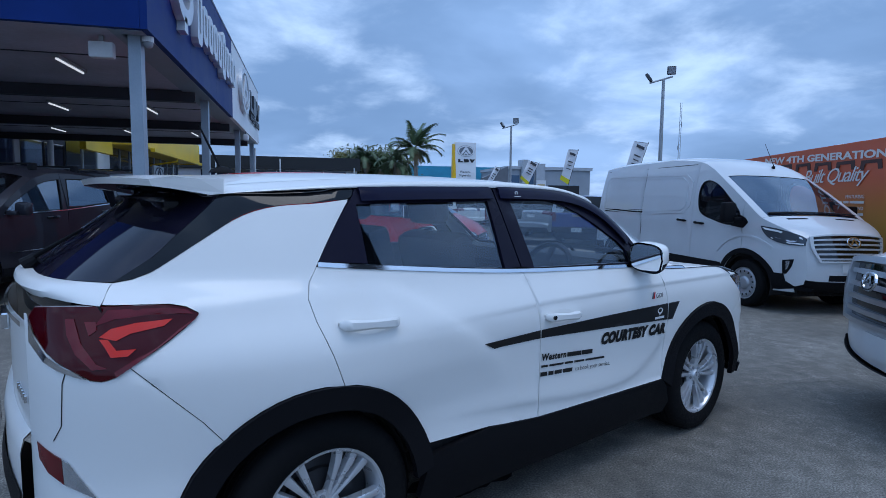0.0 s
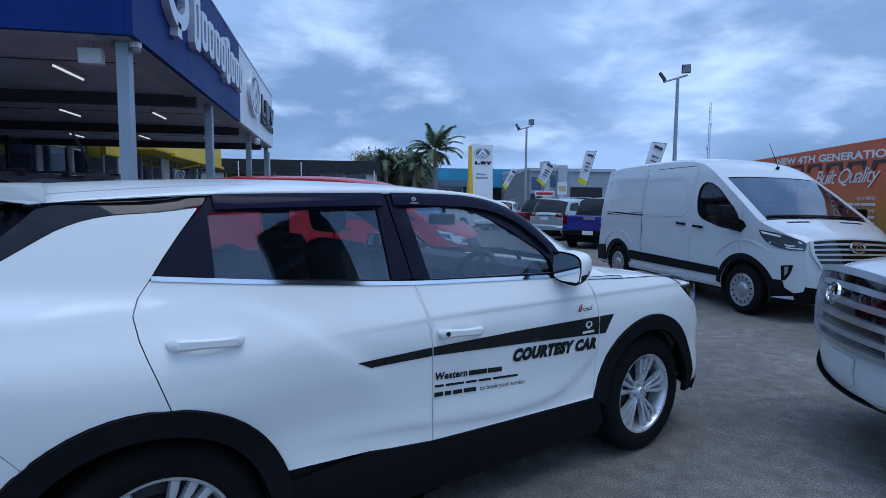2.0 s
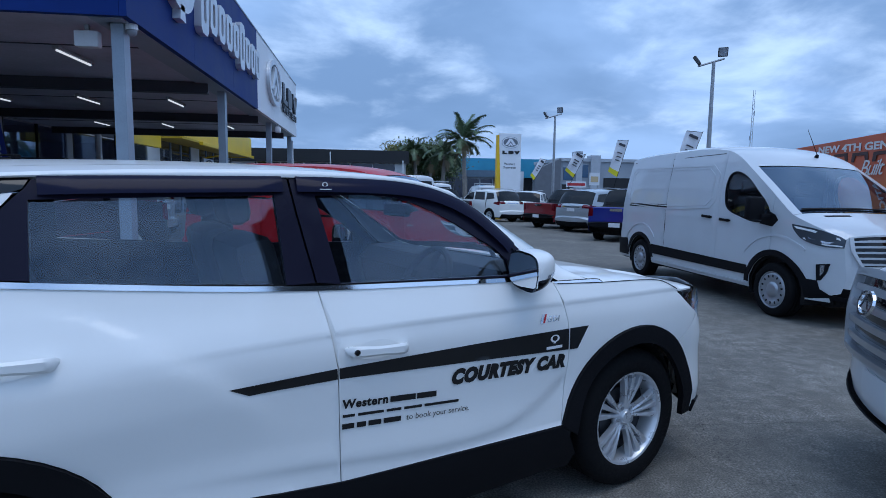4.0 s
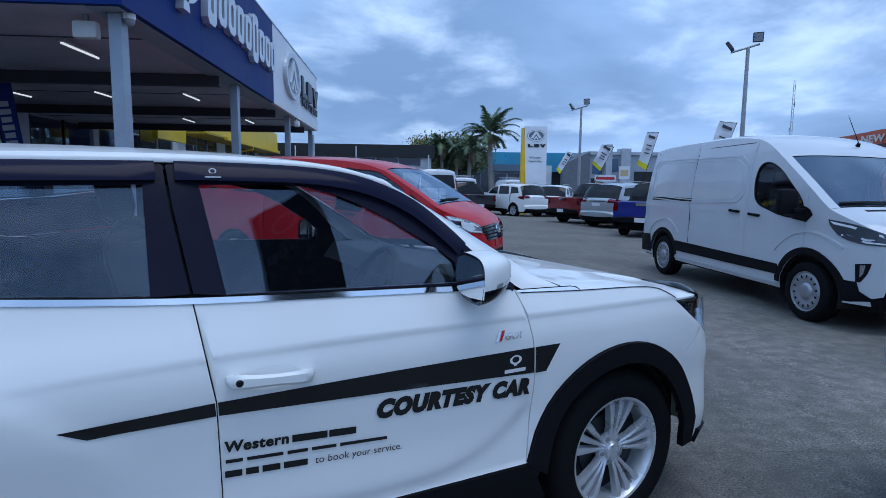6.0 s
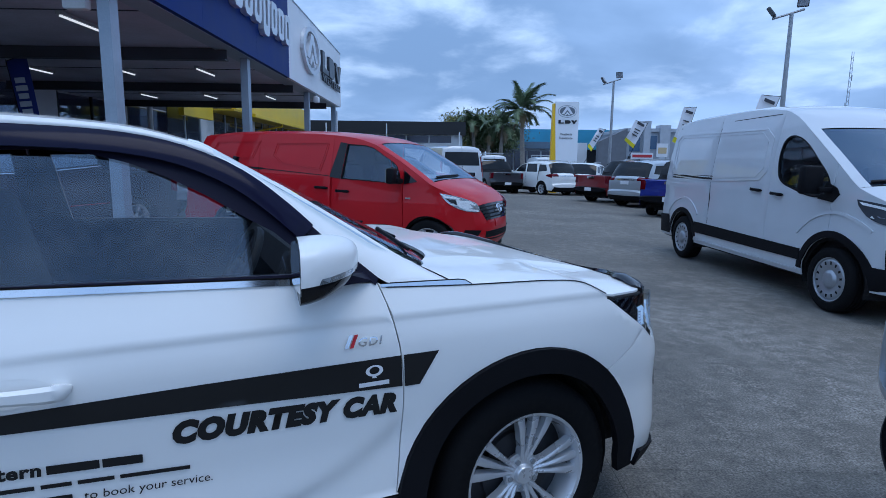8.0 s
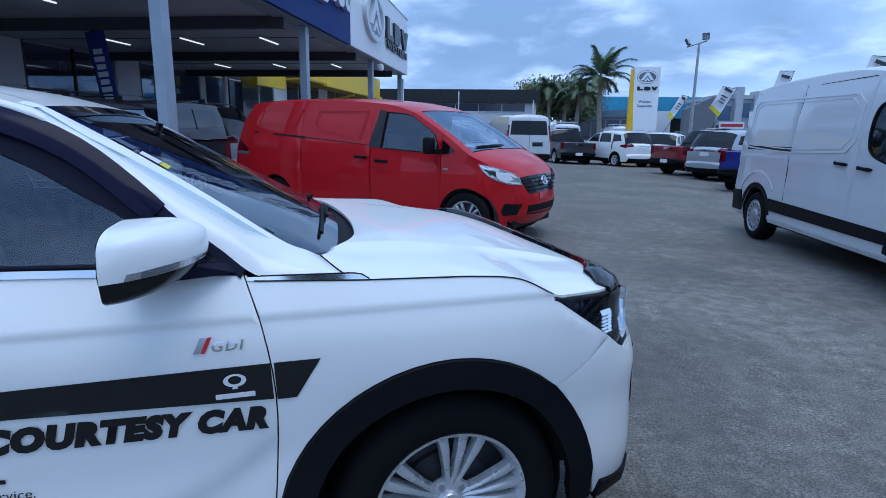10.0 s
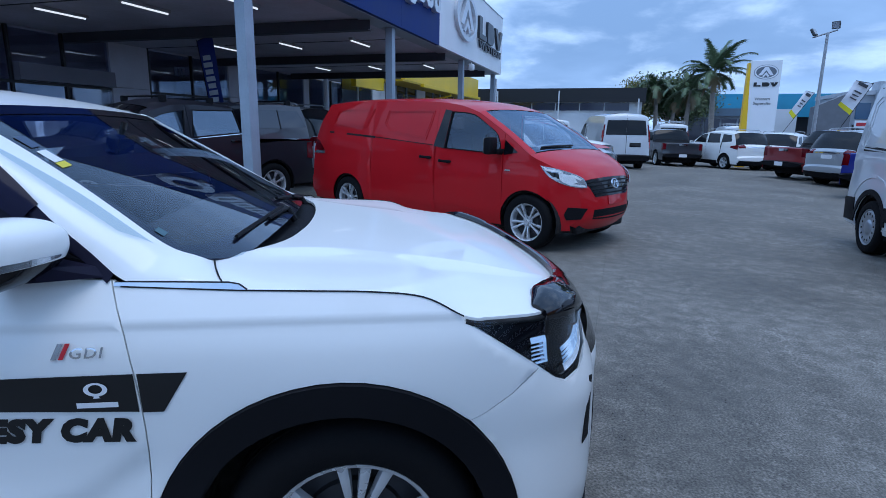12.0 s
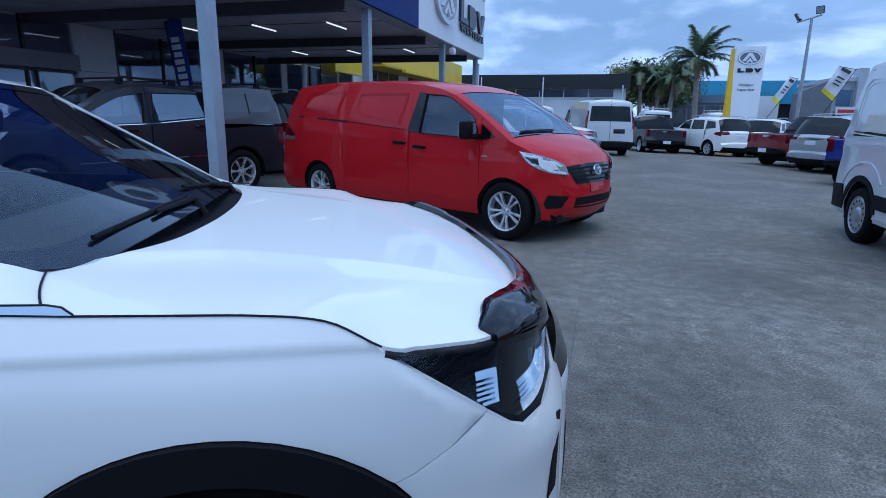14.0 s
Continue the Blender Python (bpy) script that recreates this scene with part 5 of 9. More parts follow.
        # smoked wind deflectors over the door windows
        for nm, run in (("front", [p for p in roof_line if -1.61 < p[0] < -0.66]), ("rear", [p for p in roof_line if -2.38 < p[0] < -1.640])):
            bm = bmesh.new()
            rows = []
            for k, (u, z) in enumerate(run):
                a, b = run[max(0, k - 1)], run[min(len(run) - 1, k + 1)]
                t = Vector((b[0] - a[0], b[1] - a[1])).normalized()
                n = Vector((t.y, -t.x)) if t.x > 0 else Vector((-t.y, t.x))
                end = min(1.0, min(k, len(run) - 1 - k) / 1.5 + 0.35)
                row = []
                for w, off in ((-0.006, 0.004), (0.008, 0.014), (0.030, 0.020 * end), (0.050, 0.018 * end), (0.052, 0.012 * end)):
                    uu, zz = u + n.x * w, z + n.y * w
                    row.append(bm.verts.new((uu, s * (suv_half(uu, zz) + off), zz)))
                rows.append(row)
            for a, b in zip(rows, rows[1:]):
                for i in range(4):
                    bm.faces.new((a[i], b[i], b[i + 1], a[i + 1]))
            for row in (rows[0], rows[-1]):
                bm.faces.new(row)
            bmesh.ops.recalc_face_normals(bm, faces=bm.faces)
            smooth(bm, 40)
            shade = part("wind_deflector", bm, SMOKE, fd if nm == "front" else rd, "smoked acrylic wind deflector")
            if nm == "front":
                mark = bmesh.new()
                ring = [[mark.verts.new((-1.500 + r * 0.011 * math.cos(a), s * (suv_half(-1.5, 1.495) + 0.0225), 1.497 + r * 0.009 * math.sin(a))) for a in [2 * math.pi * k / 16 for k in range(16)]] for r in (1.0, 0.6)]
                for k in range(16):
                    mark.faces.new((ring[0][k], ring[0][(k + 1) % 16], ring[1][(k + 1) % 16], ring[1][k]))
                box(mark, -1.522, -1.478, s * (suv_half(-1.5, 1.478) + 0.0215) - 0.001, s * (suv_half(-1.5, 1.478) + 0.0215) + 0.001, 1.478, 1.4815)
                part("emblem_mark", mark, DECAL_WHITE, shade)
        # door handles in their hollows
        for door, u, z, key in ((fd, -1.390, 0.926, near), (rd, -2.430, 1.026, False)):
            door_handle(door, u, s * suv_half(u, z), z, s, PAINT_WHITE, 0.243, 3.5, key)
            cup = [(u + 0.085 * math.cos(a), z - 0.004 + 0.034 * math.sin(a)) for a in [2 * math.pi * k / 20 for k in range(20)]]
            side_panel("handle_recess", front, s, cup, PAINT_WHITE, door, (), 0.0015, 0.05, 0.0)
        # door mirror: a housing swept along its width, open to the rear
        ym = suv_half(-0.62, 1.12)

        def hull(w, a, off=0.0):
            """w runs from the door outwards, a from the top round the front to the bottom."""
            e = max(0.0, 1 - abs(2 * w - 1) ** 3.4) ** (1 / 3.4)
            rear_u = -0.742 - 0.030 * w
            deep = 0.170 * (0.25 + 0.75 * max(0.0, 1 - w ** 2.6) ** 0.6) * (0.55 + 0.45 * e) + off
            c, n = math.cos(a), math.sin(a)
            z = 1.160 + 0.010 * (1 - w) + (0.078 * e + off) * (abs(n) ** 0.85) * (1 if n > 0 else -1) - 0.004 * w
            return Vector((rear_u + deep * max(0.0, c) ** 0.75, s * (0.872 + 0.215 * w + (off * 1.5 if w > 0.9 else 0)), z + 0.020 * max(0.0, c)))

        bm = bmesh.new()
        ws, na = [k / 44 for k in range(45)], 44
        grid = [[bm.verts.new(hull(w, math.pi / 2 - math.pi * k / na)) for k in range(na + 1)] for w in ws]
        for k in range(44):
            for j in range(na):
                bm.faces.new((grid[k][j], grid[k + 1][j], grid[k + 1][j + 1], grid[k][j + 1]))
        bmesh.ops.bisect_plane(bm, geom=bm.verts[:] + bm.edges[:] + bm.faces[:], plane_co=(-0.755, 0, 1.138), plane_no=(-0.10, 0, 1))
        for f in bm.faces:
            c = f.calc_center_median()
            f.material_index = 1 if c.z < 1.138 + 0.10 * (c.x + 0.755) else 0
        bmesh.ops.remove_doubles(bm, verts=bm.verts, dist=0.0004)
        bmesh.ops.recalc_face_normals(bm, faces=bm.faces)
        mirror = part("door_mirror", smooth(bm, 50), [PAINT_WHITE, GLOSS_BLACK], fd, "white mirror cap over gloss black")
        bm = bmesh.new()
        rim = [hull(w, a) for w, a in [(k / 16, math.pi / 2) for k in range(17)] + [(k / 16, -math.pi / 2) for k in range(16, -1, -1)]]
        mid = sum(rim, Vector()) / len(rim)
        outer = [bm.verts.new(p + Vector((-0.002, 0, 0))) for p in rim]
        inner_v = [bm.verts.new(mid + (p - mid) * 0.86 + Vector((0.004, 0, 0))) for p in rim]
        for k in range(len(rim)):
            j = (k + 1) % len(rim)
            bm.faces.new((outer[k], outer[j], inner_v[j], inner_v[k]))
        part("mirror_rim", smooth(bm, 40), GLOSS_BLACK, mirror)
        bm = bmesh.new()
        bm.faces.new([bm.verts.new(mid + (p - mid) * 0.88 + Vector((0.006 + s * 0.20 * (p.y - mid.y), 0, 0))) for p in rim])
        part("mirror_glass", bm, mat_once("mirror_silver", (0.8, 0.82, 0.84), 0.02, 1.0), mirror)
        bm = bmesh.new()
        rows = []
        for w in [0.30 + 0.68 * k / 16 for k in range(17)]:
            row = []
            for d in (-0.007, 0.007):
                best = min((abs(hull(w, a).z - (1.147 + d * (0.3 + 0.7 * min(1, (w - 0.3) * 4)) + 0.10 * (hull(w, a).x + 0.755))), a) for a in [math.pi / 2 - math.pi * j / 240 for j in range(241)])
                row.append(bm.verts.new(hull(w, best[1], 0.002)))
            rows.append(row)
        for a, b in zip(rows, rows[1:]):
            bm.faces.new((a[0], a[1], b[1], b[0]))
        bmesh.ops.recalc_face_normals(bm, faces=bm.faces)
        part("indicator", bm, LAMP_CLEAR, mirror)
        # the arm widens from the housing to the door's corner
        bm = bmesh.new()
        for u, y, z in ((-0.525, 0.885, 1.098), (-0.535, 0.865, 1.120), (-0.72, 0.880, 1.096), (-0.69, 0.855, 1.155), (-0.635, 0.955, 1.106), (-0.635, 0.955, 1.142), (-0.735, 0.955, 1.100), (-0.735, 0.955, 1.130)):
            bm.verts.new((u, s * y, z))
        bmesh.ops.convex_hull(bm, input=bm.verts[:])
        bmesh.ops.dissolve_limit(bm, angle_limit=0.05, verts=bm.verts[:], edges=bm.edges[:])
        bmesh.ops.recalc_face_normals(bm, faces=bm.faces)
        part("mirror_foot", smooth(bm, 30), PILLAR_BLACK, mirror)
        sail = [(-0.735, 1.122), (-0.735, 1.190), (-0.68, 1.185), (-0.53, 1.112)]
        side_panel("sail_panel", front, s, sail, GLOSS_BLACK, fd, (), 0.002, 0.2, 0.01)
    # tail ends and underside
    underbody(front, car, -3.25, 0.78, 0.20, 0.48, 0.60)
    for a, b, w, z0, z1 in ((-3.30, -2.95, 0.60, 0.25, 1.10), (-0.42, 0.70, 0.55, 0.30, 0.86)):
        bm = bmesh.new()
        box(bm, a, b, -w, w, z0, z1, 0.04)
        part("inner_structure", bm, SHADOW_BLACK, car)
    wheel_wells(car, [(*fa, 0.385), (*ra, 0.383)], 0.90)
    for (u, z), turn in ((fh, 9), (rh, 31)):
        for s in (-1, 1):
            add_wheel(car, u, s * 0.912, TYRE, 0.225, "five", s, turn)
    # cabin
    bm = bmesh.new()
    box(bm, -2.95, -0.45, -0.76, 0.76, 0.40, 0.46, 0.01)
    part("cabin_floor", bm, CABIN, car)
    dash = [(-0.16, 1.06), (-0.45, 1.13), (-0.66, 1.12), (-0.72, 1.04), (-0.66, 0.80), (-0.55, 0.55), (-0.2, 0.55)]
    bm = bmesh.new()
    prism(bm, dash, -0.72, 0.72)
    bmesh.ops.recalc_face_normals(bm, faces=bm.faces)
    part("dashboard", bm, CABIN, car)
    steering_wheel(car, -0.86, -0.36, 1.03)
    for y in (-0.37, 0.37):
        seat(car, -1.32, y, 0.60)
        bm = bmesh.new()
        box(bm, -0.05, 0.05, -0.40, 0.40, 0.0, 0.62, 0.05, pose(-2.42, y * 0.95, 0.68, 0, -16, 0))
        box(bm, -0.40, 0.10, -0.38, 0.38, -0.14, 0.03, 0.05, pose(-2.05, y * 0.95, 0.66))
        part("rear_seat", smooth(bm, 40), CABIN_GREY, car)
    bm = bmesh.new()
    for k in range(9):
        f0, f1 = -0.86 + 1.72 * k / 9, -0.86 + 1.72 * (k + 1) / 9
        bm.faces.new([bm.verts.new((u, f * 0.74, z - 0.05 * f * f)) for u, f, z in ((-1.02, f0, 1.52), (-2.9, f0, 1.50), (-2.9, f1, 1.50), (-1.02, f1, 1.52))])
    part("headliner", bm, mat_once("grey_headliner", (0.08, 0.08, 0.085), 0.9, grain=0.1, grain_scale=90), car)
    bm = bmesh.new()
    box(bm, -0.02, 0.02, -0.11, 0.11, -0.035, 0.035, 0.012, pose(-0.82, 0, 1.375, 0, 10, 6))
    rod(bm, (-0.82, 0, 1.38), (-0.80, 0, 1.455), 0.012, n=8)
    part("rear_view_mirror", bm, GLOSS_BLACK, car)
    decals(car, front)
    return car


def decals(car, front):
    def flat(name, outline, material, off=0.0035, label="", grid=0.022, parent=None):
        return side_panel(name, front, -1, outline, material, parent or car, (), off, grid, 0.001, label)

    # the stripe in three lengths, cut at the door seams
    flat("stripe", [(-1.893, 0.868), (-1.541, 0.876), (-1.538, 0.838), (-1.832, 0.838)], DECAL_BLACK)
    flat("stripe", [(-1.533, 0.876), (-1.0, 0.882), (-0.462, 0.884), (-0.457, 0.788), (-1.0, 0.814), (-1.531, 0.838)], DECAL_BLACK)
    flat("stripe", [(-0.454, 0.884), (-0.342, 0.884), (-0.402, 0.786), (-0.449, 0.786)], DECAL_BLACK)
    lay = lambda v: Vector((v.x, -(suv_half(v.x, v.z) + 0.0045), v.z))
    words("COURTESY CAR", 0.076, DECAL_BLACK, car, pose(-1.074, 0, 0.738, 0, 2.2, 0), "courtesy_lettering", 0.0, 0.0062, 0.20, 1.14, "LEFT", 0.600, lay)
    # business name line: one word can be read, the brand stays a bar
    words("Western", 0.043, DECAL_BLACK, car, pose(-1.520, 0, 0.729, 0, 4.0, 0), "service_lettering", 0.0, 0.0018, 0.0, 1.10, "LEFT", 0.178, lay)
    words("to book your service.", 0.032, DECAL_BLACK, car, pose(-1.268, 0, 0.634, 0, 4.0, 0), "service_lettering", 0.0, 0.0, 0.0, 1.0, "LEFT", 0.285, lay)

    def bars(u0, z0, widths, h, gap=0.012):
        u, drop = u0, 0.075
        for w in widths:
            a, b = z0 - drop * (u - u0), z0 - drop * (u + w - u0)
            flat("text_bar", [(u, a), (u + w, b), (u + w, b + h), (u, a + h)], DECAL_BLACK, 0.0045, "", 0.03)
            u += w + gap

    bars(-1.335, 0.716, (0.105, 0.085), 0.022, 0.006)
    bars(-1.518, 0.695, (0.045, 0.10, 0.06, 0.075, 0.155), 0.010)
    bars(-1.520, 0.653, (0.045, 0.035, 0.05, 0.07), 0.019, 0.010)
    # engine badge
    def slant(u, z, w, h, material):
        flat("badge", [(u, z), (u + w, z), (u + w + h * 0.45, z + h), (u + h * 0.45, z + h)], material, 0.006, "", 0.2)

    slant(-0.632, 0.925, 0.012, 0.036, CHROME)
    slant(-0.616, 0.925, 0.010, 0.036, mat_once("badge_red", (0.5, 0.01, 0.02), 0.3))
    words("GDI", 0.034, CHROME, car, pose(-0.595, 0, 0.927), "engine_lettering", 0.0, 0.0006, 0.2, 1.15, "LEFT", 0.072, lambda v: Vector((v.x, -(suv_half(v.x, v.z) + 0.006), v.z)))
    # round emblem and its bar in white on the stripe
    ring_o = [(-0.545 + 0.026 * math.cos(a), 0.850 + 0.017 * math.sin(a)) for a in [2 * math.pi * k / 28 for k in range(28)]]
    ring_i = [(-0.545 + 0.015 * math.cos(a), 0.851 + 0.011 * math.sin(a)) for a in [2 * math.pi * k / 28 for k in range(28)]]
    bm = skin(ring_o, front.side_lift(-1, 0.0065), (ring_i,), 0.05, 0.0)
    part("emblem", bm, DECAL_WHITE, car)
    flat("emblem", [(-0.552, 0.828), (-0.538, 0.828), (-0.542, 0.838), (-0.548, 0.838)], DECAL_WHITE, 0.0065, "", 0.02)
    flat("text_bar", [(-0.590, 0.804), (-0.500, 0.804), (-0.500, 0.817), (-0.590, 0.817)], DECAL_WHITE, 0.0065, "", 0.02)


build_suv()


# ---- the other vehicles ----
def plain_half(w, belt=1.0, lean=0.16, nose=(0.45, 0.5, 0.35), tail=(-3.0, 1.0, 0.12), tuck=0.05):
    """Half width by (u, z): upright below the belt, leaning in above it, rounded in plan at both ends."""
    def half(u, z):
        h = w
        if z > belt:
            h -= lean * (z - belt) + 0.10 * max(0.0, z - belt - 0.35) ** 2
        if z < 0.55:
            h -= tuck * ((0.55 - z) / 0.3) ** 2
        h -= 0.015 * ((z - 0.78) / 0.3) ** 2 if 0.5 < z < 1.1 else 0.0
        if u > nose[0]:
            h -= nose[2] * ((u - nose[0]) / nose[1]) ** 2
        if u < tail[0]:
            h -= tail[2] * ((tail[0] - u) / tail[1]) ** 2
        return max(0.15, h)
    return half


def vehicle(name, label, category, m, half, segs, arches, sill, slabs, paint, tyre, style, windows=(), trims=(), patches=(), track=None,
            cabin=None, group="", grid=0.12, lit=(-1, 1), trim_low=None, seats=True, glass_side=None):
    """A vehicle from its profile. slabs: (name, rear u, front u) of the side panels. windows: outlines of the side windows.
    trims: (name, outline, material, how far proud). patches: (name, segment, i0, i1, f0, f1, material, proud)."""
    car = thing(name, label, category, m, group)
    sh = Shell(segs, half, 0.10, 12)
    for nm, material, *_ in segs:
        if nm == "windscreen":
            part(nm, sh.strip(nm, 0.02, 0.98, -0.89, 0.89), material, car)
            part("screen_frit", sh.strip(nm, 0.02, 0.09, -0.89, 0.89, -0.004), PILLAR_BLACK, car)
            for s in (-1, 1):
                part("screen_pillar", sh.strip(nm, 0.0, 1.0, min(s * 0.88, s), max(s * 0.88, s), 0.003, 3), paint, car)
        else:
            part(nm, sh.strip(nm), material, car)
    body = sh.body_outline(sill, [(u, zc, r) for u, zc, r in arches])
    for s in (-1, 1):
        for nm, lo, hi in slabs:
            out = clip_slab(body, lo + 0.003, hi - 0.003)
            if len(out) < 3:
                continue
            holes = [w for w in windows if lo - 0.02 <= min(p[0] for p in w) and max(p[0] for p in w) <= hi + 0.02]
            panel = side_panel(nm, sh, s, out, paint, car, holes, 0.0, grid if s in lit else 0.25, 0.01)
            for w in holes:
                side_panel("window", sh, s, w, glass_side or GLASS_SIDE, panel, (), -0.012, 0.2, 0.0, inward=(m.to_3x3() @ Vector((0, s, 0))).dot(Vector((2, 2, 0)) - m.translation) < 0)
                cu, cz = (min(p[0] for p in w) + max(p[0] for p in w)) / 2, (min(p[1] for p in w) + max(p[1] for p in w)) / 2
                hole = [(cu + (u - cu) * 0.965, cz + (z - cz) * 0.95) for u, z in w]
                side_panel("window_seal", sh, s, w, TRIM_BLACK, panel, (hole,), 0.004, 0.3, 0.012)
        for nm, out, material, proud in trims:
            side_panel(nm, sh, s, out, material, car, (), proud, 0.15, 0.012)
        inner = [(u, z - 0.03) for u, z in clip_slab(body, slabs[0][1] + 0.05, slabs[-1][2] - 0.05)]
        side_panel("inner_frame", sh, s, inner, SHADOW_BLACK, car, windows, -0.05, 0.4, 0.0)
    for nm, seg, i0, i1, f0, f1, material, proud in patches:
        part(nm, sh.strip(seg, i0, i1, f0, f1, proud, None, None, 0.01), material, car)
    wmax = half(-1.0, 0.8)
    us = [u for u, _, _ in arches]
    underbody(sh, car, min(us) - 0.55, max(us) + 0.55, 0.22, 0.45, wmax - 0.34)
    wheel_wells(car, arches, wmax - 0.03)
    tr = track or wmax - 0.02
    for u, zc, r in arches:
        for s in (-1, 1):
            add_wheel(car, u, s * tr, tyre, 0.22, style, s, 17 if u < -1 else 40)
    if cabin:
        u_dash, z_dash, u_back, z_roof = cabin
        bm = bmesh.new()
        prism(bm, [(u_dash, z_dash), (u_dash - 0.45, z_dash + 0.02), (u_dash - 0.60, z_dash - 0.12), (u_dash - 0.5, 0.6), (u_dash, 0.6)], -wmax + 0.16, wmax - 0.16)
        bmesh.ops.recalc_face_normals(bm, faces=bm.faces)
        part("dashboard", bm, CABIN, car)
        bm = bmesh.new()
        box(bm, u_back - 0.04, u_back, -wmax + 0.14, wmax - 0.14, 0.45, z_roof)
        part("bulkhead", bm, CABIN, car)
        bm = bmesh.new()
        box(bm, u_back, u_dash, -wmax + 0.12, wmax - 0.12, 0.45, 0.50)
        part("cabin_floor", bm, CABIN, car)
        if seats:
            for y in (-0.45, 0.45):
                seat(car, u_back + 0.42, y, z_dash - 0.42)
            steering_wheel(car, u_dash - 0.72, -0.42, z_dash + 0.06, 0.2)
    return car, sh


def ring_outline(u, z, a, b, n=24):
    return [(u + a * math.cos(2 * math.pi * k / n), z + b * math.sin(2 * math.pi * k / n)) for k in range(n)]


def big_mirror(parent, u, y, z, side, material, h=0.24, w=0.16):
    bm = bmesh.new()
    box(bm, -0.06, 0.05, -w / 2, w / 2, -h / 2, h / 2, 0.035, pose(u, y + side * (w / 2 + 0.07), z, 0, 0, -side * 8))
    box(bm, -0.03, 0.05, -0.10, 0.10, -0.03, 0.03, 0.012, pose(u + 0.03, y + side * 0.04, z - h * 0.32))
    smooth(bm, 40)
    mr = part("door_mirror", bm, material, parent, "black door mirror")
    bm = bmesh.new()
    box(bm, -0.004, 0.004, -w * 0.4, w * 0.4, -h * 0.42, h * 0.42, 0.0, pose(u - 0.062, y + side * (w / 2 + 0.07), z, 0, 0, -side * 8))
    part("mirror_glass", bm, mat_once("mirror_silver", (0.8, 0.82, 0.84), 0.02, 1.0), mr)


def nose_badge(shell, parent, seg, i, w, h, off=0.03):
    """A plain oval emblem on the nose: a chrome ring with a peak inside."""
    a, b = shell.range[seg]
    k = a + (b - a) * i
    c, e = shell.at(k, 0.0, off), shell.at(min(k + 0.4, b), 0.0, off)
    up = (e - c).normalized() if (e - c).length > 1e-6 else Vector((0, 0, 1))
    if up.z < 0:
        up = -up
    right = Vector((0, 1, 0))
    bm = bmesh.new()
    n = 28
    loops = []
    for s, d in ((1.0, 0.0), (0.96, 0.012), (0.80, 0.012), (0.76, 0.0)):
        out = right.cross(up) * -1
        if out.x < 0 and up.z > 0.5 and c.x > -1:
            out = -out
        loops.append([bm.verts.new(c + right * (w * s * math.cos(2 * math.pi * q / n)) + up * (h * s * math.sin(2 * math.pi * q / n)) + out * d) for q in range(n)])
    for p, q in zip(loops, loops[1:]):
        for j in range(n):
            bm.faces.new((p[j], p[(j + 1) % n], q[(j + 1) % n], q[j]))
    for pts in (((-0.62, -0.42), (-0.05, 0.62), (0.10, 0.62), (-0.34, -0.42)), ((0.62, -0.42), (0.05, 0.62), (-0.10, 0.62), (0.34, -0.42))):
        bm.faces.new([bm.verts.new(c + right * (w * x) + up * (h * y) + out * 0.010) for x, y in pts])
    bmesh.ops.recalc_face_normals(bm, faces=bm.faces)
    part("emblem", bm, CHROME, parent, "chrome oval emblem")


# -- red panel van beside the canopy --
RED_SEGS = [
    ("front_bumper", PAINT_RED, [(0.56, 0.25), (0.65, 0.33), (0.690, 0.42), (0.695, 0.58), (0.68, 0.68)], 0.12, 0.12),
    ("grille", PAINT_RED, [(0.68, 0.68), (0.655, 0.80), (0.615, 0.905)], 0.12, 0.11),
    ("hood", PAINT_RED, [(0.615, 0.905), (0.55, 0.990), (0.35, 1.105), (0.06, 1.215)], 0.11, 0.06),
    ("windscreen", GLASS_SKY, [(0.06, 1.215), (-0.35, 1.475), (-0.80, 1.725)], 0.06, 0.06),
    ("roof", PAINT_RED, [(-0.80, 1.725), (-1.10, 1.815), (-1.60, 1.880), (-2.60, 1.915), (-3.60, 1.91), (-4.03, 1.88)], 0.06, 0.07),
    ("rear_door", PAINT_RED, [(-4.03, 1.88), (-4.30, 1.55), (-4.46, 1.12), (-4.53, 0.70)], 0.08, 0.08),
    ("rear_bumper", PAINT_RED, [(-4.53, 0.70), (-4.60, 0.62), (-4.60, 0.42), (-4.50, 0.28)], 0.08, 0.08)]
RED_WIN = curve_pts([(-1.36, 1.200), (-1.295, 1.690), (-0.90, 1.645), (-0.68, 1.525), (-0.47, 1.385), (-0.385, 1.15)], 0.10, True, 40)


def pressed_panel(sh, parent, outline, paint):
    """A blank window pressed into a van's side: a raised rim, and a second one inside it."""
    ring = curve_pts(outline, 0.05, True, 20)
    cu, cz = sum(p[0] for p in ring) / len(ring), sum(p[1] for p in ring) / len(ring)
    shrink = lambda d, e: [(cu + (u - cu) * (1 - d), cz + (z - cz) * (1 - e)) for u, z in ring]
    for s in (-1, 1):
        side_panel("pressed_rim", sh, s, ring, paint, parent, (shrink(0.028, 0.05),), 0.007, 0.3, 0.007)
        side_panel("pressed_rim", sh, s, shrink(0.075, 0.13), paint, parent, (shrink(0.095, 0.17),), 0.005, 0.3, 0.005)


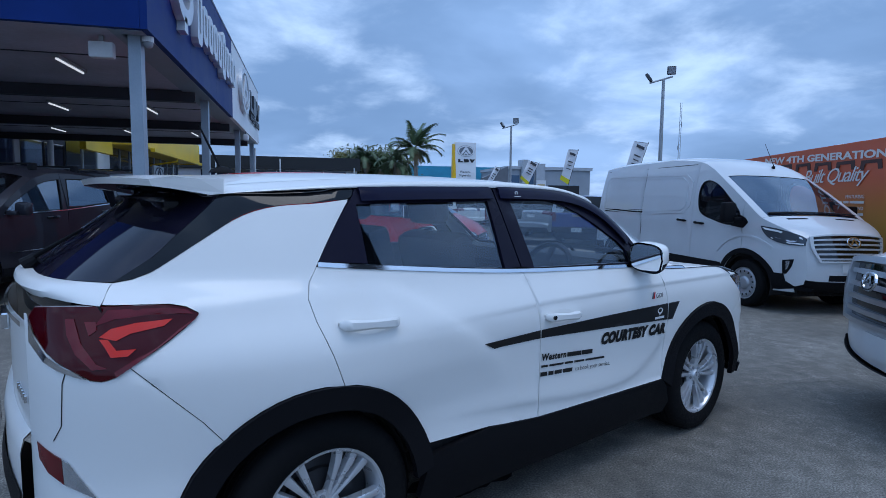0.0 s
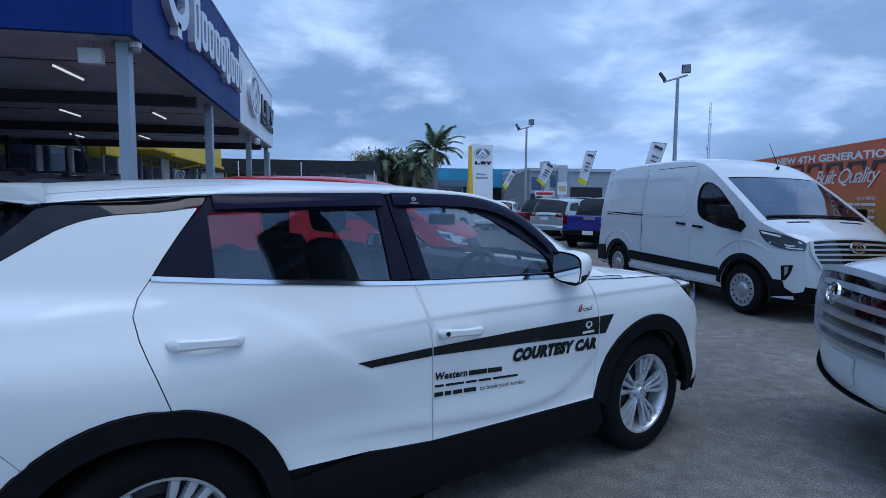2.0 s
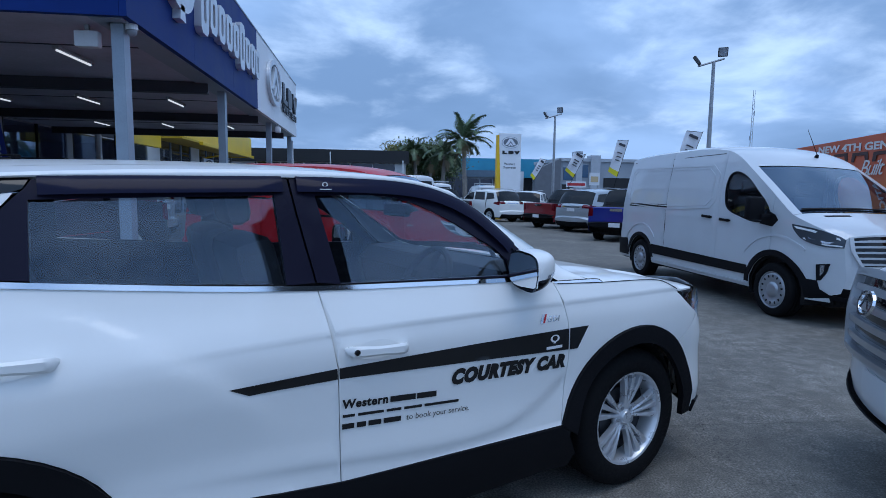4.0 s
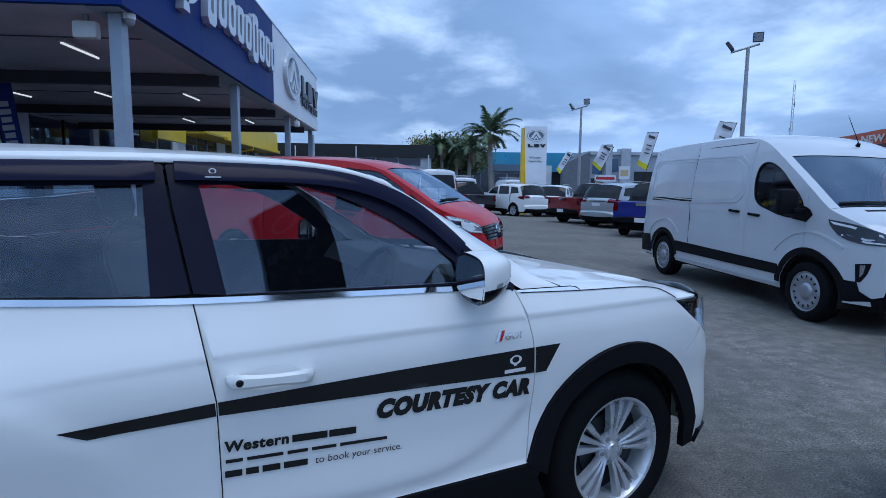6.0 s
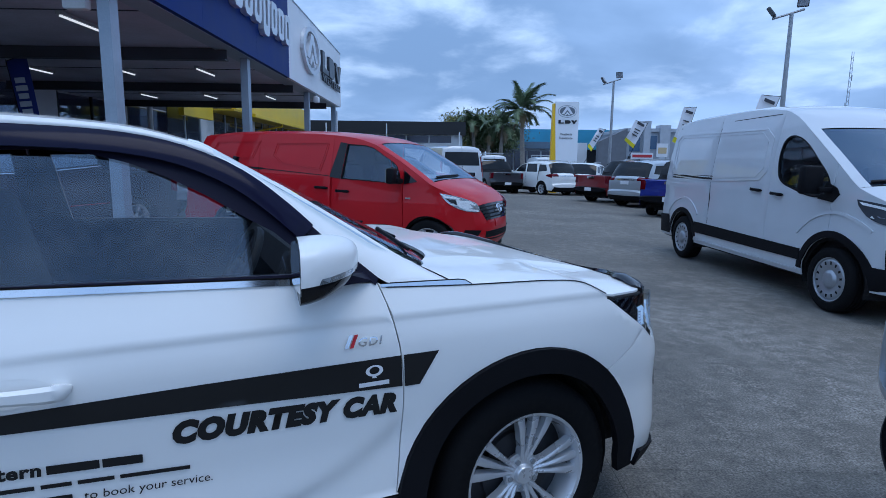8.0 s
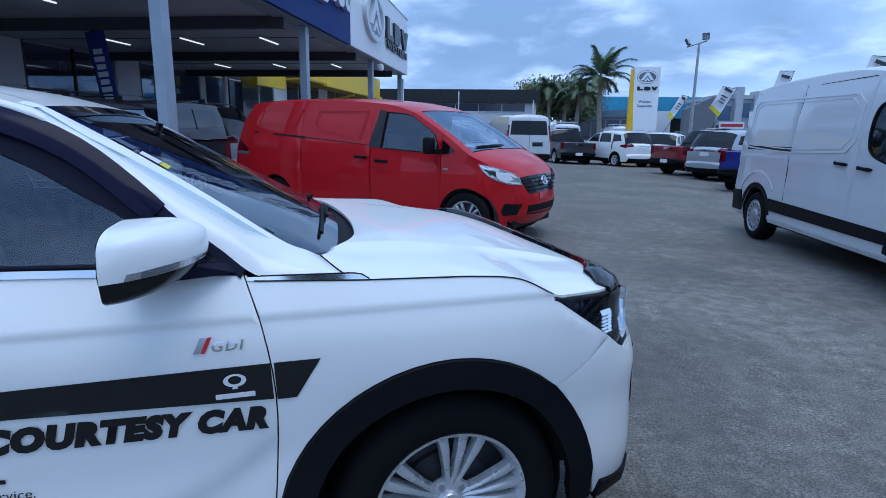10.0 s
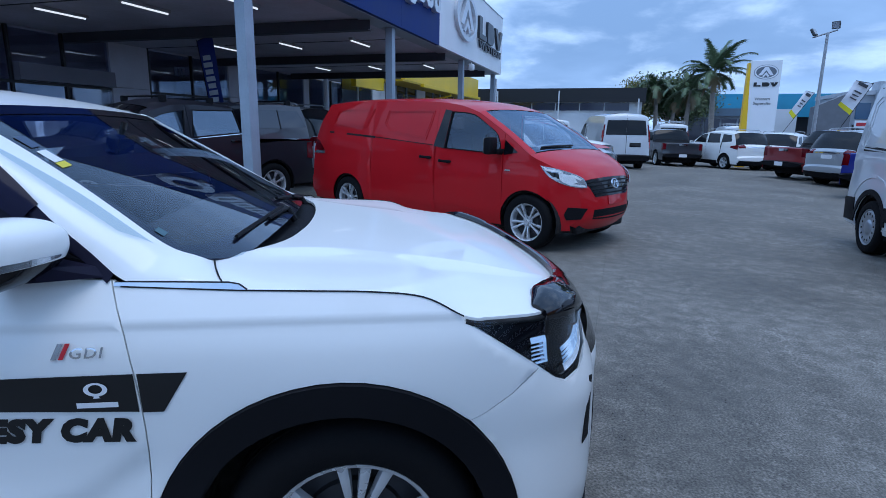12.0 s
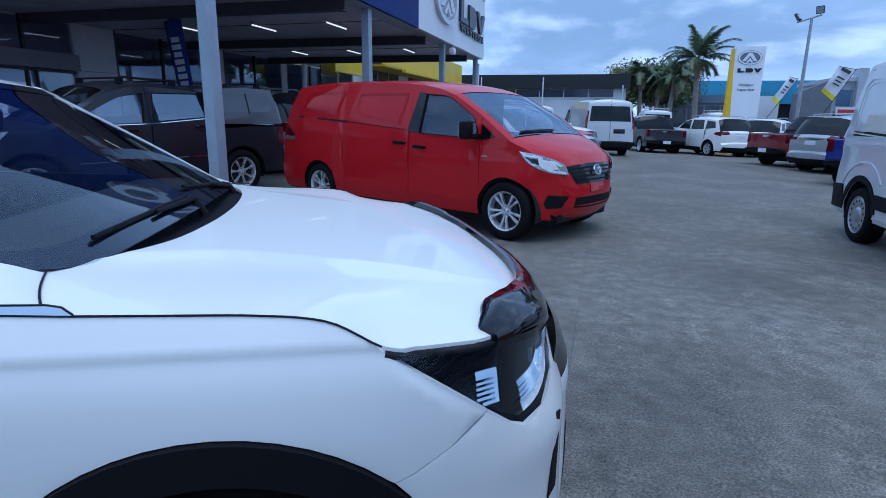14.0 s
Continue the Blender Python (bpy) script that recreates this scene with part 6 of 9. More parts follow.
def build_red_van():
    half = plain_half(0.95, 1.10, 0.17, (0.06, 0.55, 0.36), (-3.7, 0.9, 0.10))
    quarter_pane = [(-0.36, 1.335), (-0.15, 1.185), (-0.355, 1.150)]
    slot = [(-3.93, 1.40), (-2.79, 1.338), (-2.79, 1.308), (-3.93, 1.372)]
    rail = [(-2.79, 1.330), (-1.57, 1.243), (-1.57, 1.233), (-2.79, 1.318)]
    lamp = curve_pts([(0.17, 1.045), (0.36, 1.010), (0.52, 0.945), (0.585, 0.895), (0.615, 0.790), (0.48, 0.810), (0.28, 0.915)], 0.05, True, 50)
    bowl = curve_pts([(0.37, 0.965), (0.50, 0.918), (0.54, 0.855), (0.47, 0.835), (0.39, 0.885)], 0.03, True, 60)
    intake = curve_pts([(0.44, 0.475), (0.47, 0.560), (0.63, 0.545), (0.58, 0.415), (0.46, 0.405)], 0.03, True, 40)
    red, sh = vehicle("red_van", "bright red panel van with blank sides, parked beside the canopy", "van", stand(2.02, 8.60, -24.6, 0, 0.5) @ Matrix.Translation((0, 0.95, 0)),
                      half, RED_SEGS, [(0.0, 0.345, 0.395), (-3.45, 0.345, 0.395)], 0.27, [("rear_quarter", -4.5, -2.86), ("sliding_door", -2.86, -1.525), ("front_door", -1.525, -0.37), ("front_wing", -0.37, 0.74)],
                      PAINT_RED, 0.345, "twin", [RED_WIN],
                      [("quarter_pane", quarter_pane, GLOSS_BLACK, 0.004), ("door_rail", slot, SHADOW_BLACK, 0.004), ("door_rail", rail, SHADOW_BLACK, 0.003), ("pillar_trim", [(-1.56, 1.225), (-1.415, 1.715), (-1.30, 1.695), (-1.365, 1.20)], GLOSS_BLACK, 0.005),
                       ("headlamp", lamp, LAMP_CLEAR, 0.006), ("lamp_bezel", [(0.24, 0.985), (0.38, 0.955), (0.40, 0.885), (0.32, 0.915)], GLOSS_BLACK, 0.010), ("lamp_lens", bowl, LAMP_BRIGHT, 0.012),
                       ("lamp_strip", [(0.19, 1.035), (0.36, 1.000), (0.52, 0.935), (0.575, 0.890), (0.56, 0.880), (0.50, 0.915), (0.36, 0.975), (0.24, 0.990)], LAMP_BRIGHT, 0.011),
                       ("lamp_strip", [(0.30, 0.905), (0.48, 0.822), (0.605, 0.800), (0.60, 0.822), (0.49, 0.840), (0.34, 0.915)], LAMP_BRIGHT, 0.011),
                       ("tail_lamp", [(-4.32, 1.27), (-4.20, 1.22), (-4.07, 1.12), (-4.055, 1.08), (-4.38, 1.09)], LAMP_RED, 0.008), ("reversing_lamp", [(-4.055, 1.076), (-4.06, 1.03), (-4.40, 1.035), (-4.38, 1.086)], LAMP_CLEAR, 0.008),
                       ("fog_recess", intake, TRIM_BLACK, 0.012), ("door_crease", [(-2.74, 0.545), (-0.77, 0.425), (-0.77, 0.418), (-2.74, 0.536)], PAINT_RED, 0.005),
                       ("fuel_flap", curve_pts([(-3.35, 1.055), (-3.10, 1.065), (-3.12, 0.915), (-3.37, 0.91)], 0.1, True, 30), PAINT_RED, 0.004)],
                      [("lower_grille", "front_bumper", 0.34, 0.66, -0.72, 0.72, TRIM_BLACK, 0.004), ("number_plate", "front_bumper", 0.78, 0.99, -0.25, 0.25, PAINT_RED, 0.010), ("wiper", "windscreen", 0.06, 0.085, -0.7, 0.1, TRIM_BLACK, 0.02)],
                      cabin=(-0.05, 1.12, -1.55, 1.70), grid=0.10)
    wide = lambda t: (-(0.66 + 0.20 * t), 0.66 + 0.20 * t)
    grille = part("grille_mesh", sh.strip("grille", 0.0, 0.97, -0.8, 0.8, 0.006, None, wide, 0.01), GLOSS_BLACK, red, "black barred grille")
    for k in range(4):
        part("grille_bar", sh.strip("grille", 0.10 + 0.21 * k, 0.17 + 0.21 * k, -0.66 - 0.04 * k, 0.66 + 0.04 * k, 0.016, None, None, 0.01), TRIM_BLACK, grille)
    nose_badge(sh, red, "grille", 0.55, 0.085, 0.065)
    pressed_panel(sh, red, [(-3.74, 1.735), (-2.86, 1.735), (-2.99, 1.47), (-3.85, 1.50)], PAINT_RED)
    pressed_panel(sh, red, [(-2.55, 1.715), (-1.60, 1.705), (-1.635, 1.54), (-1.72, 1.30), (-2.47, 1.405), (-2.61, 1.52)], PAINT_RED)
    for s in (-1, 1):
        y = s * half(-1.3, 1.05)
        door_handle(red, -1.70, y, 1.07, s, TRIM_BLACK, 0.23, 2)
        door_handle(red, -1.34, y, 1.030, s, TRIM_BLACK, 0.23, 2)
        big_mirror(red, -0.45, s * half(-0.5, 1.25), 1.26, s, TRIM_BLACK, 0.21, 0.20)
        box_bm = bmesh.new()
        box(box_bm, -0.33, -0.25, -0.004, 0.004, 0.955, 0.975, 0.0, pose(0, s * (half(-0.28, 0.97) + 0.004), 0))
        part("wing_badge", box_bm, CHROME, red)


# -- white high-roof cargo van --
def build_white_van():
    half = plain_half(0.94, 1.30, 0.10, (0.12, 0.72, 0.34), (-3.7, 0.7, 0.06))
    segs = [
        ("front_bumper", TRIM_BLACK, [(0.72, 0.30), (0.84, 0.36), (0.88, 0.47)], 0.10, 0.10),
        ("front_panel", PAINT_VAN, [(0.88, 0.47), (0.895, 0.60), (0.885, 0.74)], 0.10, 0.10),
        ("grille", PAINT_VAN, [(0.885, 0.74), (0.86, 0.93), (0.815, 1.11)], 0.10, 0.09),
        ("hood", PAINT_VAN, [(0.815, 1.11), (0.70, 1.185), (0.50, 1.27), (0.28, 1.355)], 0.09, 0.05),
        ("windscreen", GLASS_SKY, [(0.28, 1.355), (-0.18, 1.675), (-0.62, 1.965)], 0.05, 0.05),
        ("roof", PAINT_VAN, [(-0.62, 1.965), (-0.80, 2.085), (-1.10, 2.225), (-1.55, 2.300), (-2.80, 2.335), (-3.60, 2.33), (-4.00, 2.305)], 0.05, 0.12),
        ("rear_door", PAINT_VAN, [(-4.00, 2.305), (-4.17, 2.20), (-4.28, 1.55), (-4.36, 0.66)], 0.08, 0.06),
        ("rear_bumper", TRIM_BLACK, [(-4.36, 0.66), (-4.42, 0.60), (-4.40, 0.36)], 0.06, 0.06)]
    win = curve_pts([(-1.05, 1.43), (-1.06, 1.80), (-0.98, 1.865), (-0.86, 1.870), (-0.66, 1.795), (-0.40, 1.600), (-0.16, 1.390), (-0.10, 1.270), (-0.22, 1.195), (-0.75, 1.260), (-0.98, 1.345)], 0.06, True, 60)
    lamp = curve_pts([(0.26, 1.200), (0.50, 1.165), (0.72, 1.085), (0.765, 1.050), (0.76, 0.955), (0.62, 0.955), (0.42, 1.010), (0.31, 1.090)], 0.06, True, 50)
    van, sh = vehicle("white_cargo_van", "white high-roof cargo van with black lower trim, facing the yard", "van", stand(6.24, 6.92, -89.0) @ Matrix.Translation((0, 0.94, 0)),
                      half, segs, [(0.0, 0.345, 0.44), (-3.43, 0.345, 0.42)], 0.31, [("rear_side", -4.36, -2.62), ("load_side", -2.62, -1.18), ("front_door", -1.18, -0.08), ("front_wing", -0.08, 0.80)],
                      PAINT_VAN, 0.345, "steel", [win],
                      [("lower_trim", [(-3.00, 0.645), (-0.48, 0.600), (-0.46, 0.475), (-2.99, 0.480)], TRIM_BLACK, 0.014), ("door_rail", [(-3.93, 1.360), (-2.59, 1.365), (-2.59, 1.305), (-3.93, 1.305)], SHADOW_BLACK, 0.004),
                       ("sill_ridge", [(-3.00, 0.375), (-0.46, 0.365), (-0.46, 0.345), (-3.00, 0.355)], PAINT_VAN, 0.014),
                       ("rear_trim", [(-4.34, 0.66), (-3.93, 0.68), (-3.88, 0.36), (-4.34, 0.35)], TRIM_BLACK, 0.014),
                       ("bumper_trim", [(0.46, 0.56), (0.57, 0.555), (0.60, 0.46), (0.68, 0.40), (0.86, 0.375), (0.84, 0.335), (0.45, 0.33)], TRIM_BLACK, 0.014),
                       ("wheel_arch_trim", arc(0, 0.345, 0.512, 175, 5) + arc(0, 0.345, 0.438, 5, 175), TRIM_BLACK, 0.014), ("wheel_arch_trim", arc(-3.43, 0.345, 0.488, 172, 8) + arc(-3.43, 0.345, 0.418, 8, 172), TRIM_BLACK, 0.012),
                       ("arch_flare", arc(0, 0.345, 0.715, 142, 52) + arc(0, 0.345, 0.685, 52, 142), PAINT_VAN, 0.010), ("arch_flare", arc(-3.43, 0.345, 0.665, 146, 40) + arc(-3.43, 0.345, 0.635, 40, 146), PAINT_VAN, 0.010),
                       ("headlamp", lamp, mat_once("smoky_lamp_lens", (0.10, 0.12, 0.15), 0.12, 0.5), 0.012), ("lamp_strip", [(0.29, 1.180), (0.50, 1.145), (0.72, 1.065), (0.735, 1.040), (0.48, 1.125), (0.33, 1.150)], LAMP_BRIGHT, 0.018),
                       ("lamp_bowl", ring_outline(0.50, 1.065, 0.050, 0.030), LAMP_CLEAR, 0.018), ("lamp_bowl", ring_outline(0.63, 1.025, 0.055, 0.032), LAMP_CLEAR, 0.018),
                       ("lamp_strip", [(0.40, 1.035), (0.62, 0.972), (0.75, 0.968), (0.75, 0.982), (0.62, 0.988), (0.41, 1.050)], LAMP_BRIGHT, 0.018),
                       ("fog_recess", curve_pts([(0.555, 0.745), (0.67, 0.765), (0.645, 0.650), (0.60, 0.560), (0.565, 0.555)], 0.04, True, 40), TRIM_BLACK, 0.010),
                       ("fog_lamp", [(0.595, 0.735), (0.635, 0.742), (0.625, 0.65), (0.60, 0.61)], LAMP_CLEAR, 0.016),
                       ("mirror_panel", [(-0.15, 1.345), (-0.02, 1.300), (0.03, 1.235), (-0.06, 1.150), (-0.29, 1.175), (-0.22, 1.230)], TRIM_BLACK, 0.012),
                       ("panel_gap", [(-2.617, 2.05), (-2.607, 2.05), (-2.607, 0.66), (-2.617, 0.66)], SHADOW_BLACK, 0.002),
                       ("roof_gutter", [(-4.0, 2.130), (-1.25, 2.150), (-1.25, 2.142), (-4.0, 2.120)], SHADOW_BLACK, 0.004)],
                      [("chin_intake", "front_panel", 0.05, 0.36, -0.55, 0.55, TRIM_BLACK, 0.006), ("number_plate", "front_panel", 0.50, 0.92, -0.26, 0.26, PAINT_VAN, 0.012),
                       ("wiper", "windscreen", 0.05, 0.075, -0.85, 0.05, TRIM_BLACK, 0.02), ("wiper", "windscreen", 0.05, 0.07, 0.05, 0.85, TRIM_BLACK, 0.02),
                       ("hood_vent", "hood", 0.80, 0.86, -0.66, -0.28, TRIM_BLACK, 0.004), ("hood_vent", "hood", 0.80, 0.86, 0.28, 0.66, TRIM_BLACK, 0.004)],
                      cabin=(0.10, 1.26, -1.2, 1.95), grid=0.12)
    SATIN = mat_once("satin_silver_grille", (0.50, 0.53, 0.57), 0.38, 0.35)
    wide = lambda t: (-(0.74 + 0.14 * min(1.0, 2.2 * t)), 0.74 + 0.14 * min(1.0, 2.2 * t))
    mesh = part("grille_mesh", sh.strip("grille", 0.02, 0.98, -0.88, 0.88, 0.006, None, wide, 0.012), GLOSS_BLACK, van, "dark grille behind bright bars")
    for k in range(5):
        w = 0.78 + 0.10 * min(1.0, 0.5 * k)
        part("grille_bar", sh.strip("grille", 0.09 + 0.175 * k, 0.155 + 0.175 * k, -w, w, 0.026, None, None, 0.02), SATIN, mesh)
    for s in (-1, 1):
        edge = lambda t, s=s: tuple(sorted((s * (0.74 + 0.14 * min(1.0, 2.2 * t)), s * (0.79 + 0.15 * min(1.0, 2.2 * t)))))
        part("grille_edge", sh.strip("grille", 0.0, 1.0, -1, 1, 0.030, 2, edge, 0.03), PAINT_VAN, van)
    part("grille_edge", sh.strip("grille", 0.95, 1.0, -0.90, 0.90, 0.030, None, None, 0.03), PAINT_VAN, van)
    part("grille_edge", sh.strip("grille", 0.0, 0.05, -0.76, 0.76, 0.030, None, None, 0.03), PAINT_VAN, van)
    nose_badge(sh, van, "grille", 0.70, 0.12, 0.080, 0.045)
    # the long pressed load panel
    pressed_panel(sh, van, [(-4.02, 1.94), (-3.90, 2.02), (-1.45, 1.985), (-1.27, 1.86), (-1.26, 1.46), (-1.40, 1.335), (-2.59, 1.29), (-4.02, 1.335)], PAINT_VAN)
    for s in (-1, 1):
        y = s * half(-1.0, 1.2)
        door_handle(van, -1.43, y, 1.215, s, TRIM_BLACK, 0.24, 3)
        door_handle(van, -1.00, y, 1.185, s, TRIM_BLACK, 0.24, 3)
        big_mirror(van, -0.16, s * half(-0.2, 1.3), 1.37, s, TRIM_BLACK, 0.30, 0.24)
    bm = bmesh.new()
    rod(bm, (-0.86, 0.30, 2.11), (-0.84, 0.30, 2.15), 0.03, 0.02, 10)
    rod(bm, (-0.84, 0.30, 2.14), (-1.06, 0.30, 2.53), 0.006, 0.003, 6)
    part("aerial", bm, TRIM_BLACK, van)
    for x, y in ((-0.02, -0.35), (-0.06, 0.15)):
        bm = bmesh.new()
        box(bm, x - 0.10, x + 0.10, y - 0.15, y + 0.15, 1.290, 1.296)
        part("paper", bm, DECAL_WHITE, van)


# -- shared shapes of the cars in the yard --
def suv_segs(paint, h=1.80, length=0.0, glass_rear=None):
    g = glass_rear or DARK_PANE
    d = length
    return [
        ("front_bumper", paint, [(0.82, 0.25), (0.90, 0.36), (0.93, 0.55), (0.92, 0.72)], 0.20, 0.20),
        ("grille", GLOSS_BLACK, [(0.92, 0.72), (0.90, 0.88), (0.84, 1.02)], 0.20, 0.18),
        ("hood", paint, [(0.84, 1.02), (0.55, 1.10), (0.10, 1.16), (-0.22, 1.19)], 0.14, 0.10),
        ("windscreen", GLASS_SCREEN, [(-0.22, 1.19), (-0.65, 1.48), (-1.02, 1.68 * h / 1.8)], 0.14, 0.10),
        ("roof", paint, [(-1.02, 1.68 * h / 1.8), (-1.45, h - 0.02), (-2.30, h), (-3.25 - d, h - 0.08)], 0.10, 0.10),
        ("rear_glass", g, [(-3.25 - d, h - 0.08), (-3.42 - d, h - 0.30), (-3.58 - d, 1.20)], 0.10, 0.10),
        ("tailgate", paint, [(-3.58 - d, 1.20), (-3.72 - d, 1.12), (-3.74 - d, 0.92), (-3.72 - d, 0.70)], 0.12, 0.12),
        ("rear_bumper", paint, [(-3.72 - d, 0.70), (-3.82 - d, 0.64), (-3.82 - d, 0.44), (-3.74 - d, 0.30)], 0.14, 0.14)]


def ute_segs(paint, cab=0.0):
    return [
        ("front_bumper", paint, [(0.82, 0.30), (0.90, 0.42), (0.93, 0.60), (0.92, 0.76)], 0.20, 0.20),
        ("grille", GLOSS_BLACK, [(0.92, 0.76), (0.90, 0.92), (0.84, 1.06)], 0.20, 0.18),
        ("hood", paint, [(0.84, 1.06), (0.55, 1.13), (0.10, 1.18), (-0.22, 1.21)], 0.14, 0.10),
        ("windscreen", GLASS_SCREEN, [(-0.22, 1.21), (-0.65, 1.50), (-1.02, 1.70)], 0.14, 0.10),
        ("roof", paint, [(-1.02, 1.70), (-1.35, 1.79), (-1.90, 1.81), (-2.30 - cab, 1.77)], 0.10, 0.10),
        ("rear_glass", DARK_PANE, [(-2.30 - cab, 1.77), (-2.46 - 0.6 * cab, 1.50), (-2.56 - 0.2 * cab, 1.20)], 0.10, 0.06),
        ("tray", TRIM_BLACK, [(-2.56 - 0.2 * cab, 1.20), (-2.64, 1.17), (-3.40, 1.165), (-4.06, 1.16)], 0.02, 0.02),
        ("tailgate", paint, [(-4.06, 1.16), (-4.10, 1.13), (-4.09, 0.90), (-4.10, 0.68)], 0.04, 0.05),
        ("rear_bumper", TRIM_BLACK, [(-4.10, 0.68), (-4.24, 0.66), (-4.24, 0.50), (-4.12, 0.44)], 0.08, 0.08)]


SUV_WINS = [curve_pts([(-0.62, 1.22), (-0.78, 1.38), (-1.05, 1.56), (-1.40, 1.63), (-1.44, 1.21)], 0.12, True, 40),
            curve_pts([(-1.56, 1.21), (-1.54, 1.64), (-2.30, 1.64), (-2.42, 1.22)], 0.12, True, 40)]


def yard_suv(name, label, m, paint, group="", h=1.80, lamp=None, plate=True, style="five"):
    half = plain_half(0.94, 1.05, 0.22, (0.20, 0.80, 0.40), (-3.0, 0.9, 0.16))
    lamp = lamp or LAMP_RED
    car, sh = vehicle(name, label, "car", m, half, suv_segs(paint, h), [(0, 0.36, 0.43), (-2.85, 0.36, 0.43)], 0.30,
                      [("quarter_panel", -3.75, -2.52), ("rear_door", -2.52, -1.50), ("front_door", -1.50, -0.42), ("front_wing", -0.42, 0.80)], paint, 0.36, style, SUV_WINS,
                      [("side_glass", curve_pts([(-2.56, 1.24), (-2.50, 1.62), (-3.05, 1.58), (-3.20, 1.30)], 0.15, True, 40), DARK_PANE, 0.004),
                       ("tail_lamp", curve_pts([(-3.62, 1.16), (-3.22, 1.10), (-3.18, 1.03), (-3.60, 0.95)], 0.1, True, 30), lamp, 0.008), ("headlamp", curve_pts([(0.20, 1.06), (0.60, 1.0), (0.74, 0.92), (0.70, 0.84), (0.40, 0.88)], 0.1, True, 40), LAMP_CLEAR, 0.006),
                       ("sill_trim", [(-2.4, 0.42), (-0.45, 0.42), (-0.45, 0.30), (-2.4, 0.30)], TRIM_BLACK, 0.010)],
                      [("tail_lamp_inner", "tailgate", 0.05, 0.48, -0.99, -0.62, lamp, 0.008), ("tail_lamp_inner", "tailgate", 0.05, 0.48, 0.62, 0.99, lamp, 0.008),
                       ("plate_recess", "tailgate", 0.45, 0.80, -0.34, 0.34, paint, 0.006), ("number_plate", "tailgate", 0.52, 0.72, -0.22, 0.22, DECAL_WHITE if plate else GLOSS_BLACK, 0.012),
                       ("chrome_strip", "tailgate", 0.40, 0.45, -0.5, 0.5, CHROME, 0.014), ("rear_skirt", "rear_bumper", 0.55, 1.0, -0.95, 0.95, TRIM_BLACK, 0.010)],
                      group=group, cabin=(-0.25, 1.08, -2.7, 1.2), seats=False, grid=0.2, glass_side=DARK_PANE)
    for s in (-1, 1):
        bm = bmesh.new()
        pts = [(-1.25, h - 0.02), (-1.35, h + 0.045), (-2.2, h + 0.055), (-3.0, h + 0.02), (-3.1, h - 0.04)]
        for a, b in zip(pts, pts[1:]):
            rod(bm, (a[0], s * 0.64, a[1]), (b[0], s * 0.64, b[1]), 0.016, n=8)
        part("roof_rail", bm, GALVANISED, car)
        big_mirror(car, -0.62, s * half(-0.6, 1.15), 1.19, s, paint, 0.15, 0.2)
    return car, sh


def yard_ute(name, label, m, paint, group="", lamp=None, style="five", canopy=False):
    half = plain_half(0.94, 1.08, 0.22, (0.20, 0.80, 0.40), (-3.6, 0.9, 0.08))
    lamp = lamp or LAMP_RED
    car, sh = vehicle(name, label, "pickup truck", m, half, ute_segs(paint, 0.18 if canopy else 0.0), [(0, 0.38, 0.45), (-3.15, 0.38, 0.45)], 0.36,
                      [("tray_side", -4.15, -2.58), ("rear_door", -2.58, -1.59 if canopy else -1.50), ("front_door", -1.59 if canopy else -1.50, -0.42), ("front_wing", -0.42, 0.80)], paint, 0.38, style, SUV_WINS if not canopy else UTE_WINS,
                      [("tail_lamp", curve_pts([(-4.06, 1.13), (-3.93, 1.12), (-3.92, 0.84), (-4.07, 0.82)], 0.1, True, 30), lamp, 0.008), ("headlamp", curve_pts([(0.20, 1.09), (0.60, 1.03), (0.74, 0.95), (0.70, 0.87), (0.40, 0.91)], 0.1, True, 40), LAMP_CLEAR, 0.006),
                       ("sill_trim", [(-2.5, 0.46), (-0.45, 0.46), (-0.45, 0.36), (-2.5, 0.36)], TRIM_BLACK, 0.010)],
                      [("tail_lamp_inner", "tailgate", 0.10, 0.70, -0.995, -0.84, lamp, 0.008), ("tail_lamp_inner", "tailgate", 0.10, 0.70, 0.84, 0.995, lamp, 0.008),
                       ("number_plate", "rear_bumper", 0.30, 0.70, -0.20, 0.20, DECAL_WHITE, 0.012), ("tailgate_handle", "tailgate", 0.24, 0.38, -0.22, 0.22, CHROME, 0.014)],
                      group=group, cabin=(-0.25, 1.10, -2.5, 1.3), seats=False, grid=0.2, glass_side=GLASS_SKY if canopy else DARK_PANE)
    for s in (-1, 1):
        big_mirror(car, -0.62, s * half(-0.6, 1.18), 1.22, s, paint, 0.17, 0.2)
    return car, sh


UTE_WINS = [curve_pts([(-0.50, 1.16), (-0.72, 1.31), (-0.92, 1.42), (-1.20, 1.56), (-1.56, 1.63), (-1.50, 1.19)], 0.12, True, 40),
            curve_pts([(-1.62, 1.21), (-1.69, 1.64), (-2.44, 1.655), (-2.53, 1.29)], 0.12, True, 40)]


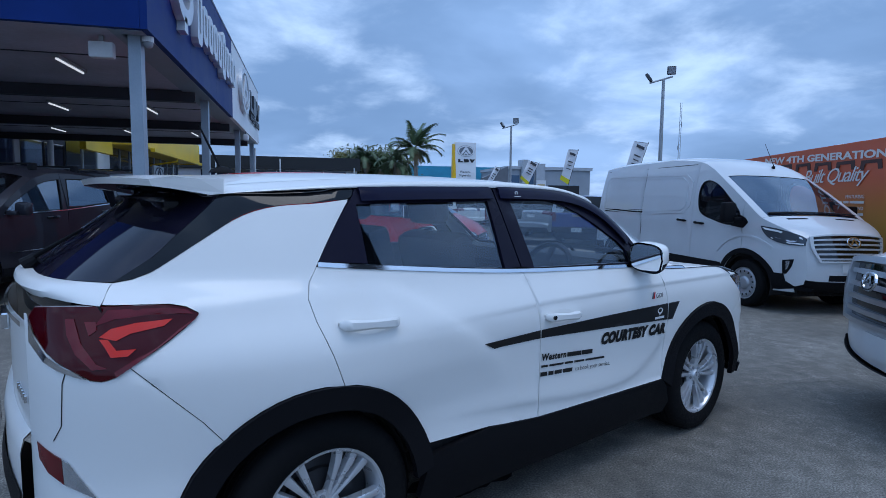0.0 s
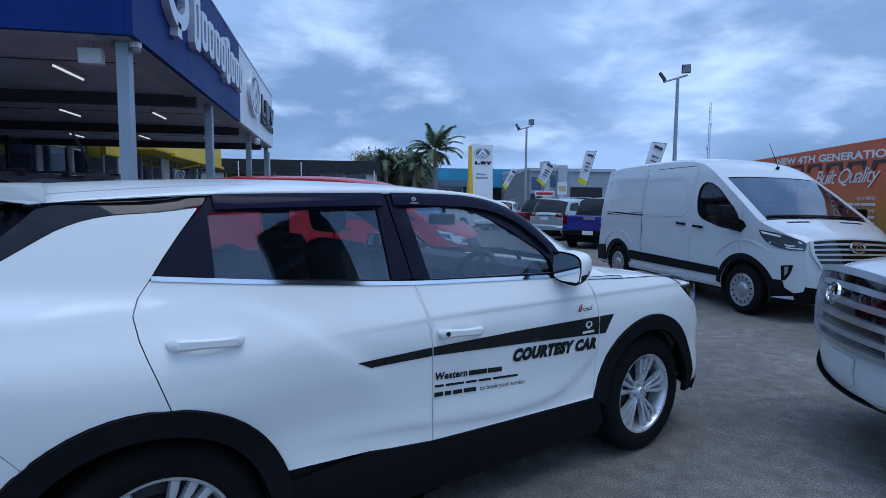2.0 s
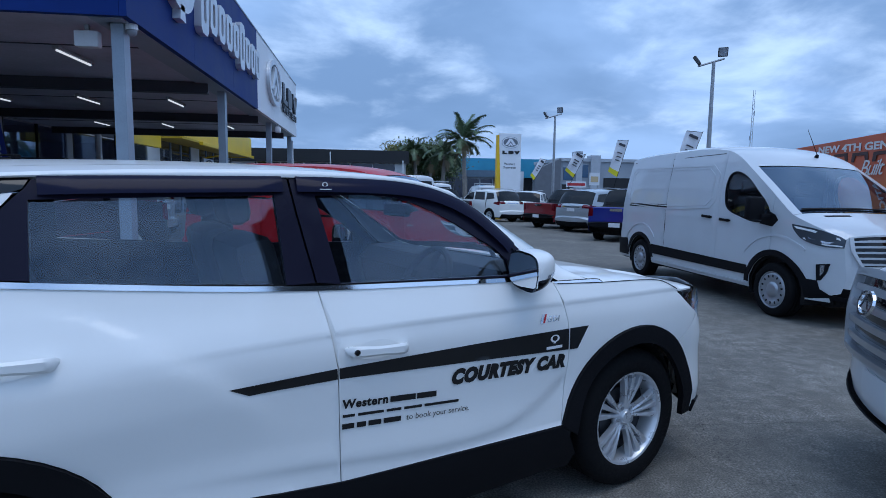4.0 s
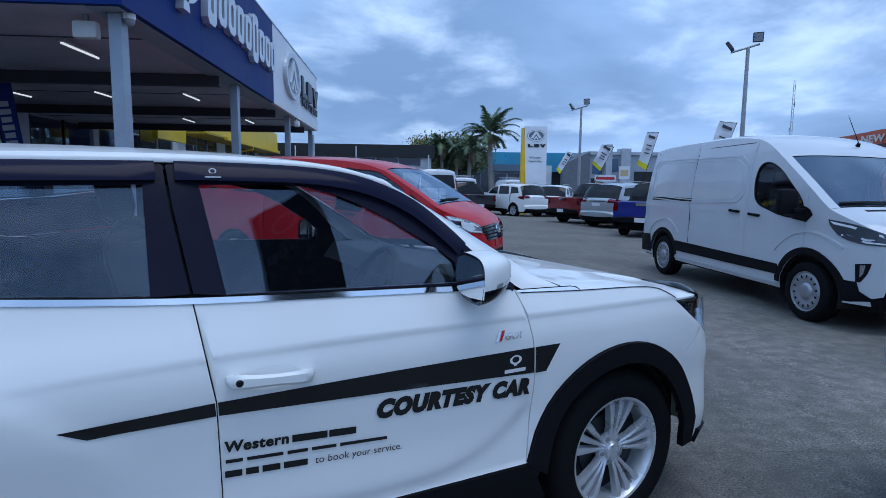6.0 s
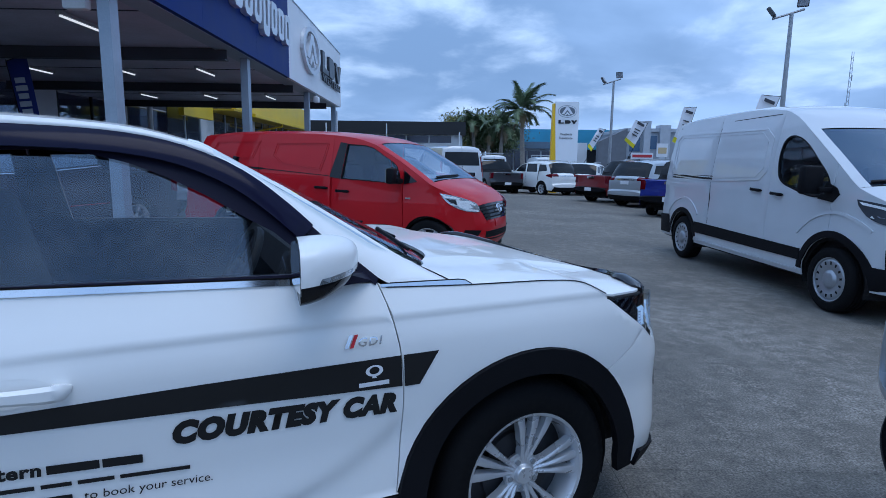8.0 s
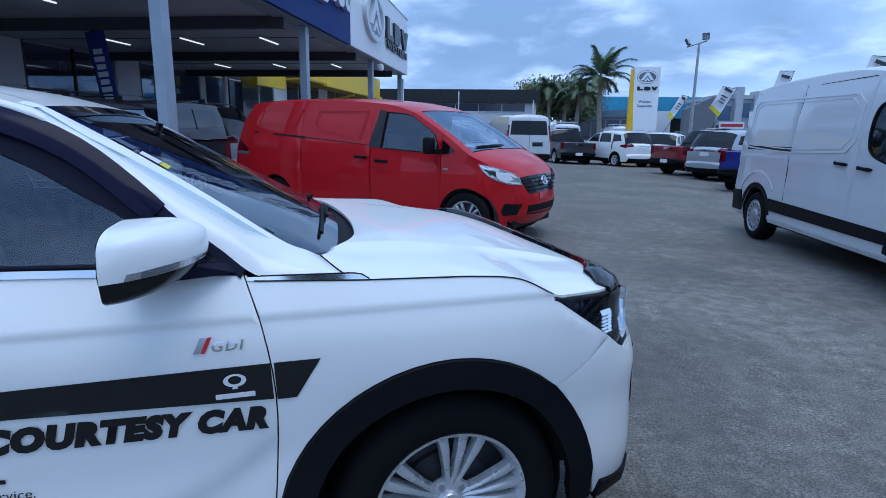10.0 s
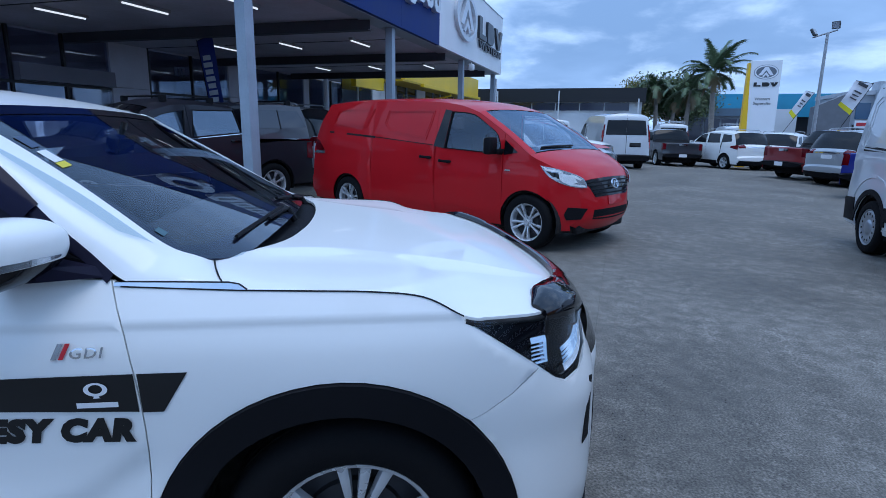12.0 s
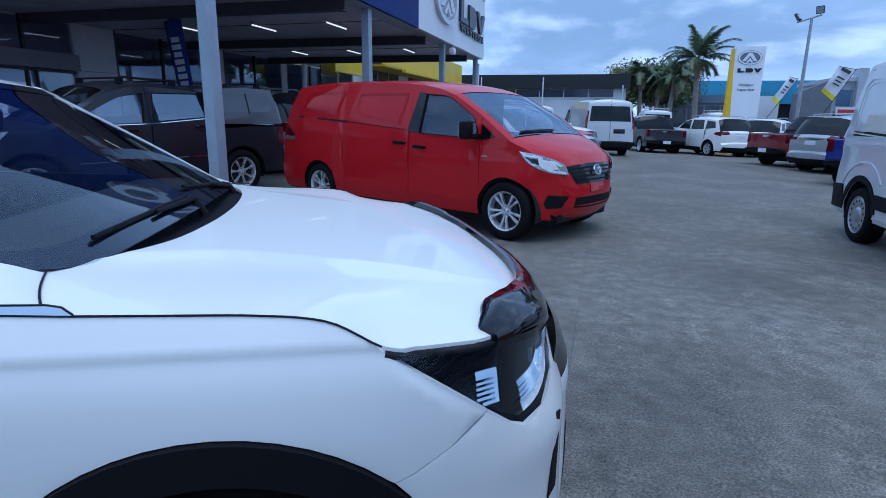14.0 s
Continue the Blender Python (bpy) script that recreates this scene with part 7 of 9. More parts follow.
def build_dark_ute():
    """The dark double-cab pickup with a canopy over its tray, under the roof."""
    half = plain_half(0.94, 1.08, 0.22, (0.20, 0.80, 0.40), (-3.6, 0.9, 0.08))
    car, sh = yard_ute("dark_pickup_truck", "dark grey double-cab pickup with tray canopy under the roof", stand(-4.75, 7.95, -108.0, 0, 0.5), PAINT_DARK, style="seven", canopy=True)
    shell_grey = mat_once("grey_canopy_paint", (0.035, 0.036, 0.046), 0.3, coat=1.0, stain=0.05)
    segs = [("canopy_front", PAINT_DARK, [(-2.66, 1.20), (-2.66, 1.75), (-2.70, 1.80)], 0.04, 0.06), ("canopy_roof", shell_grey, [(-2.70, 1.80), (-3.3, 1.85), (-3.95, 1.83)], 0.06, 0.06), ("canopy_rear", GLOSS_BLACK, [(-3.95, 1.83), (-4.04, 1.60), (-4.09, 1.18)], 0.06, 0.06)]
    cs = Shell(segs, lambda u, z: half(u, z) - 0.01, 0.10, 12)
    for nm, material, *_ in segs:
        part(nm, cs.strip(nm), material, car)
    outline = cs.edge + [(-4.05, 1.19), (-2.69, 1.19)]
    for s in (-1, 1):
        side_panel("canopy_side", cs, s, outline, shell_grey, car, (), 0.0, 0.15)
        win = side_panel("canopy_window", cs, s, curve_pts([(-2.78, 1.36), (-2.78, 1.69), (-3.82, 1.69), (-3.98, 1.40)], 0.15, True, 30), mat_once("canopy_tint_glass", (0.03, 0.035, 0.05), 0.05, coat=1.0), car, (), 0.006, 0.2, 0.006)
        side_panel("window_bar", cs, s, [(-3.38, 1.36), (-3.36, 1.69), (-3.34, 1.69), (-3.36, 1.36)], TRIM_BLACK, win, (), 0.012, 0.2, 0.004)
        side_panel("body_moulding", sh, s, [(-2.6, 0.70), (-0.55, 0.66), (-0.55, 0.650), (-2.6, 0.690)], CHROME, car, (), 0.006, 0.3, 0.004)
        side_panel("belt_chrome", sh, s, [(-2.52, 1.278), (-1.60, 1.195), (-0.5, 1.150), (-0.5, 1.138), (-1.60, 1.183), (-2.52, 1.266)], CHROME, car, (), 0.006, 0.3, 0.004)
        door_handle(car, -1.30, s * half(-1.3, 1.08), 1.09, s, GLOSS_BLACK, 0.22, 0)
        door_handle(car, -2.40, s * half(-2.3, 1.14), 1.15, s, GLOSS_BLACK, 0.22, 0)
    for u in (-1.35, -2.15, -3.75):
        z = 1.80 if u > -3 else 1.84
        bm = bmesh.new()
        rod(bm, (u, -0.62, z + 0.03), (u, 0.62, z + 0.03), 0.014, n=8)
        for s in (-1, 1):
            box(bm, u - 0.05, u + 0.05, s * 0.60 - 0.035, s * 0.60 + 0.035, z - 0.06, z + 0.045, 0.012)
        part("roof_bar", bm, TRIM_BLACK, car)


def build_nose_suv():
    """The white SUV that stands nose to nose with the courtesy car."""
    h = 155.0
    fx, fy = 3.63, 2.825
    m = stand(fx - 0.95 * math.cos(radians(h)), fy - 0.95 * math.sin(radians(h)), h, 0, 0.6)
    half = plain_half(0.94, 1.05, 0.22, (0.15, 0.85, 0.42), (-3.0, 0.9, 0.16))
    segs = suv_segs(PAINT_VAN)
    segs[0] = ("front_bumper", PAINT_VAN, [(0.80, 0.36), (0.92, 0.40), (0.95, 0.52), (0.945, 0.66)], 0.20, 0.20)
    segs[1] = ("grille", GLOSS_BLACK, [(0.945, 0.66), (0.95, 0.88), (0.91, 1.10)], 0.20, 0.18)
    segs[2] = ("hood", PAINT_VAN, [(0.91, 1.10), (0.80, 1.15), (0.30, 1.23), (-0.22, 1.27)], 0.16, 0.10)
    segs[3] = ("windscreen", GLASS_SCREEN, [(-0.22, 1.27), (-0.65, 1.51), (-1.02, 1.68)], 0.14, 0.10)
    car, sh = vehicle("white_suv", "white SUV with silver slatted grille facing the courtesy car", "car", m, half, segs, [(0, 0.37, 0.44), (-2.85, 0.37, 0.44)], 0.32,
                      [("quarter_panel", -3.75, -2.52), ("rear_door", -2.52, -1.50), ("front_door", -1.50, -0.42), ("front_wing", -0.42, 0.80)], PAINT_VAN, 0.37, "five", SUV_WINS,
                      [("headlamp", curve_pts([(0.25, 1.10), (0.58, 1.06), (0.70, 1.0), (0.70, 0.90), (0.40, 0.93)], 0.1, True, 40), LAMP_CLEAR, 0.006), ("sill_trim", [(-2.4, 0.42), (-0.45, 0.42), (-0.45, 0.30), (-2.4, 0.30)], TRIM_BLACK, 0.010)],
                      [("chin", "front_bumper", 0.0, 0.34, -0.95, 0.95, TRIM_BLACK, 0.035), ("number_plate", "front_bumper", 0.5, 0.9, -0.20, 0.20, PAINT_VAN, 0.014)], cabin=(-0.25, 1.10, -2.7, 1.2), seats=False, grid=0.12, glass_side=GLASS_DARK)
    silver = mat_once("satin_silver_trim", (0.45, 0.47, 0.50), 0.3, 0.8, stain=0.05)
    for k in range(4):
        bar = sh.strip("grille", 0.16 + 0.20 * k, 0.235 + 0.20 * k, -0.62, 0.62, 0.030, None, None, 0.03)
        part("grille_bar", bar, silver, car, "satin silver grille bar")
    for s in (-1, 1):
        part("grille_edge", sh.strip("grille", 0.0, 1.0, s * 0.67 - 0.04, s * 0.67 + 0.04, 0.045, 2, None, 0.05), silver, car)
    part("grille_edge", sh.strip("grille", 0.92, 1.0, -0.66, 0.66, 0.05, None, None, 0.05), silver, car)
    part("grille_edge", sh.strip("grille", 0.0, 0.07, -0.66, 0.66, 0.045, None, None, 0.05), silver, car)
    nose_badge(sh, car, "grille", 0.68, 0.085, 0.066, 0.085)


def build_far_van(m, label, rack=False):
    half = plain_half(0.98, 1.20, 0.12, (0.20, 0.95, 0.40), (-3.9, 0.6, 0.05))
    segs = [
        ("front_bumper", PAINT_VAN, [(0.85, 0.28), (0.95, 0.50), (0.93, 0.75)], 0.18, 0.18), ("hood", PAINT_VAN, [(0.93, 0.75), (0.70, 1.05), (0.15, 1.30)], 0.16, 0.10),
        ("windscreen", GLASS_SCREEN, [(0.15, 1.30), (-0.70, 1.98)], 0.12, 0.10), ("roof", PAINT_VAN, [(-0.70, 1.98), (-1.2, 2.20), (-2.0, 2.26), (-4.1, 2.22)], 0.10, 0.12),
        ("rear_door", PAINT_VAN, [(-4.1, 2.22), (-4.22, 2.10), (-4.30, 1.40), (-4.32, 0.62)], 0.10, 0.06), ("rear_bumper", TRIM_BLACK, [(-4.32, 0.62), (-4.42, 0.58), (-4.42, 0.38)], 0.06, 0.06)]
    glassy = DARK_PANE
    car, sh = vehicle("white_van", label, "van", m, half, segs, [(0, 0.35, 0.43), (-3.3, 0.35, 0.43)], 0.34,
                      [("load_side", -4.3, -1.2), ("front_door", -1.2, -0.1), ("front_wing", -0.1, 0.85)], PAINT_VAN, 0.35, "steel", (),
                      [("side_window", curve_pts([(-1.08, 1.30), (-1.08, 1.85), (-0.75, 1.85), (-0.28, 1.35)], 0.15, True, 40), glassy, 0.004), ("tail_lamp", [(-4.24, 1.55), (-4.14, 1.55), (-4.14, 0.90), (-4.28, 0.90)], LAMP_ORANGE, 0.008)],
                      [("rear_window", "rear_door", 0.20, 0.54, -0.86, -0.005, glassy, 0.006), ("rear_window", "rear_door", 0.20, 0.54, 0.005, 0.86, glassy, 0.006), ("number_plate", "rear_door", 0.72, 0.82, -0.62, -0.15, GLOSS_BLACK, 0.010),
                       ("tail_lamp_inner", "rear_door", 0.30, 0.70, -0.995, -0.93, LAMP_RED, 0.010), ("tail_lamp_inner", "rear_door", 0.30, 0.70, 0.93, 0.995, LAMP_RED, 0.010), ("door_gap", "rear_door", 0.05, 0.98, -0.012, 0.002, SHADOW_BLACK, 0.003)], grid=0.3)
    if rack:
        for u in (-1.6, -2.6, -3.6):
            bm = bmesh.new()
            rod(bm, (u, -0.75, 2.36), (u, 0.75, 2.36), 0.02, n=8)
            for y in (-0.7, 0.7):
                rod(bm, (u, y, 2.20), (u, y, 2.36), 0.018, n=6)
            part("roof_bar", bm, GALVANISED, car)
    return car


def build_yard_cars():
    g = "vehicles along the yard"
    build_far_van(stand(2.05, 29.8, 106.0), "white delivery van seen from behind with tall red tail lamps")
    build_far_van(stand(-1.4, 38.5, 100.0), "white delivery van parked before the white building")
    build_far_van(stand(6.0, 45.5, 92.0), "white delivery van with roof bars behind the parked cars", True)
    build_far_van(stand(10.2, 47.5, 92.0), "white delivery van with roof bars behind the parked cars", True)
    yard_ute("grey_pickup_truck", "dark grey double-cab pickup seen from behind", stand(4.75, 34.6, 105.0), PAINT_GREY, g)
    yard_suv("white_wagon", "white SUV seen from behind with dark rear glass", stand(7.0, 33.4, 119.0), PAINT_WHITE, g)
    yard_suv("white_wagon", "white SUV parked beside a dark red pickup", stand(11.3, 34.2, 63.0), PAINT_WHITE, g)
    yard_ute("red_pickup_truck", "dark red double-cab pickup seen from behind", stand(12.1, 26.65, 30.0), PAINT_MAROON, g)
    yard_suv("silver_wagon", "silver blue SUV seen from behind", stand(12.40, 24.2, 31.0), PAINT_SILVER, g)
    yard_ute("blue_pickup_truck", "bright blue double-cab pickup seen from behind", stand(11.70, 20.9, 50.0), PAINT_BLUE, g)
    # noses beyond the red van
    yard_suv("silver_hatch", "silver car parked beyond the red van", stand(1.98, 14.6, -32.0), PAINT_SILVER, g, 1.72)
    yard_suv("white_hatch", "white car parked beyond the red van", stand(1.80, 22.6, -28.0), PAINT_WHITE, g, 1.75)
    yard_suv("pale_wagon", "pale silver SUV parked beyond the dark pickup under the roof", stand(-7.3, 14.3, 180.0), PAINT_SILVER, g, 1.90)
    yard_suv("red_hatch", "red car parked beyond the red van", stand(1.9, 18.3, -24.0), PAINT_RED, g, 1.75)


build_red_van()
build_white_van()
build_dark_ute()
build_nose_suv()
build_yard_cars()


# ---- the showroom canopy ----
FASCIA_X, CANOPY_S, CANOPY_N, SOFFIT, PARAPET, WALL_X = -2.17, 8.97, 26.8, 3.83, 6.10, -11.5


def structure(name, bm, material, label, category="building", parent=None):
    return tagged(part(name, bm, material, parent), label, category, kind="structure")


def slab(name, x0, x1, y0, y1, z0, z1, material, parent, bevel=0.0, label=""):
    bm = bmesh.new()
    box(bm, x0, x1, y0, y1, z0, z1, bevel)
    return part(name, bm, material, parent, label)


def build_canopy():
    roof = tagged(new("canopy"), "showroom canopy with blue and white fascia on steel columns", "canopy", kind="structure")
    # soffit lining and roof deck
    slab("soffit", WALL_X, FASCIA_X - 0.10, CANOPY_S + 0.10, CANOPY_N - 0.10, SOFFIT + 0.02, SOFFIT + 0.10, SOFFIT_GREY, roof)
    slab("roof_deck", WALL_X - 12, FASCIA_X - 0.10, CANOPY_S + 0.10, CANOPY_N - 0.10, SOFFIT + 0.9, SOFFIT + 1.1, GALVANISED, roof)
    # fascia panels, with fine open joints
    joints = [CANOPY_S, 12.0, 15.1, 18.05]
    for a, b in zip(joints, joints[1:]):
        slab("fascia_panel", FASCIA_X - 0.10, FASCIA_X, a + 0.003, b - 0.003, SOFFIT, PARAPET, FASCIA_BLUE, roof)
    for a, b in ((18.05, 21.0), (21.0, 23.9), (23.9, CANOPY_N)):
        slab("fascia_panel", FASCIA_X - 0.10, FASCIA_X, a + 0.003, b - 0.003, SOFFIT, PARAPET, FASCIA_WHITE, roof)
    x = FASCIA_X - 0.10
    while x > -24:
        slab("fascia_panel", max(-24, x - 3.2) + 0.003, x - 0.003, CANOPY_S, CANOPY_S + 0.10, SOFFIT, PARAPET, FASCIA_BLUE, roof)
        x -= 3.2
    slab("fascia_panel", -24, FASCIA_X - 0.103, CANOPY_N - 0.10, CANOPY_N, SOFFIT, PARAPET, FASCIA_WHITE, roof)
    # capping and the grey return under the fascia
    slab("capping", FASCIA_X - 0.16, FASCIA_X + 0.015, CANOPY_S - 0.015, CANOPY_N + 0.015, PARAPET, PARAPET + 0.04, STEEL_GREY, roof)
    slab("capping", -24, FASCIA_X - 0.16, CANOPY_S - 0.015, CANOPY_S + 0.15, PARAPET, PARAPET + 0.04, STEEL_GREY, roof)
    slab("drip_trim", FASCIA_X - 0.55, FASCIA_X - 0.10, CANOPY_S + 0.10, CANOPY_N - 0.10, SOFFIT - 0.012, SOFFIT + 0.019, STEEL_GREY, roof)
    # beams under the soffit
    for y in (13.95, 19.6, 25.0):
        bm = bmesh.new()
        box(bm, WALL_X, FASCIA_X - 0.3, y - 0.10, y + 0.10, SOFFIT - 0.24, SOFFIT - 0.215)
        box(bm, WALL_X, FASCIA_X - 0.3, y - 0.015, y + 0.015, SOFFIT - 0.215, SOFFIT + 0.02)
        part("beam", bm, BEAM_DARK, roof)
    for y in (10.9, 16.8, 22.6):
        slab("soffit_joint", WALL_X, FASCIA_X - 0.56, y - 0.02, y + 0.02, SOFFIT + 0.008, SOFFIT + 0.02, BEAM_DARK, roof)


def build_columns():
    first = None
    for y in (9.42, 15.05, 21.4, 26.45):
        m = pose(-2.46, y, 0)
        if first is None:
            first = thing("steel_column", "pale grey painted steel canopy column", "column", m, "canopy columns")
            bm = bmesh.new()
            # an H section seen by its flanges
            box(bm, -0.07, 0.10, -0.105, -0.093, 0.0, SOFFIT)
            box(bm, -0.07, 0.10, 0.093, 0.105, 0.0, SOFFIT)
            box(bm, 0.088, 0.100, -0.093, 0.093, 0.0, SOFFIT)
            box(bm, -0.006, 0.006, -0.093, 0.093, 0.0, SOFFIT)
            part("shaft", bm, STEEL_GREY, first)
            bm = bmesh.new()
            box(bm, -0.16, 0.16, -0.16, 0.16, 0.0, 0.085, 0.004)
            part("base_plate", bm, GALVANISED, first)
            bm = bmesh.new()
            box(bm, -0.14, 0.14, -0.14, 0.14, SOFFIT - 0.012, SOFFIT + 0.01, 0.002)
            part("head_plate", bm, STEEL_GREY, first)
        else:
            copy_thing(first, m)
    for x, y in ((-9.9, 25.3),):
        c = thing("round_column", "white round showroom column", "column", pose(x, y, 0), "showroom columns")
        bm = bmesh.new()
        rod(bm, (0, 0, 0), (0, 0, SOFFIT), 0.11, n=20)
        part("shaft", smooth(bm, 30), WHITE_WALL, c)


TUBE = lamp_glow("tube_glow", (0.92, 0.96, 1.0), 0.6)


def build_tubes():
    first = None
    for x in (-4.1, -6.32, -8.6):
        for y in (11.55, 16.85, 22.75):
            m = pose(x, y, SOFFIT - 0.004)
            if first is None:
                first = thing("strip_light", "slim white fluorescent strip light under the soffit", "light", m, "canopy lights")
                bm = bmesh.new()
                box(bm, -0.055, 0.055, -0.62, 0.62, -0.045, 0.02, 0.006)
                part("housing", bm, mat_once("strip_housing", (0.35, 0.36, 0.38), 0.5), first)
                bm = bmesh.new()
                rod(bm, (0, -0.58, -0.062), (0, 0.58, -0.062), 0.019, n=10)
                part("tube", bm, TUBE, first)
            else:
                copy_thing(first, m)


def build_signs():
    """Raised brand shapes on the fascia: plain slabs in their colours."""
    x = FASCIA_X

    def raised(name, outline, material, parent, depth=0.14, holes=()):
        pts, tris = fill_outline(outline, holes, 0.5)
        bm = bmesh.new()
        vs = [bm.verts.new((x + depth, y, z)) for y, z in pts]
        for t in tris:
            bm.faces.new([vs[i] for i in t])
        for v in [v for v in bm.verts if not v.link_faces]:
            bm.verts.remove(v)
        rim = [e for e in bm.edges if len(e.link_faces) == 1]
        back = {v: bm.verts.new((x + 0.005, v.co.y, v.co.z)) for e in rim for v in e.verts}
        for e in rim:
            bm.faces.new((e.verts[0], e.verts[1], back[e.verts[1]], back[e.verts[0]]))
        bmesh.ops.recalc_face_normals(bm, faces=bm.faces)
        return part(name, bm, material, parent)

    sign = thing("fascia_sign", "raised silver brand shapes on the blue fascia", "sign", kind="")
    z0, z1 = 4.62, 5.40
    # nine upright shapes, the first and the sixth taller
    for k in range(9):
        y0 = 12.02 + 0.648 * k
        w = 0.50
        hi = z1 + (0.20 if k in (0, 5) else 0.0)
        lo = z0 - (0.16 if k in (0, 5) else 0.0)
        slant = 0.06
        out = curve_pts([(y0, lo + 0.1), (y0 + 0.1, lo), (y0 + w - 0.1, lo), (y0 + w, lo + 0.1), (y0 + w + slant, hi - 0.1), (y0 + w + slant - 0.1, hi), (y0 + slant + 0.1, hi), (y0 + slant, hi - 0.1)], 0.2, True, 30)
        cy, cz = y0 + (w + slant) / 2, (lo + hi) / 2
        hole = [(cy + (a - cy) * 0.34, cz + (b - cz) * 0.60) for a, b in out]
        raised("sign_shape", out, SIGN_METAL, sign, 0.14, (hole,))
    ring = ring_outline(10.95, 5.02, 0.70, 0.52, 28)
    hole = ring_outline(10.95, 5.06, 0.42, 0.30, 24)
    raised("emblem_ring", ring, SIGN_METAL, sign, 0.14, (hole,))
    raised("emblem_stem", [(10.80, 4.34), (11.10, 4.34), (11.04, 4.60), (10.86, 4.60)], SIGN_METAL, sign)

    sign = thing("fascia_sign", "silver oval emblem and dark letter shapes on the white fascia", "sign")
    ring = ring_outline(20.72, 5.07, 1.28, 0.74, 40)
    hole = ring_outline(20.72, 5.07, 1.05, 0.60, 36)
    oval = raised("emblem_ring", ring, SIGN_METAL, sign, 0.12, (hole,))
    raised("emblem_peak", [(19.90, 4.78), (20.58, 5.60), (20.86, 5.60), (21.54, 4.78), (21.16, 4.78), (20.72, 5.32), (20.28, 4.78)], SIGN_METAL, sign, 0.12)
    raised("emblem_peak", [(20.30, 4.62), (20.72, 5.02), (21.14, 4.62), (20.96, 4.58), (20.72, 4.80), (20.48, 4.58)], SIGN_METAL, sign, 0.12)
    dark = mat_once("dark_sign_letters", (0.02, 0.025, 0.035), 0.35, 0.0, stain=0.1)
    for out in ([(22.45, 4.70), (23.55, 4.70), (23.55, 4.88), (22.85, 4.88), (22.85, 5.45), (22.45, 5.45)],
                [(23.75, 4.70), (24.55, 4.70), (24.85, 4.88), (24.85, 5.27), (24.55, 5.45), (23.75, 5.45)],
                [(25.05, 5.45), (25.60, 4.70), (25.90, 4.70), (26.45, 5.45), (26.05, 5.45), (25.75, 4.98), (25.45, 5.45)]):
        raised("letter_shape", out, dark, sign, 0.10)
    words("WESTERN", 0.36, dark, sign, pose(x + 0.06, 22.50, 4.39, 0, 0, 90), "lettering", 0.03, 0.006, 0, 1.1, "LEFT", 3.72)


def build_canopy_fittings():
    lamp = thing("security_light", "white box floodlight hung under the canopy edge", "light", pose(-2.95, 9.55, SOFFIT - 0.19))
    bm = bmesh.new()
    box(bm, -0.17, 0.17, -0.07, 0.08, -0.13, 0.11, 0.03)
    part("body", smooth(bm, 40), WHITE_WALL, lamp)
    bm = bmesh.new()
    box(bm, -0.03, 0.03, -0.03, 0.03, 0.10, 0.20, 0.004)
    part("bracket", bm, GALVANISED, lamp)
    cam_ob = thing("security_camera", "small grey dome security camera at the canopy corner", "camera", pose(-2.28, 9.40, SOFFIT - 0.05))
    bm = bmesh.new()
    bmesh.ops.create_uvsphere(bm, u_segments=16, v_segments=10, radius=0.075)
    bmesh.ops.translate(bm, verts=bm.verts, vec=(0, 0, -0.05))
    part("dome", smooth(bm, 60), mat_once("grey_dome", (0.25, 0.27, 0.30), 0.3), cam_ob)
    bm = bmesh.new()
    rod(bm, (0, 0, -0.03), (0, 0, 0.06), 0.085, n=16)
    part("mount", bm, WHITE_WALL, cam_ob)
    for y in (21.62,):
        lp = thing("security_light", "small white floodlight beside a canopy column", "light", pose(-2.2, y + 0.2, SOFFIT - 0.22))
        bm = bmesh.new()
        box(bm, -0.10, 0.10, -0.14, 0.14, -0.10, 0.12, 0.05)
        part("body", smooth(bm, 40), WHITE_WALL, lp)
        bm = bmesh.new()
        rod(bm, (0, 0, 0.10), (0, 0, 0.24), 0.025, n=8)
        part("bracket", bm, GALVANISED, lp)
    pipe = thing("downpipe", "white downpipe on the last canopy column", "pipe", pose(-2.32, 26.55, 0))
    bm = bmesh.new()
    rod(bm, (0, 0, 0), (0, 0, SOFFIT - 0.2), 0.04, n=10)
    part("pipe", bm, WHITE_WALL, pipe)


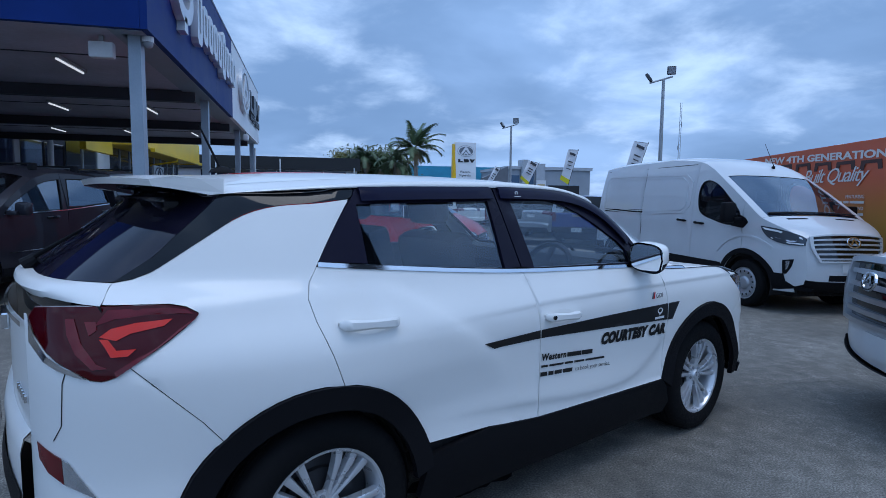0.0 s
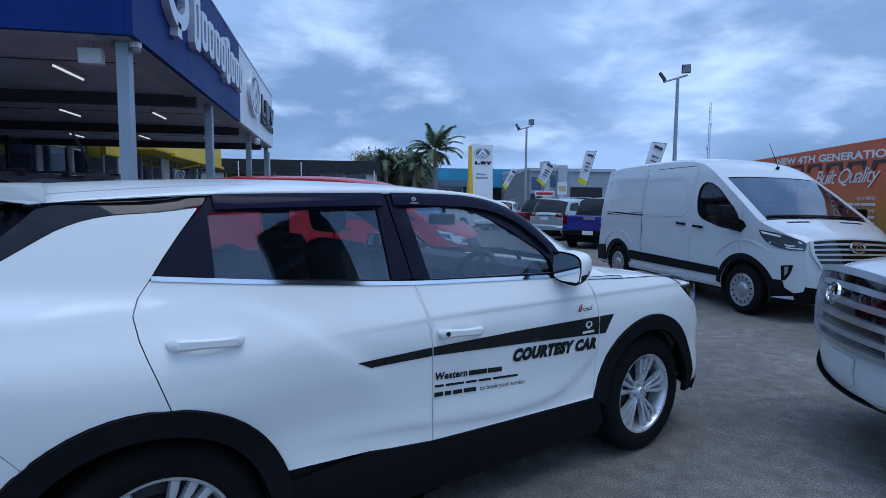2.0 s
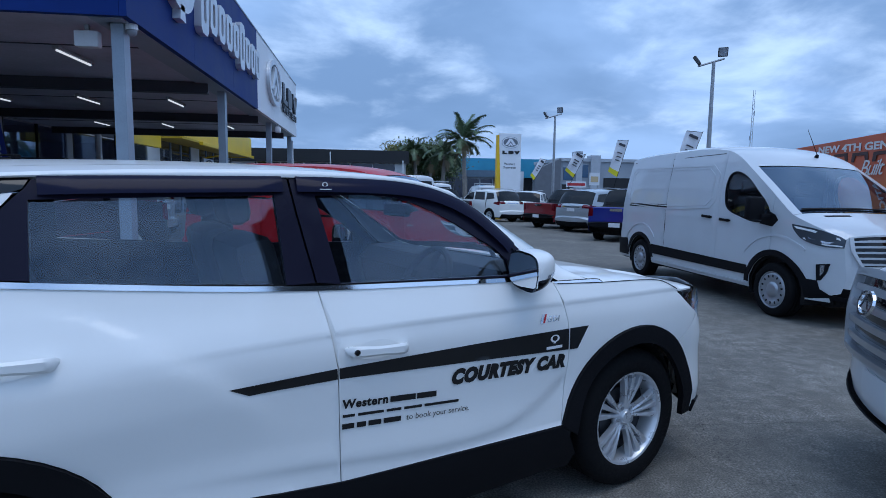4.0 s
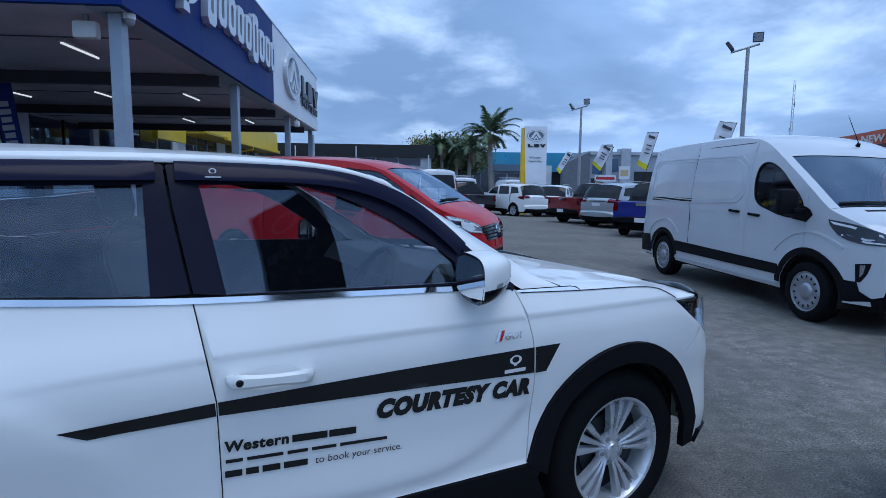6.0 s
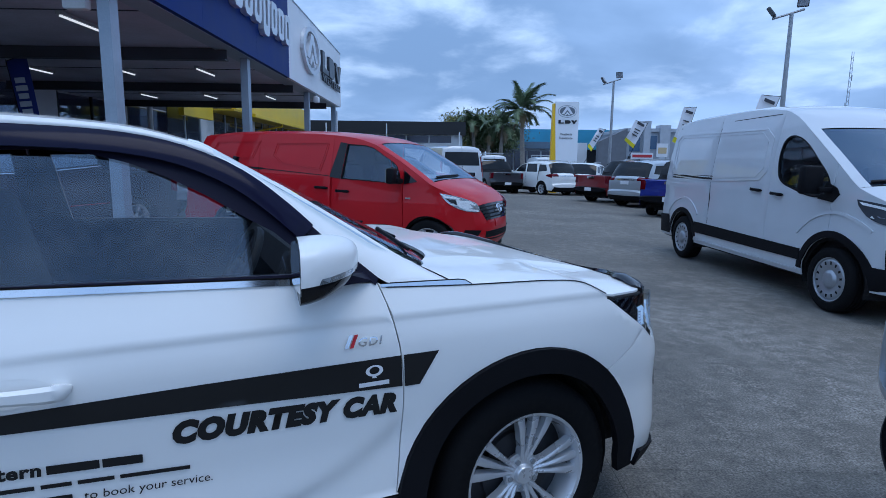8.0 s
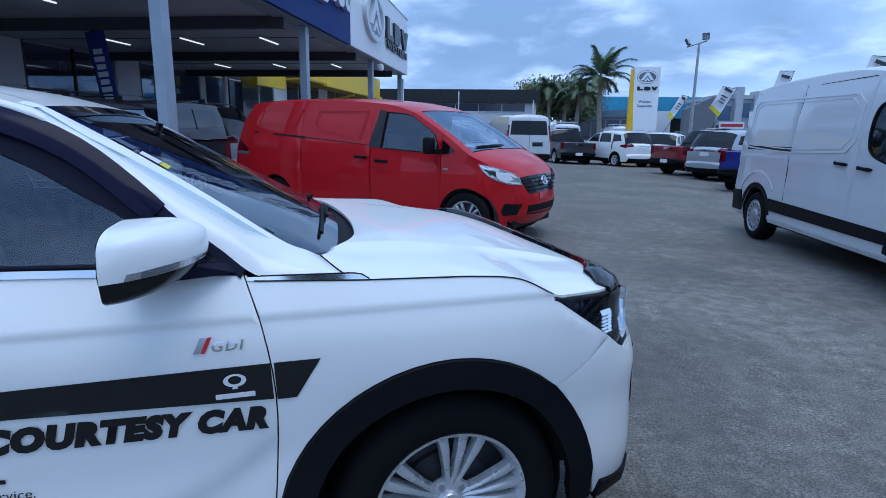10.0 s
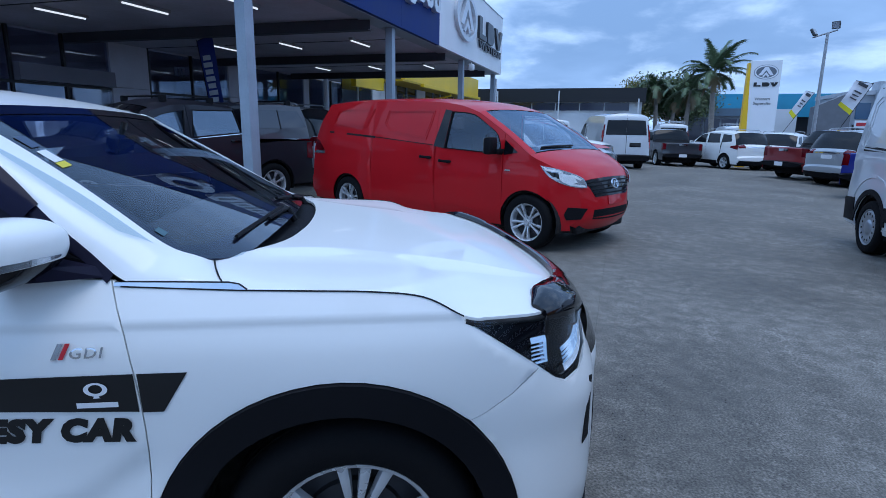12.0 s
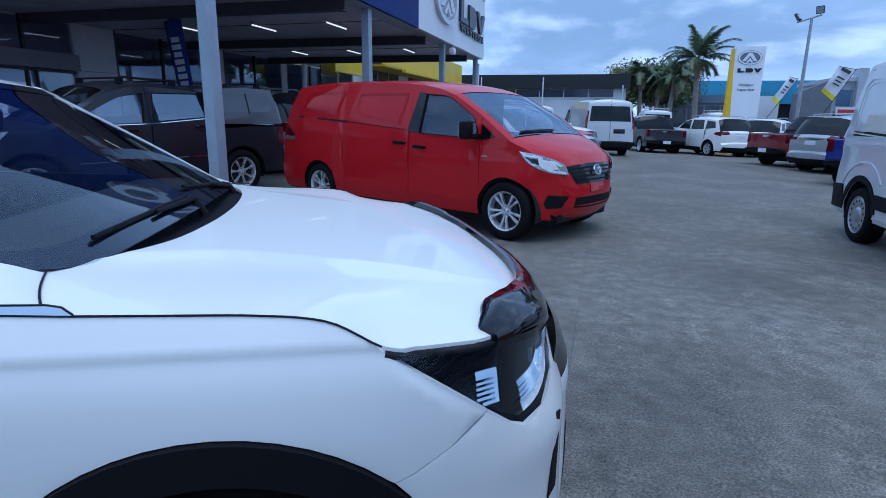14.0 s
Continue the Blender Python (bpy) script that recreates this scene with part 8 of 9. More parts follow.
def build_showroom():
    wall = tagged(new("showroom_wall"), "dark glazed showroom front with grey panels under the canopy", "wall", kind="structure")
    x = WALL_X
    # bays from near to far: kind, start, end
    bays = [("glass", 2.0, 9.0), ("glass", 9.0, 12.4), ("door", 12.4, 15.3), ("panel", 15.3, 16.75), ("glass", 16.75, 20.6), ("panel", 20.6, 21.9), ("glass", 21.9, 26.0), ("panel", 26.0, 26.5), ("glass", 26.5, 33.0)]
    frame_m = mat_once("dark_window_aluminium", (0.03, 0.03, 0.034), 0.4, 0.5)
    for kind, a, b in bays:
        if kind == "panel":
            for z0, z1 in ((0.0, 1.25), (1.262, 2.55), (2.562, SOFFIT)):
                slab("wall_panel", x - 0.12, x + 0.04, a + 0.004, b - 0.004, z0, z1, PANEL_GREY, wall)
        else:
            n = max(1, round((b - a) / 1.9))
            for k in range(n):
                y0, y1 = a + (b - a) * k / n, a + (b - a) * (k + 1) / n
                slab("mullion", x - 0.05, x + 0.05, y0 - 0.03, y0 + 0.03, 0.0, SOFFIT, frame_m, wall)
                p = slab("pane", x - 0.006, x + 0.006, y0 + 0.03, y1 - 0.03, 0.12, SOFFIT - 0.05, GLASS_BUILDING, wall)
            slab("transom", x - 0.045, x + 0.045, a + 0.03, b - 0.03, 2.45, 2.52, frame_m, wall)
            if kind == "door":
                slab("door_head", x - 0.06, x + 0.25, a + 0.05, b - 0.05, 2.53, 2.95, mat_once("slate_door_head", (0.16, 0.155, 0.20), 0.4, stain=0.05), wall)
    slab("plinth", x - 0.10, x + 0.055, 2.0, 33.0, 0.0, 0.115, PANEL_GREY, wall)
    # the dim room behind the glass
    room = tagged(new("showroom"), "dim showroom behind the glass with pale posters", "room", kind="structure")
    slab("back_wall", x - 9.1, x - 9.0, 2.0, 33.0, 0.0, SOFFIT, mat_once("dim_plaster", (0.50, 0.49, 0.54), 0.8, stain=0.1), room)
    slab("floor", x - 9.0, x - 0.13, 2.0, 33.0, -0.05, 0.10, mat_once("showroom_tiles", (0.38, 0.37, 0.40), 0.3, stain=0.1), room)
    slab("room_ceiling", x - 9.0, x - 0.06, 2.0, 33.0, SOFFIT - 0.04, SOFFIT + 0.02, mat_once("dim_ceiling", (0.45, 0.44, 0.50), 0.9, stain=0.1), room)
    for y in (1.9, 33.0):
        slab("side_wall", x - 9.1, x, y, y + 0.1, 0.0, SOFFIT, PANEL_GREY, room)
    pale = mat_once("pale_window_print", (0.16, 0.17, 0.19), 0.6, stain=0.2, stain_scale=3)
    for y, z, w, h in ((17.5, 1.55, 1.3, 0.16), (18.2, 2.2, 0.8, 0.35), (18.9, 2.95, 0.9, 0.12), (17.9, 3.1, 0.55, 0.3), (19.6, 2.1, 0.7, 0.14), (23.0, 2.1, 0.9, 0.16)):
        poster = thing("window_poster", "pale printed shapes behind the showroom glass", "poster", pose(x - 0.03, y, z))
        bm = bmesh.new()
        n = max(3, int(w / 0.16))
        for k in range(n):
            box(bm, -0.004, 0.0, w * k / n, w * (k + 0.75) / n, 0, h)
        part("text_bar", bm, pale, poster)
    # hill of boxes: a lit doorway pane with daylight from the far side
    for y0, y1 in ((13.0, 13.9), (14.1, 15.1)):
        day = thing("far_window", "bright window on the far side of the showroom", "window", pose(x - 8.98, y0 + 5.5, 0))
        bm = bmesh.new()
        box(bm, 0.0, 0.02, 0, (y1 - y0) * 1.6, 0.9, 2.6)
        part("pane", bm, lamp_glow("daylight_pane", (0.45, 0.60, 0.90), 0.22), day)


# ---- flags, poles and signs of the yard ----
def feather_flag(name, label, x, y, z0, height, width, lean, face, cloth, band=None, bars=True, text_mat=None, sway=0.0, foot=0.28):
    f = thing(name, label, "flag", pose(x, y, z0, 0, 0, face), "feather flags")
    tip = pose(0, 0, 0, 0, lean, 0)
    bm = bmesh.new()
    rod(bm, (0, 0, 0), (0, 0, height * 1.01), 0.017, 0.010, 8)
    rod(bm, (0, 0, height), (width, 0, height + width * 0.28), 0.010, 0.008, 8)
    bmesh.ops.transform(bm, matrix=tip, verts=bm.verts)
    part("pole", bm, TRIM_BLACK, f)
    bm = bmesh.new()
    rows = 14
    grid = []
    for k in range(rows + 1):
        t = k / rows
        z = height * (foot + (1 - foot) * t)
        row = []
        for j in range(6):
            s = j / 5
            zz = z + s * width * 0.28 * t + s * (1 - t) * 0.15
            row.append(bm.verts.new((s * width, 0.05 * math.sin(5 * t + 3 * s) * s + sway * s * s, zz)))
        grid.append(row)
    for a, b in zip(grid, grid[1:]):
        for j in range(5):
            q = bm.faces.new((a[j], a[j + 1], b[j + 1], b[j]))
            if band and grid.index(a) < 2:
                q.material_index = 1
    bmesh.ops.transform(bm, matrix=tip, verts=bm.verts)
    smooth(bm, 80)
    sail = part("sail", bm, [cloth, band or cloth], f)
    tm = text_mat or mat_once("flag_print_grey", (0.05, 0.055, 0.07), 0.7)
    for z, w, h in bars or ():
        bm = bmesh.new()
        z = height * (foot + (1 - foot) * z)
        box(bm, width * (0.5 - w / 2), width * (0.5 + w / 2), -0.075, -0.071, z, z + h)
        bmesh.ops.transform(bm, matrix=tip, verts=bm.verts)
        part("text_bar", bm, tm, sail)
    bm = bmesh.new()
    box(bm, -0.25, 0.25, -0.25, 0.25, 0, 0.03, 0.006)
    part("base", bm, TRIM_BLACK, f)
    return f


def floodlight_pole(label, x, y, height, face, arms):
    p = thing("street_lamp", label, "lamp post", pose(x, y, ground_height(x, y), 0, 0, face), "floodlight poles")
    bm = bmesh.new()
    rod(bm, (0, 0, 0), (0, 0, height), 0.085, 0.05, 12)
    part("pole", smooth(bm, 30), GALVANISED, p)
    bm = bmesh.new()
    box(bm, -0.15, 0.15, -0.15, 0.15, 0, 0.02, 0.003)
    part("base_plate", bm, GALVANISED, p)
    bm = bmesh.new()
    rod(bm, (-0.48, 0, height - 0.14), (0.32, 0, height + 0.10), 0.030, n=8)
    part("cross_arm", bm, GALVANISED, p)
    for dx, dz, turn, tilt in arms:
        bm = bmesh.new()
        box(bm, -0.14, 0.14, -0.05, 0.05, -0.14, 0.14, 0.02, pose(dx, 0, height + dz, tilt, 0, turn))
        head = part("floodlight", bm, mat_once("dark_lamp_casing", (0.05, 0.055, 0.06), 0.5), p)
        bm = bmesh.new()
        box(bm, -0.115, 0.115, -0.058, -0.048, -0.11, 0.11, 0.004, pose(dx, 0, height + dz, tilt, 0, turn))
        part("lens", bm, mat_once("lamp_lens_grey", (0.30, 0.33, 0.37), 0.25, stain=0.3, stain_scale=20), head)
    return p


def build_pylon():
    s = thing("pylon_sign", "tall white pylon sign with a yellow edge and a silver oval", "sign", pose(9.60, 34.6, ground_height(9.6, 34.6), 0, 0, 3))
    bm = bmesh.new()
    box(bm, -0.62, 0.78, -0.14, 0.14, 0.0, 5.30, 0.015)
    part("panel", bm, mat_once("white_sign_face", (0.80, 0.82, 0.85), 0.4, stain=0.03, stain_scale=1.5), s)
    bm = bmesh.new()
    prism(bm, [(-0.80, 0.0), (-0.40, 0.0), (-0.66, 5.18), (-0.75, 5.18)], -0.17, 0.17)
    bmesh.ops.recalc_face_normals(bm, faces=bm.faces)
    part("yellow_edge", bm, mat_once("yellow_sign_edge", (0.80, 0.48, 0.01), 0.45, stain=0.04), s, "golden yellow edge")
    bm = bmesh.new()
    back = ring_outline(0.09, 4.74, 0.56, 0.35, 36)
    plate = [bm.verts.new((a, -0.150, b)) for a, b in back]
    bm.faces.new(plate)
    part("emblem_plate", bm, mat_once("sign_dark_silver", (0.16, 0.18, 0.21), 0.35, 0.3), s)
    bm = bmesh.new()
    ring, hole = ring_outline(0.09, 4.74, 0.54, 0.33, 36), ring_outline(0.09, 4.74, 0.46, 0.27, 32)
    pts, tris = fill_outline(ring, (hole,), 0.5)
    vs = [bm.verts.new((a, -0.17, b)) for a, b in pts]
    for t in tris:
        bm.faces.new([vs[i] for i in t])
    part("emblem", bm, mat_once("sign_silver_print", (0.78, 0.80, 0.84), 0.35, 0.2), s)
    for pts in ([(-0.26, 4.58), (0.02, 4.98), (0.16, 4.98), (0.44, 4.58), (0.28, 4.58), (0.09, 4.83), (-0.10, 4.58)], [(-0.08, 4.53), (0.09, 4.73), (0.26, 4.53), (0.18, 4.50), (0.09, 4.60), (0.00, 4.50)]):
        bm = bmesh.new()
        prism(bm, pts, -0.17, -0.145)
        bmesh.ops.recalc_face_normals(bm, faces=bm.faces)
        part("emblem_peak", bm, mat_once("sign_silver_print", (0.78, 0.80, 0.84), 0.35, 0.2), s)
    for a, pts in enumerate(([(-0.42, 4.04), (-0.10, 4.04), (-0.10, 4.11), (-0.28, 4.11), (-0.28, 4.24), (-0.42, 4.24)], [(-0.04, 4.04), (0.22, 4.04), (0.30, 4.10), (0.30, 4.18), (0.22, 4.24), (-0.04, 4.24)], [(0.33, 4.24), (0.46, 4.04), (0.56, 4.04), (0.69, 4.24), (0.55, 4.24), (0.51, 4.15), (0.47, 4.24)])):
        bm = bmesh.new()
        prism(bm, pts, -0.17, -0.145)
        bmesh.ops.recalc_face_normals(bm, faces=bm.faces)
        part("letter_shape", bm, DECAL_BLACK, s)
    words("Western", 0.19, mat_once("sign_grey_text", (0.10, 0.11, 0.12), 0.5), s, pose(0.06, -0.15, 3.38), "lettering", 0.004, 0.002, 0, 1.0, "CENTER", 0.70)
    words("Supersite", 0.19, mat_once("sign_grey_text", (0.10, 0.11, 0.12), 0.5), s, pose(0.06, -0.15, 3.16), "lettering", 0.004, 0.002, 0, 1.0, "CENTER", 0.80)


def build_banner():
    """The long orange banner on a container beside the cargo van."""
    a, b = Vector((9.95, 10.65)), Vector((8.05, 4.95))
    along = (b - a).normalized()
    length = (b - a).length
    face = math.degrees(math.atan2(along.y, along.x))
    m = Matrix.Translation((a.x, a.y, ground_height(9, 8))) @ pose(0, 0, 0, 0, 0, face)
    c = thing("banner_container", "shipping container wrapped in an orange to yellow printed banner", "container", m)
    bm = bmesh.new()
    box(bm, -1.2, length, 0.02, 2.4, 0.12, 2.59, 0.02)
    part("body", bm, mat_once("container_paint", (0.30, 0.10, 0.05), 0.6, stain=0.1), c)
    # banner cloth, orange above and ochre below
    mt = mat_once("orange_banner_print", (0.55, 0.13, 0.035), 0.5, stain=0.06, stain_scale=1.2)
    nt = mt.node_tree
    bsdf = nt.nodes["Principled BSDF"]
    coord = nt.nodes.new("ShaderNodeTexCoord")
    sep = nt.nodes.new("ShaderNodeSeparateXYZ")
    nt.links.new(coord.outputs["Object"], sep.inputs[0])
    rng = nt.nodes.new("ShaderNodeMapRange")
    rng.interpolation_type = "SMOOTHSTEP"
    rng.inputs["From Min"].default_value, rng.inputs["From Max"].default_value = 1.0, 2.15
    nt.links.new(sep.outputs["Z"], rng.inputs["Value"])
    mx = nt.nodes.new("ShaderNodeMix")
    mx.data_type = "RGBA"
    mx.inputs[6].default_value, mx.inputs[7].default_value = (0.50, 0.25, 0.03, 1), (0.56, 0.10, 0.035, 1)
    nt.links.new(rng.outputs[0], mx.inputs[0])
    nt.links.new(mx.outputs[2], bsdf.inputs["Base Color"])
    bm = bmesh.new()
    n = 40
    top, low = [], []
    for k in range(n + 1):
        u = -1.2 + (length + 1.2) * k / n
        w = 0.006 * math.sin(k * 1.7)
        top.append(bm.verts.new((u, w - 0.012, 2.60)))
        low.append(bm.verts.new((u, -w - 0.012, 0.25)))
    for k in range(n):
        bm.faces.new((low[k], low[k + 1], top[k + 1], top[k]))
    part("banner", smooth(bm, 80), mt, c, "orange to yellow printed banner")
    white = mat_once("banner_white_print", (0.70, 0.66, 0.62), 0.6)
    brown = mat_once("banner_brown_print", (0.06, 0.02, 0.015), 0.6)
    words("NEW 4TH GENERATION", 0.175, white, c, pose(0.14, -0.022, 2.420, 0, 1.7, 0), "lettering", 0.001, 0.006, 0.0, 1.0, "LEFT", 3.88)
    words("Built Quality", 0.36, white, c, pose(1.72, -0.026, 1.95), "lettering", 0.001, 0.0, 0.40, 0.85, "LEFT", 1.90)
    words("FEATURING", 0.085, white, c, pose(3.08, -0.022, 1.665), "lettering", 0.001, 0.0, 0.0, 1.0, "LEFT", 0.48)
    words("2WD or AWD", 0.075, white, c, pose(3.02, -0.022, 1.475), "lettering", 0.001, 0.0, 0.0, 1.0, "LEFT", 0.54)
    # the big dark word as plain shapes
    for k in range(6):
        u, z = 0.10 + 0.66 * k, 2.225 - 0.020 * k
        bm = bmesh.new()
        prism(bm, [(u, z), (u + 0.10, z), (u + 0.13, z + 0.10), (u + 0.42, z + 0.10), (u + 0.45, z), (u + 0.55, z), (u + 0.52, z + 0.155), (u + 0.03, z + 0.155)], -0.024, -0.020)
        bmesh.ops.recalc_face_normals(bm, faces=bm.faces)
        part("letter_shape", bm, brown, c)
    for z, widths in ((1.580, (0.30, 0.22, 0.14, 0.36)), (1.380, (0.28, 0.40, 0.34)), (1.285, (0.30, 0.26, 0.28)), (1.190, (0.34, 0.25))):
        u = 3.57
        for w in widths[::-1]:
            bm = bmesh.new()
            box(bm, u - w, u, -0.024, -0.020, z, z + 0.042)
            part("text_bar", bm, white, c)
            u -= w + 0.035
    bm = bmesh.new()
    bmesh.ops.create_uvsphere(bm, u_segments=16, v_segments=8, radius=0.16)
    bmesh.ops.transform(bm, matrix=pose(2.05, 0.5, 2.60) @ Matrix.Diagonal((1.3, 1.3, 0.55, 1)), verts=bm.verts)
    part("roof_vent", smooth(bm, 60), WHITE_WALL, c)


# ---- buildings beyond ----
def build_far_buildings():
    # the black-topped white building
    b = thing("commercial_building", "white building with a deep black fascia and dark window band", "building", pose(0, 0, 0))
    slab("wall", -15.0, 4.5, 55.0, 64.0, 0.0, 4.05, WHITE_WALL, b)
    slab("fascia", -15.0, 4.78, 54.4, 64.2, 4.05, 5.22, DARK_WALL, b)
    for k in range(7):
        x0 = -11.5 + 2.15 * k
        w = slab("window", x0, x0 + 2.05, 54.95, 54.99, 3.30, 3.98, mat_once("blue_black_pane", (0.015, 0.02, 0.05), 0.12, coat=0.5), b)
        slab("sill", x0, x0 + 2.05, 54.88, 55.0, 3.24, 3.295, WHITE_WALL, w)
    for x in (-8.2, -2.6, 4.2):
        bm = bmesh.new()
        rod(bm, (x, 54.30, 0.0), (x, 54.30, 5.0 if x < 4 else 4.3), 0.06, n=8)
        part("downpipe", bm, WHITE_WALL, b)
    slab("white_panel", -12.0, -9.6, 54.90, 54.99, 0.0, 4.0, PANEL_GREY, b)
    # the yellow showroom beyond the canopy, its front in line with the canopy's
    y = thing("yellow_showroom", "showroom with a bright yellow fascia and gutter over dark glazing", "building", pose(0, 0, 0))
    slab("fascia", -9.45, -9.20, 26.95, 30.26, 3.42, 5.40, YELLOW_WALL, y)
    slab("fascia", -8.60, -8.38, 31.2, 47.4, 4.08, 5.42, YELLOW_WALL, y)
    slab("end_fascia", -20.0, -8.38, 47.4, 47.6, 3.90, 5.42, YELLOW_WALL, y)
    # soffit: the cladding's yellow at two thirds, its shade put into the colour
    slab("soffit", -10.0, -8.38, 30.9, 47.4, 3.98, 4.07, mat_once("yellow_soffit_shaded", (0.50, 0.33, 0.01), 0.6, stain=0.05), y)
    slab("gutter", -8.376, -8.16, 33.7, 47.5, 3.86, 4.06, YELLOW_WALL, y, 0.02)
    bm = bmesh.new()
    rod(bm, (-8.27, 39.5, 3.86), (-8.27, 39.5, 3.70), 0.05, n=8)
    rod(bm, (-8.27, 39.5, 3.70), (-9.9, 39.5, 3.40), 0.05, n=8)
    part("downpipe", bm, YELLOW_WALL, y)
    for k in range(12):
        a = 27.0 + 1.72 * k
        if k in (2, 6):
            slab("pier", -10.06, -9.92, a, a + 1.66, 0.0, 3.97, WHITE_WALL, y)
            continue
        p = slab("window", -10.02, -9.98, a, a + 1.64, 0.15, 3.97, mat_once("dark_blue_pane", (0.025, 0.035, 0.055), 0.10, coat=0.8), y)
        slab("window_frame", -10.05, -9.93, a + 1.64, a + 1.72, 0.0, 3.97, STEEL_GREY, p)
    slab("body", -20.0, -10.07, 33.2, 47.39, 0.0, 5.0, DARK_WALL, y)
    board = slab("oval_board", -8.9, -8.8, 36.0, 38.2, 2.30, 3.25, GREY_WALL, y)
    bm = bmesh.new()
    n = 32
    ring = [[bm.verts.new((-8.78, 37.1 + ry * math.cos(2 * math.pi * k / n), 2.78 + rz * math.sin(2 * math.pi * k / n))) for k in range(n)] for ry, rz in ((0.95, 0.42), (0.82, 0.34))]
    for k in range(n):
        bm.faces.new((ring[0][k], ring[0][(k + 1) % n], ring[1][(k + 1) % n], ring[1][k]))
    bm.faces.new([bm.verts.new((-8.78, 37.1 + a, 2.78 + c)) for a, c in ((-0.6, -0.22), (-0.1, 0.32), (0.1, 0.32), (0.6, -0.22), (0.34, -0.22), (0.0, 0.10), (-0.34, -0.22))])
    part("emblem", bm, CHROME, board)
    for a in (36.2, 38.0):
        slab("board_post", -8.98, -8.92, a - 0.03, a + 0.03, 0.0, 3.2, GALVANISED, board)
    # the grey workshops behind the flags
    g = thing("workshop_building", "grey rendered workshop with a stepped parapet and blue windows", "building", pose(0, 0, 0))
    slab("wall", 22.4, 33.0, 62.0, 72.0, 0.0, 5.0, GREY_WALL, g)
    slab("tower", 24.1, 24.8, 61.4, 63.0, 0.0, 6.1, mat_once("pale_render", (0.45, 0.48, 0.52), 0.7, stain=0.08), g)
    slab("tower", 25.9, 27.0, 61.6, 63.0, 0.0, 5.7, mat_once("pale_render", (0.45, 0.48, 0.52), 0.7, stain=0.08), g)
    slab("parapet", 22.3, 33.2, 61.8, 72.2, 5.0, 5.35, mat_once("pale_render", (0.45, 0.48, 0.52), 0.7, stain=0.08), g)
    bm = bmesh.new()
    vs = [bm.verts.new(p) for p in ((19.4, 61.7, 0.0), (22.4, 61.7, 0.0), (22.4, 61.7, 5.3), (19.4, 61.7, 3.9), (19.4, 62.6, 0.0), (22.4, 62.6, 0.0), (22.4, 62.6, 5.3), (19.4, 62.6, 3.9))]
    for f in ((0, 1, 2, 3), (4, 7, 6, 5), (3, 2, 6, 7), (0, 3, 7, 4)):
        bm.faces.new([vs[i] for i in f])
    part("lean_to", bm, mat_once("dark_grey_render", (0.16, 0.17, 0.19), 0.7, stain=0.1), g)
    slab("shopfront", 16.9, 19.3, 66.0, 70.0, 0.0, 3.9, WHITE_WALL, g)
    for x0, x1, z0, z1 in ((22.8, 23.9, 2.9, 4.3), (24.9, 25.7, 3.2, 4.6), (22.7, 24.0, 0.0, 2.4), (27.6, 31.6, 0.2, 3.2)):
        w = slab("window", x0, x1, 61.93, 61.99, z0, z1, mat_once("sky_blue_pane", (0.03, 0.09, 0.18), 0.10, coat=0.6) if z0 > 1 else DARK_WALL, g)
        slab("frame", x0 - 0.08, x1 + 0.08, 61.94, 62.0, z1, z1 + 0.08, STEEL_GREY, w)
    t = thing("teal_building", "long low building with bright teal blue cladding", "building", pose(0, 0, 0))
    slab("wall", 14.0, 30.0, 76.0, 92.0, 0.0, 3.4, DARK_WALL, t)
    slab("cladding", 13.0, 30.5, 75.6, 92.0, 3.4, 5.95, TEAL_ROOF, t)
    low = thing("low_shop", "low grey shop with a dark glazed front", "building", pose(0, 0, 0))
    slab("wall", 9.5, 16.5, 70.0, 75.0, 0.0, 3.3, GREY_WALL, low)
    slab("fascia", 9.2, 16.8, 69.6, 75.0, 3.3, 4.1, mat_once("blue_grey_fascia", (0.12, 0.18, 0.24), 0.5, stain=0.08), low)
    for k in range(4):
        p = slab("window", 9.9 + 1.65 * k, 11.35 + 1.65 * k, 69.92, 69.99, 0.5, 3.0, mat_once("blue_black_pane", (0.015, 0.02, 0.05), 0.12, coat=0.5), low)
    # far street signs
    for x, y, w, h, col in ((19.6, 52.0, 2.0, 0.55, (0.5, 0.03, 0.04)), (21.9, 52.0, 1.0, 1.2, (0.60, 0.45, 0.25)), (22.2, 52.0, 1.0, 0.5, (0.03, 0.05, 0.15))):
        s = thing("street_sign", "small printed roadside sign board on posts", "sign", pose(x, y, 0))
        z = {0.55: 2.0, 1.2: 2.2, 0.5: 1.4}[h]
        slab("board", 0, w, 0, 0.06, z, z + h, DECAL_WHITE, s)
        slab("print", 0.12, w - 0.12, -0.012, -0.004, z + h * 0.25, z + h * 0.7, mat_once("sign_print_%d" % int(h * 100), col, 0.5), s)
        for k in (0.1, w - 0.15):
            slab("post", k, k + 0.06, 0.062, 0.12, 0, z + h, GALVANISED, s)
    mast = thing("radio_mast", "thin lattice radio mast far behind the yard", "mast", pose(109.0, 150.0, 0))
    bm = bmesh.new()
    for dx, dy in ((-0.35, -0.2), (0.35, -0.2), (0, 0.4)):
        rod(bm, (dx, dy, 0), (dx * 0.7, dy * 0.7, 31.0), 0.07, 0.05, 6)
    part("legs", bm, GALVANISED, mast)
    bm = bmesh.new()
    for k in range(25):
        z = 1.2 * k
        rod(bm, (-0.35, -0.2, z), (0.33, -0.2, z + 1.2), 0.03, n=4)
        rod(bm, (0.35, -0.2, z), (0, 0.38, z + 1.2), 0.03, n=4)
    part("bracing", bm, GALVANISED, mast)
    bm = bmesh.new()
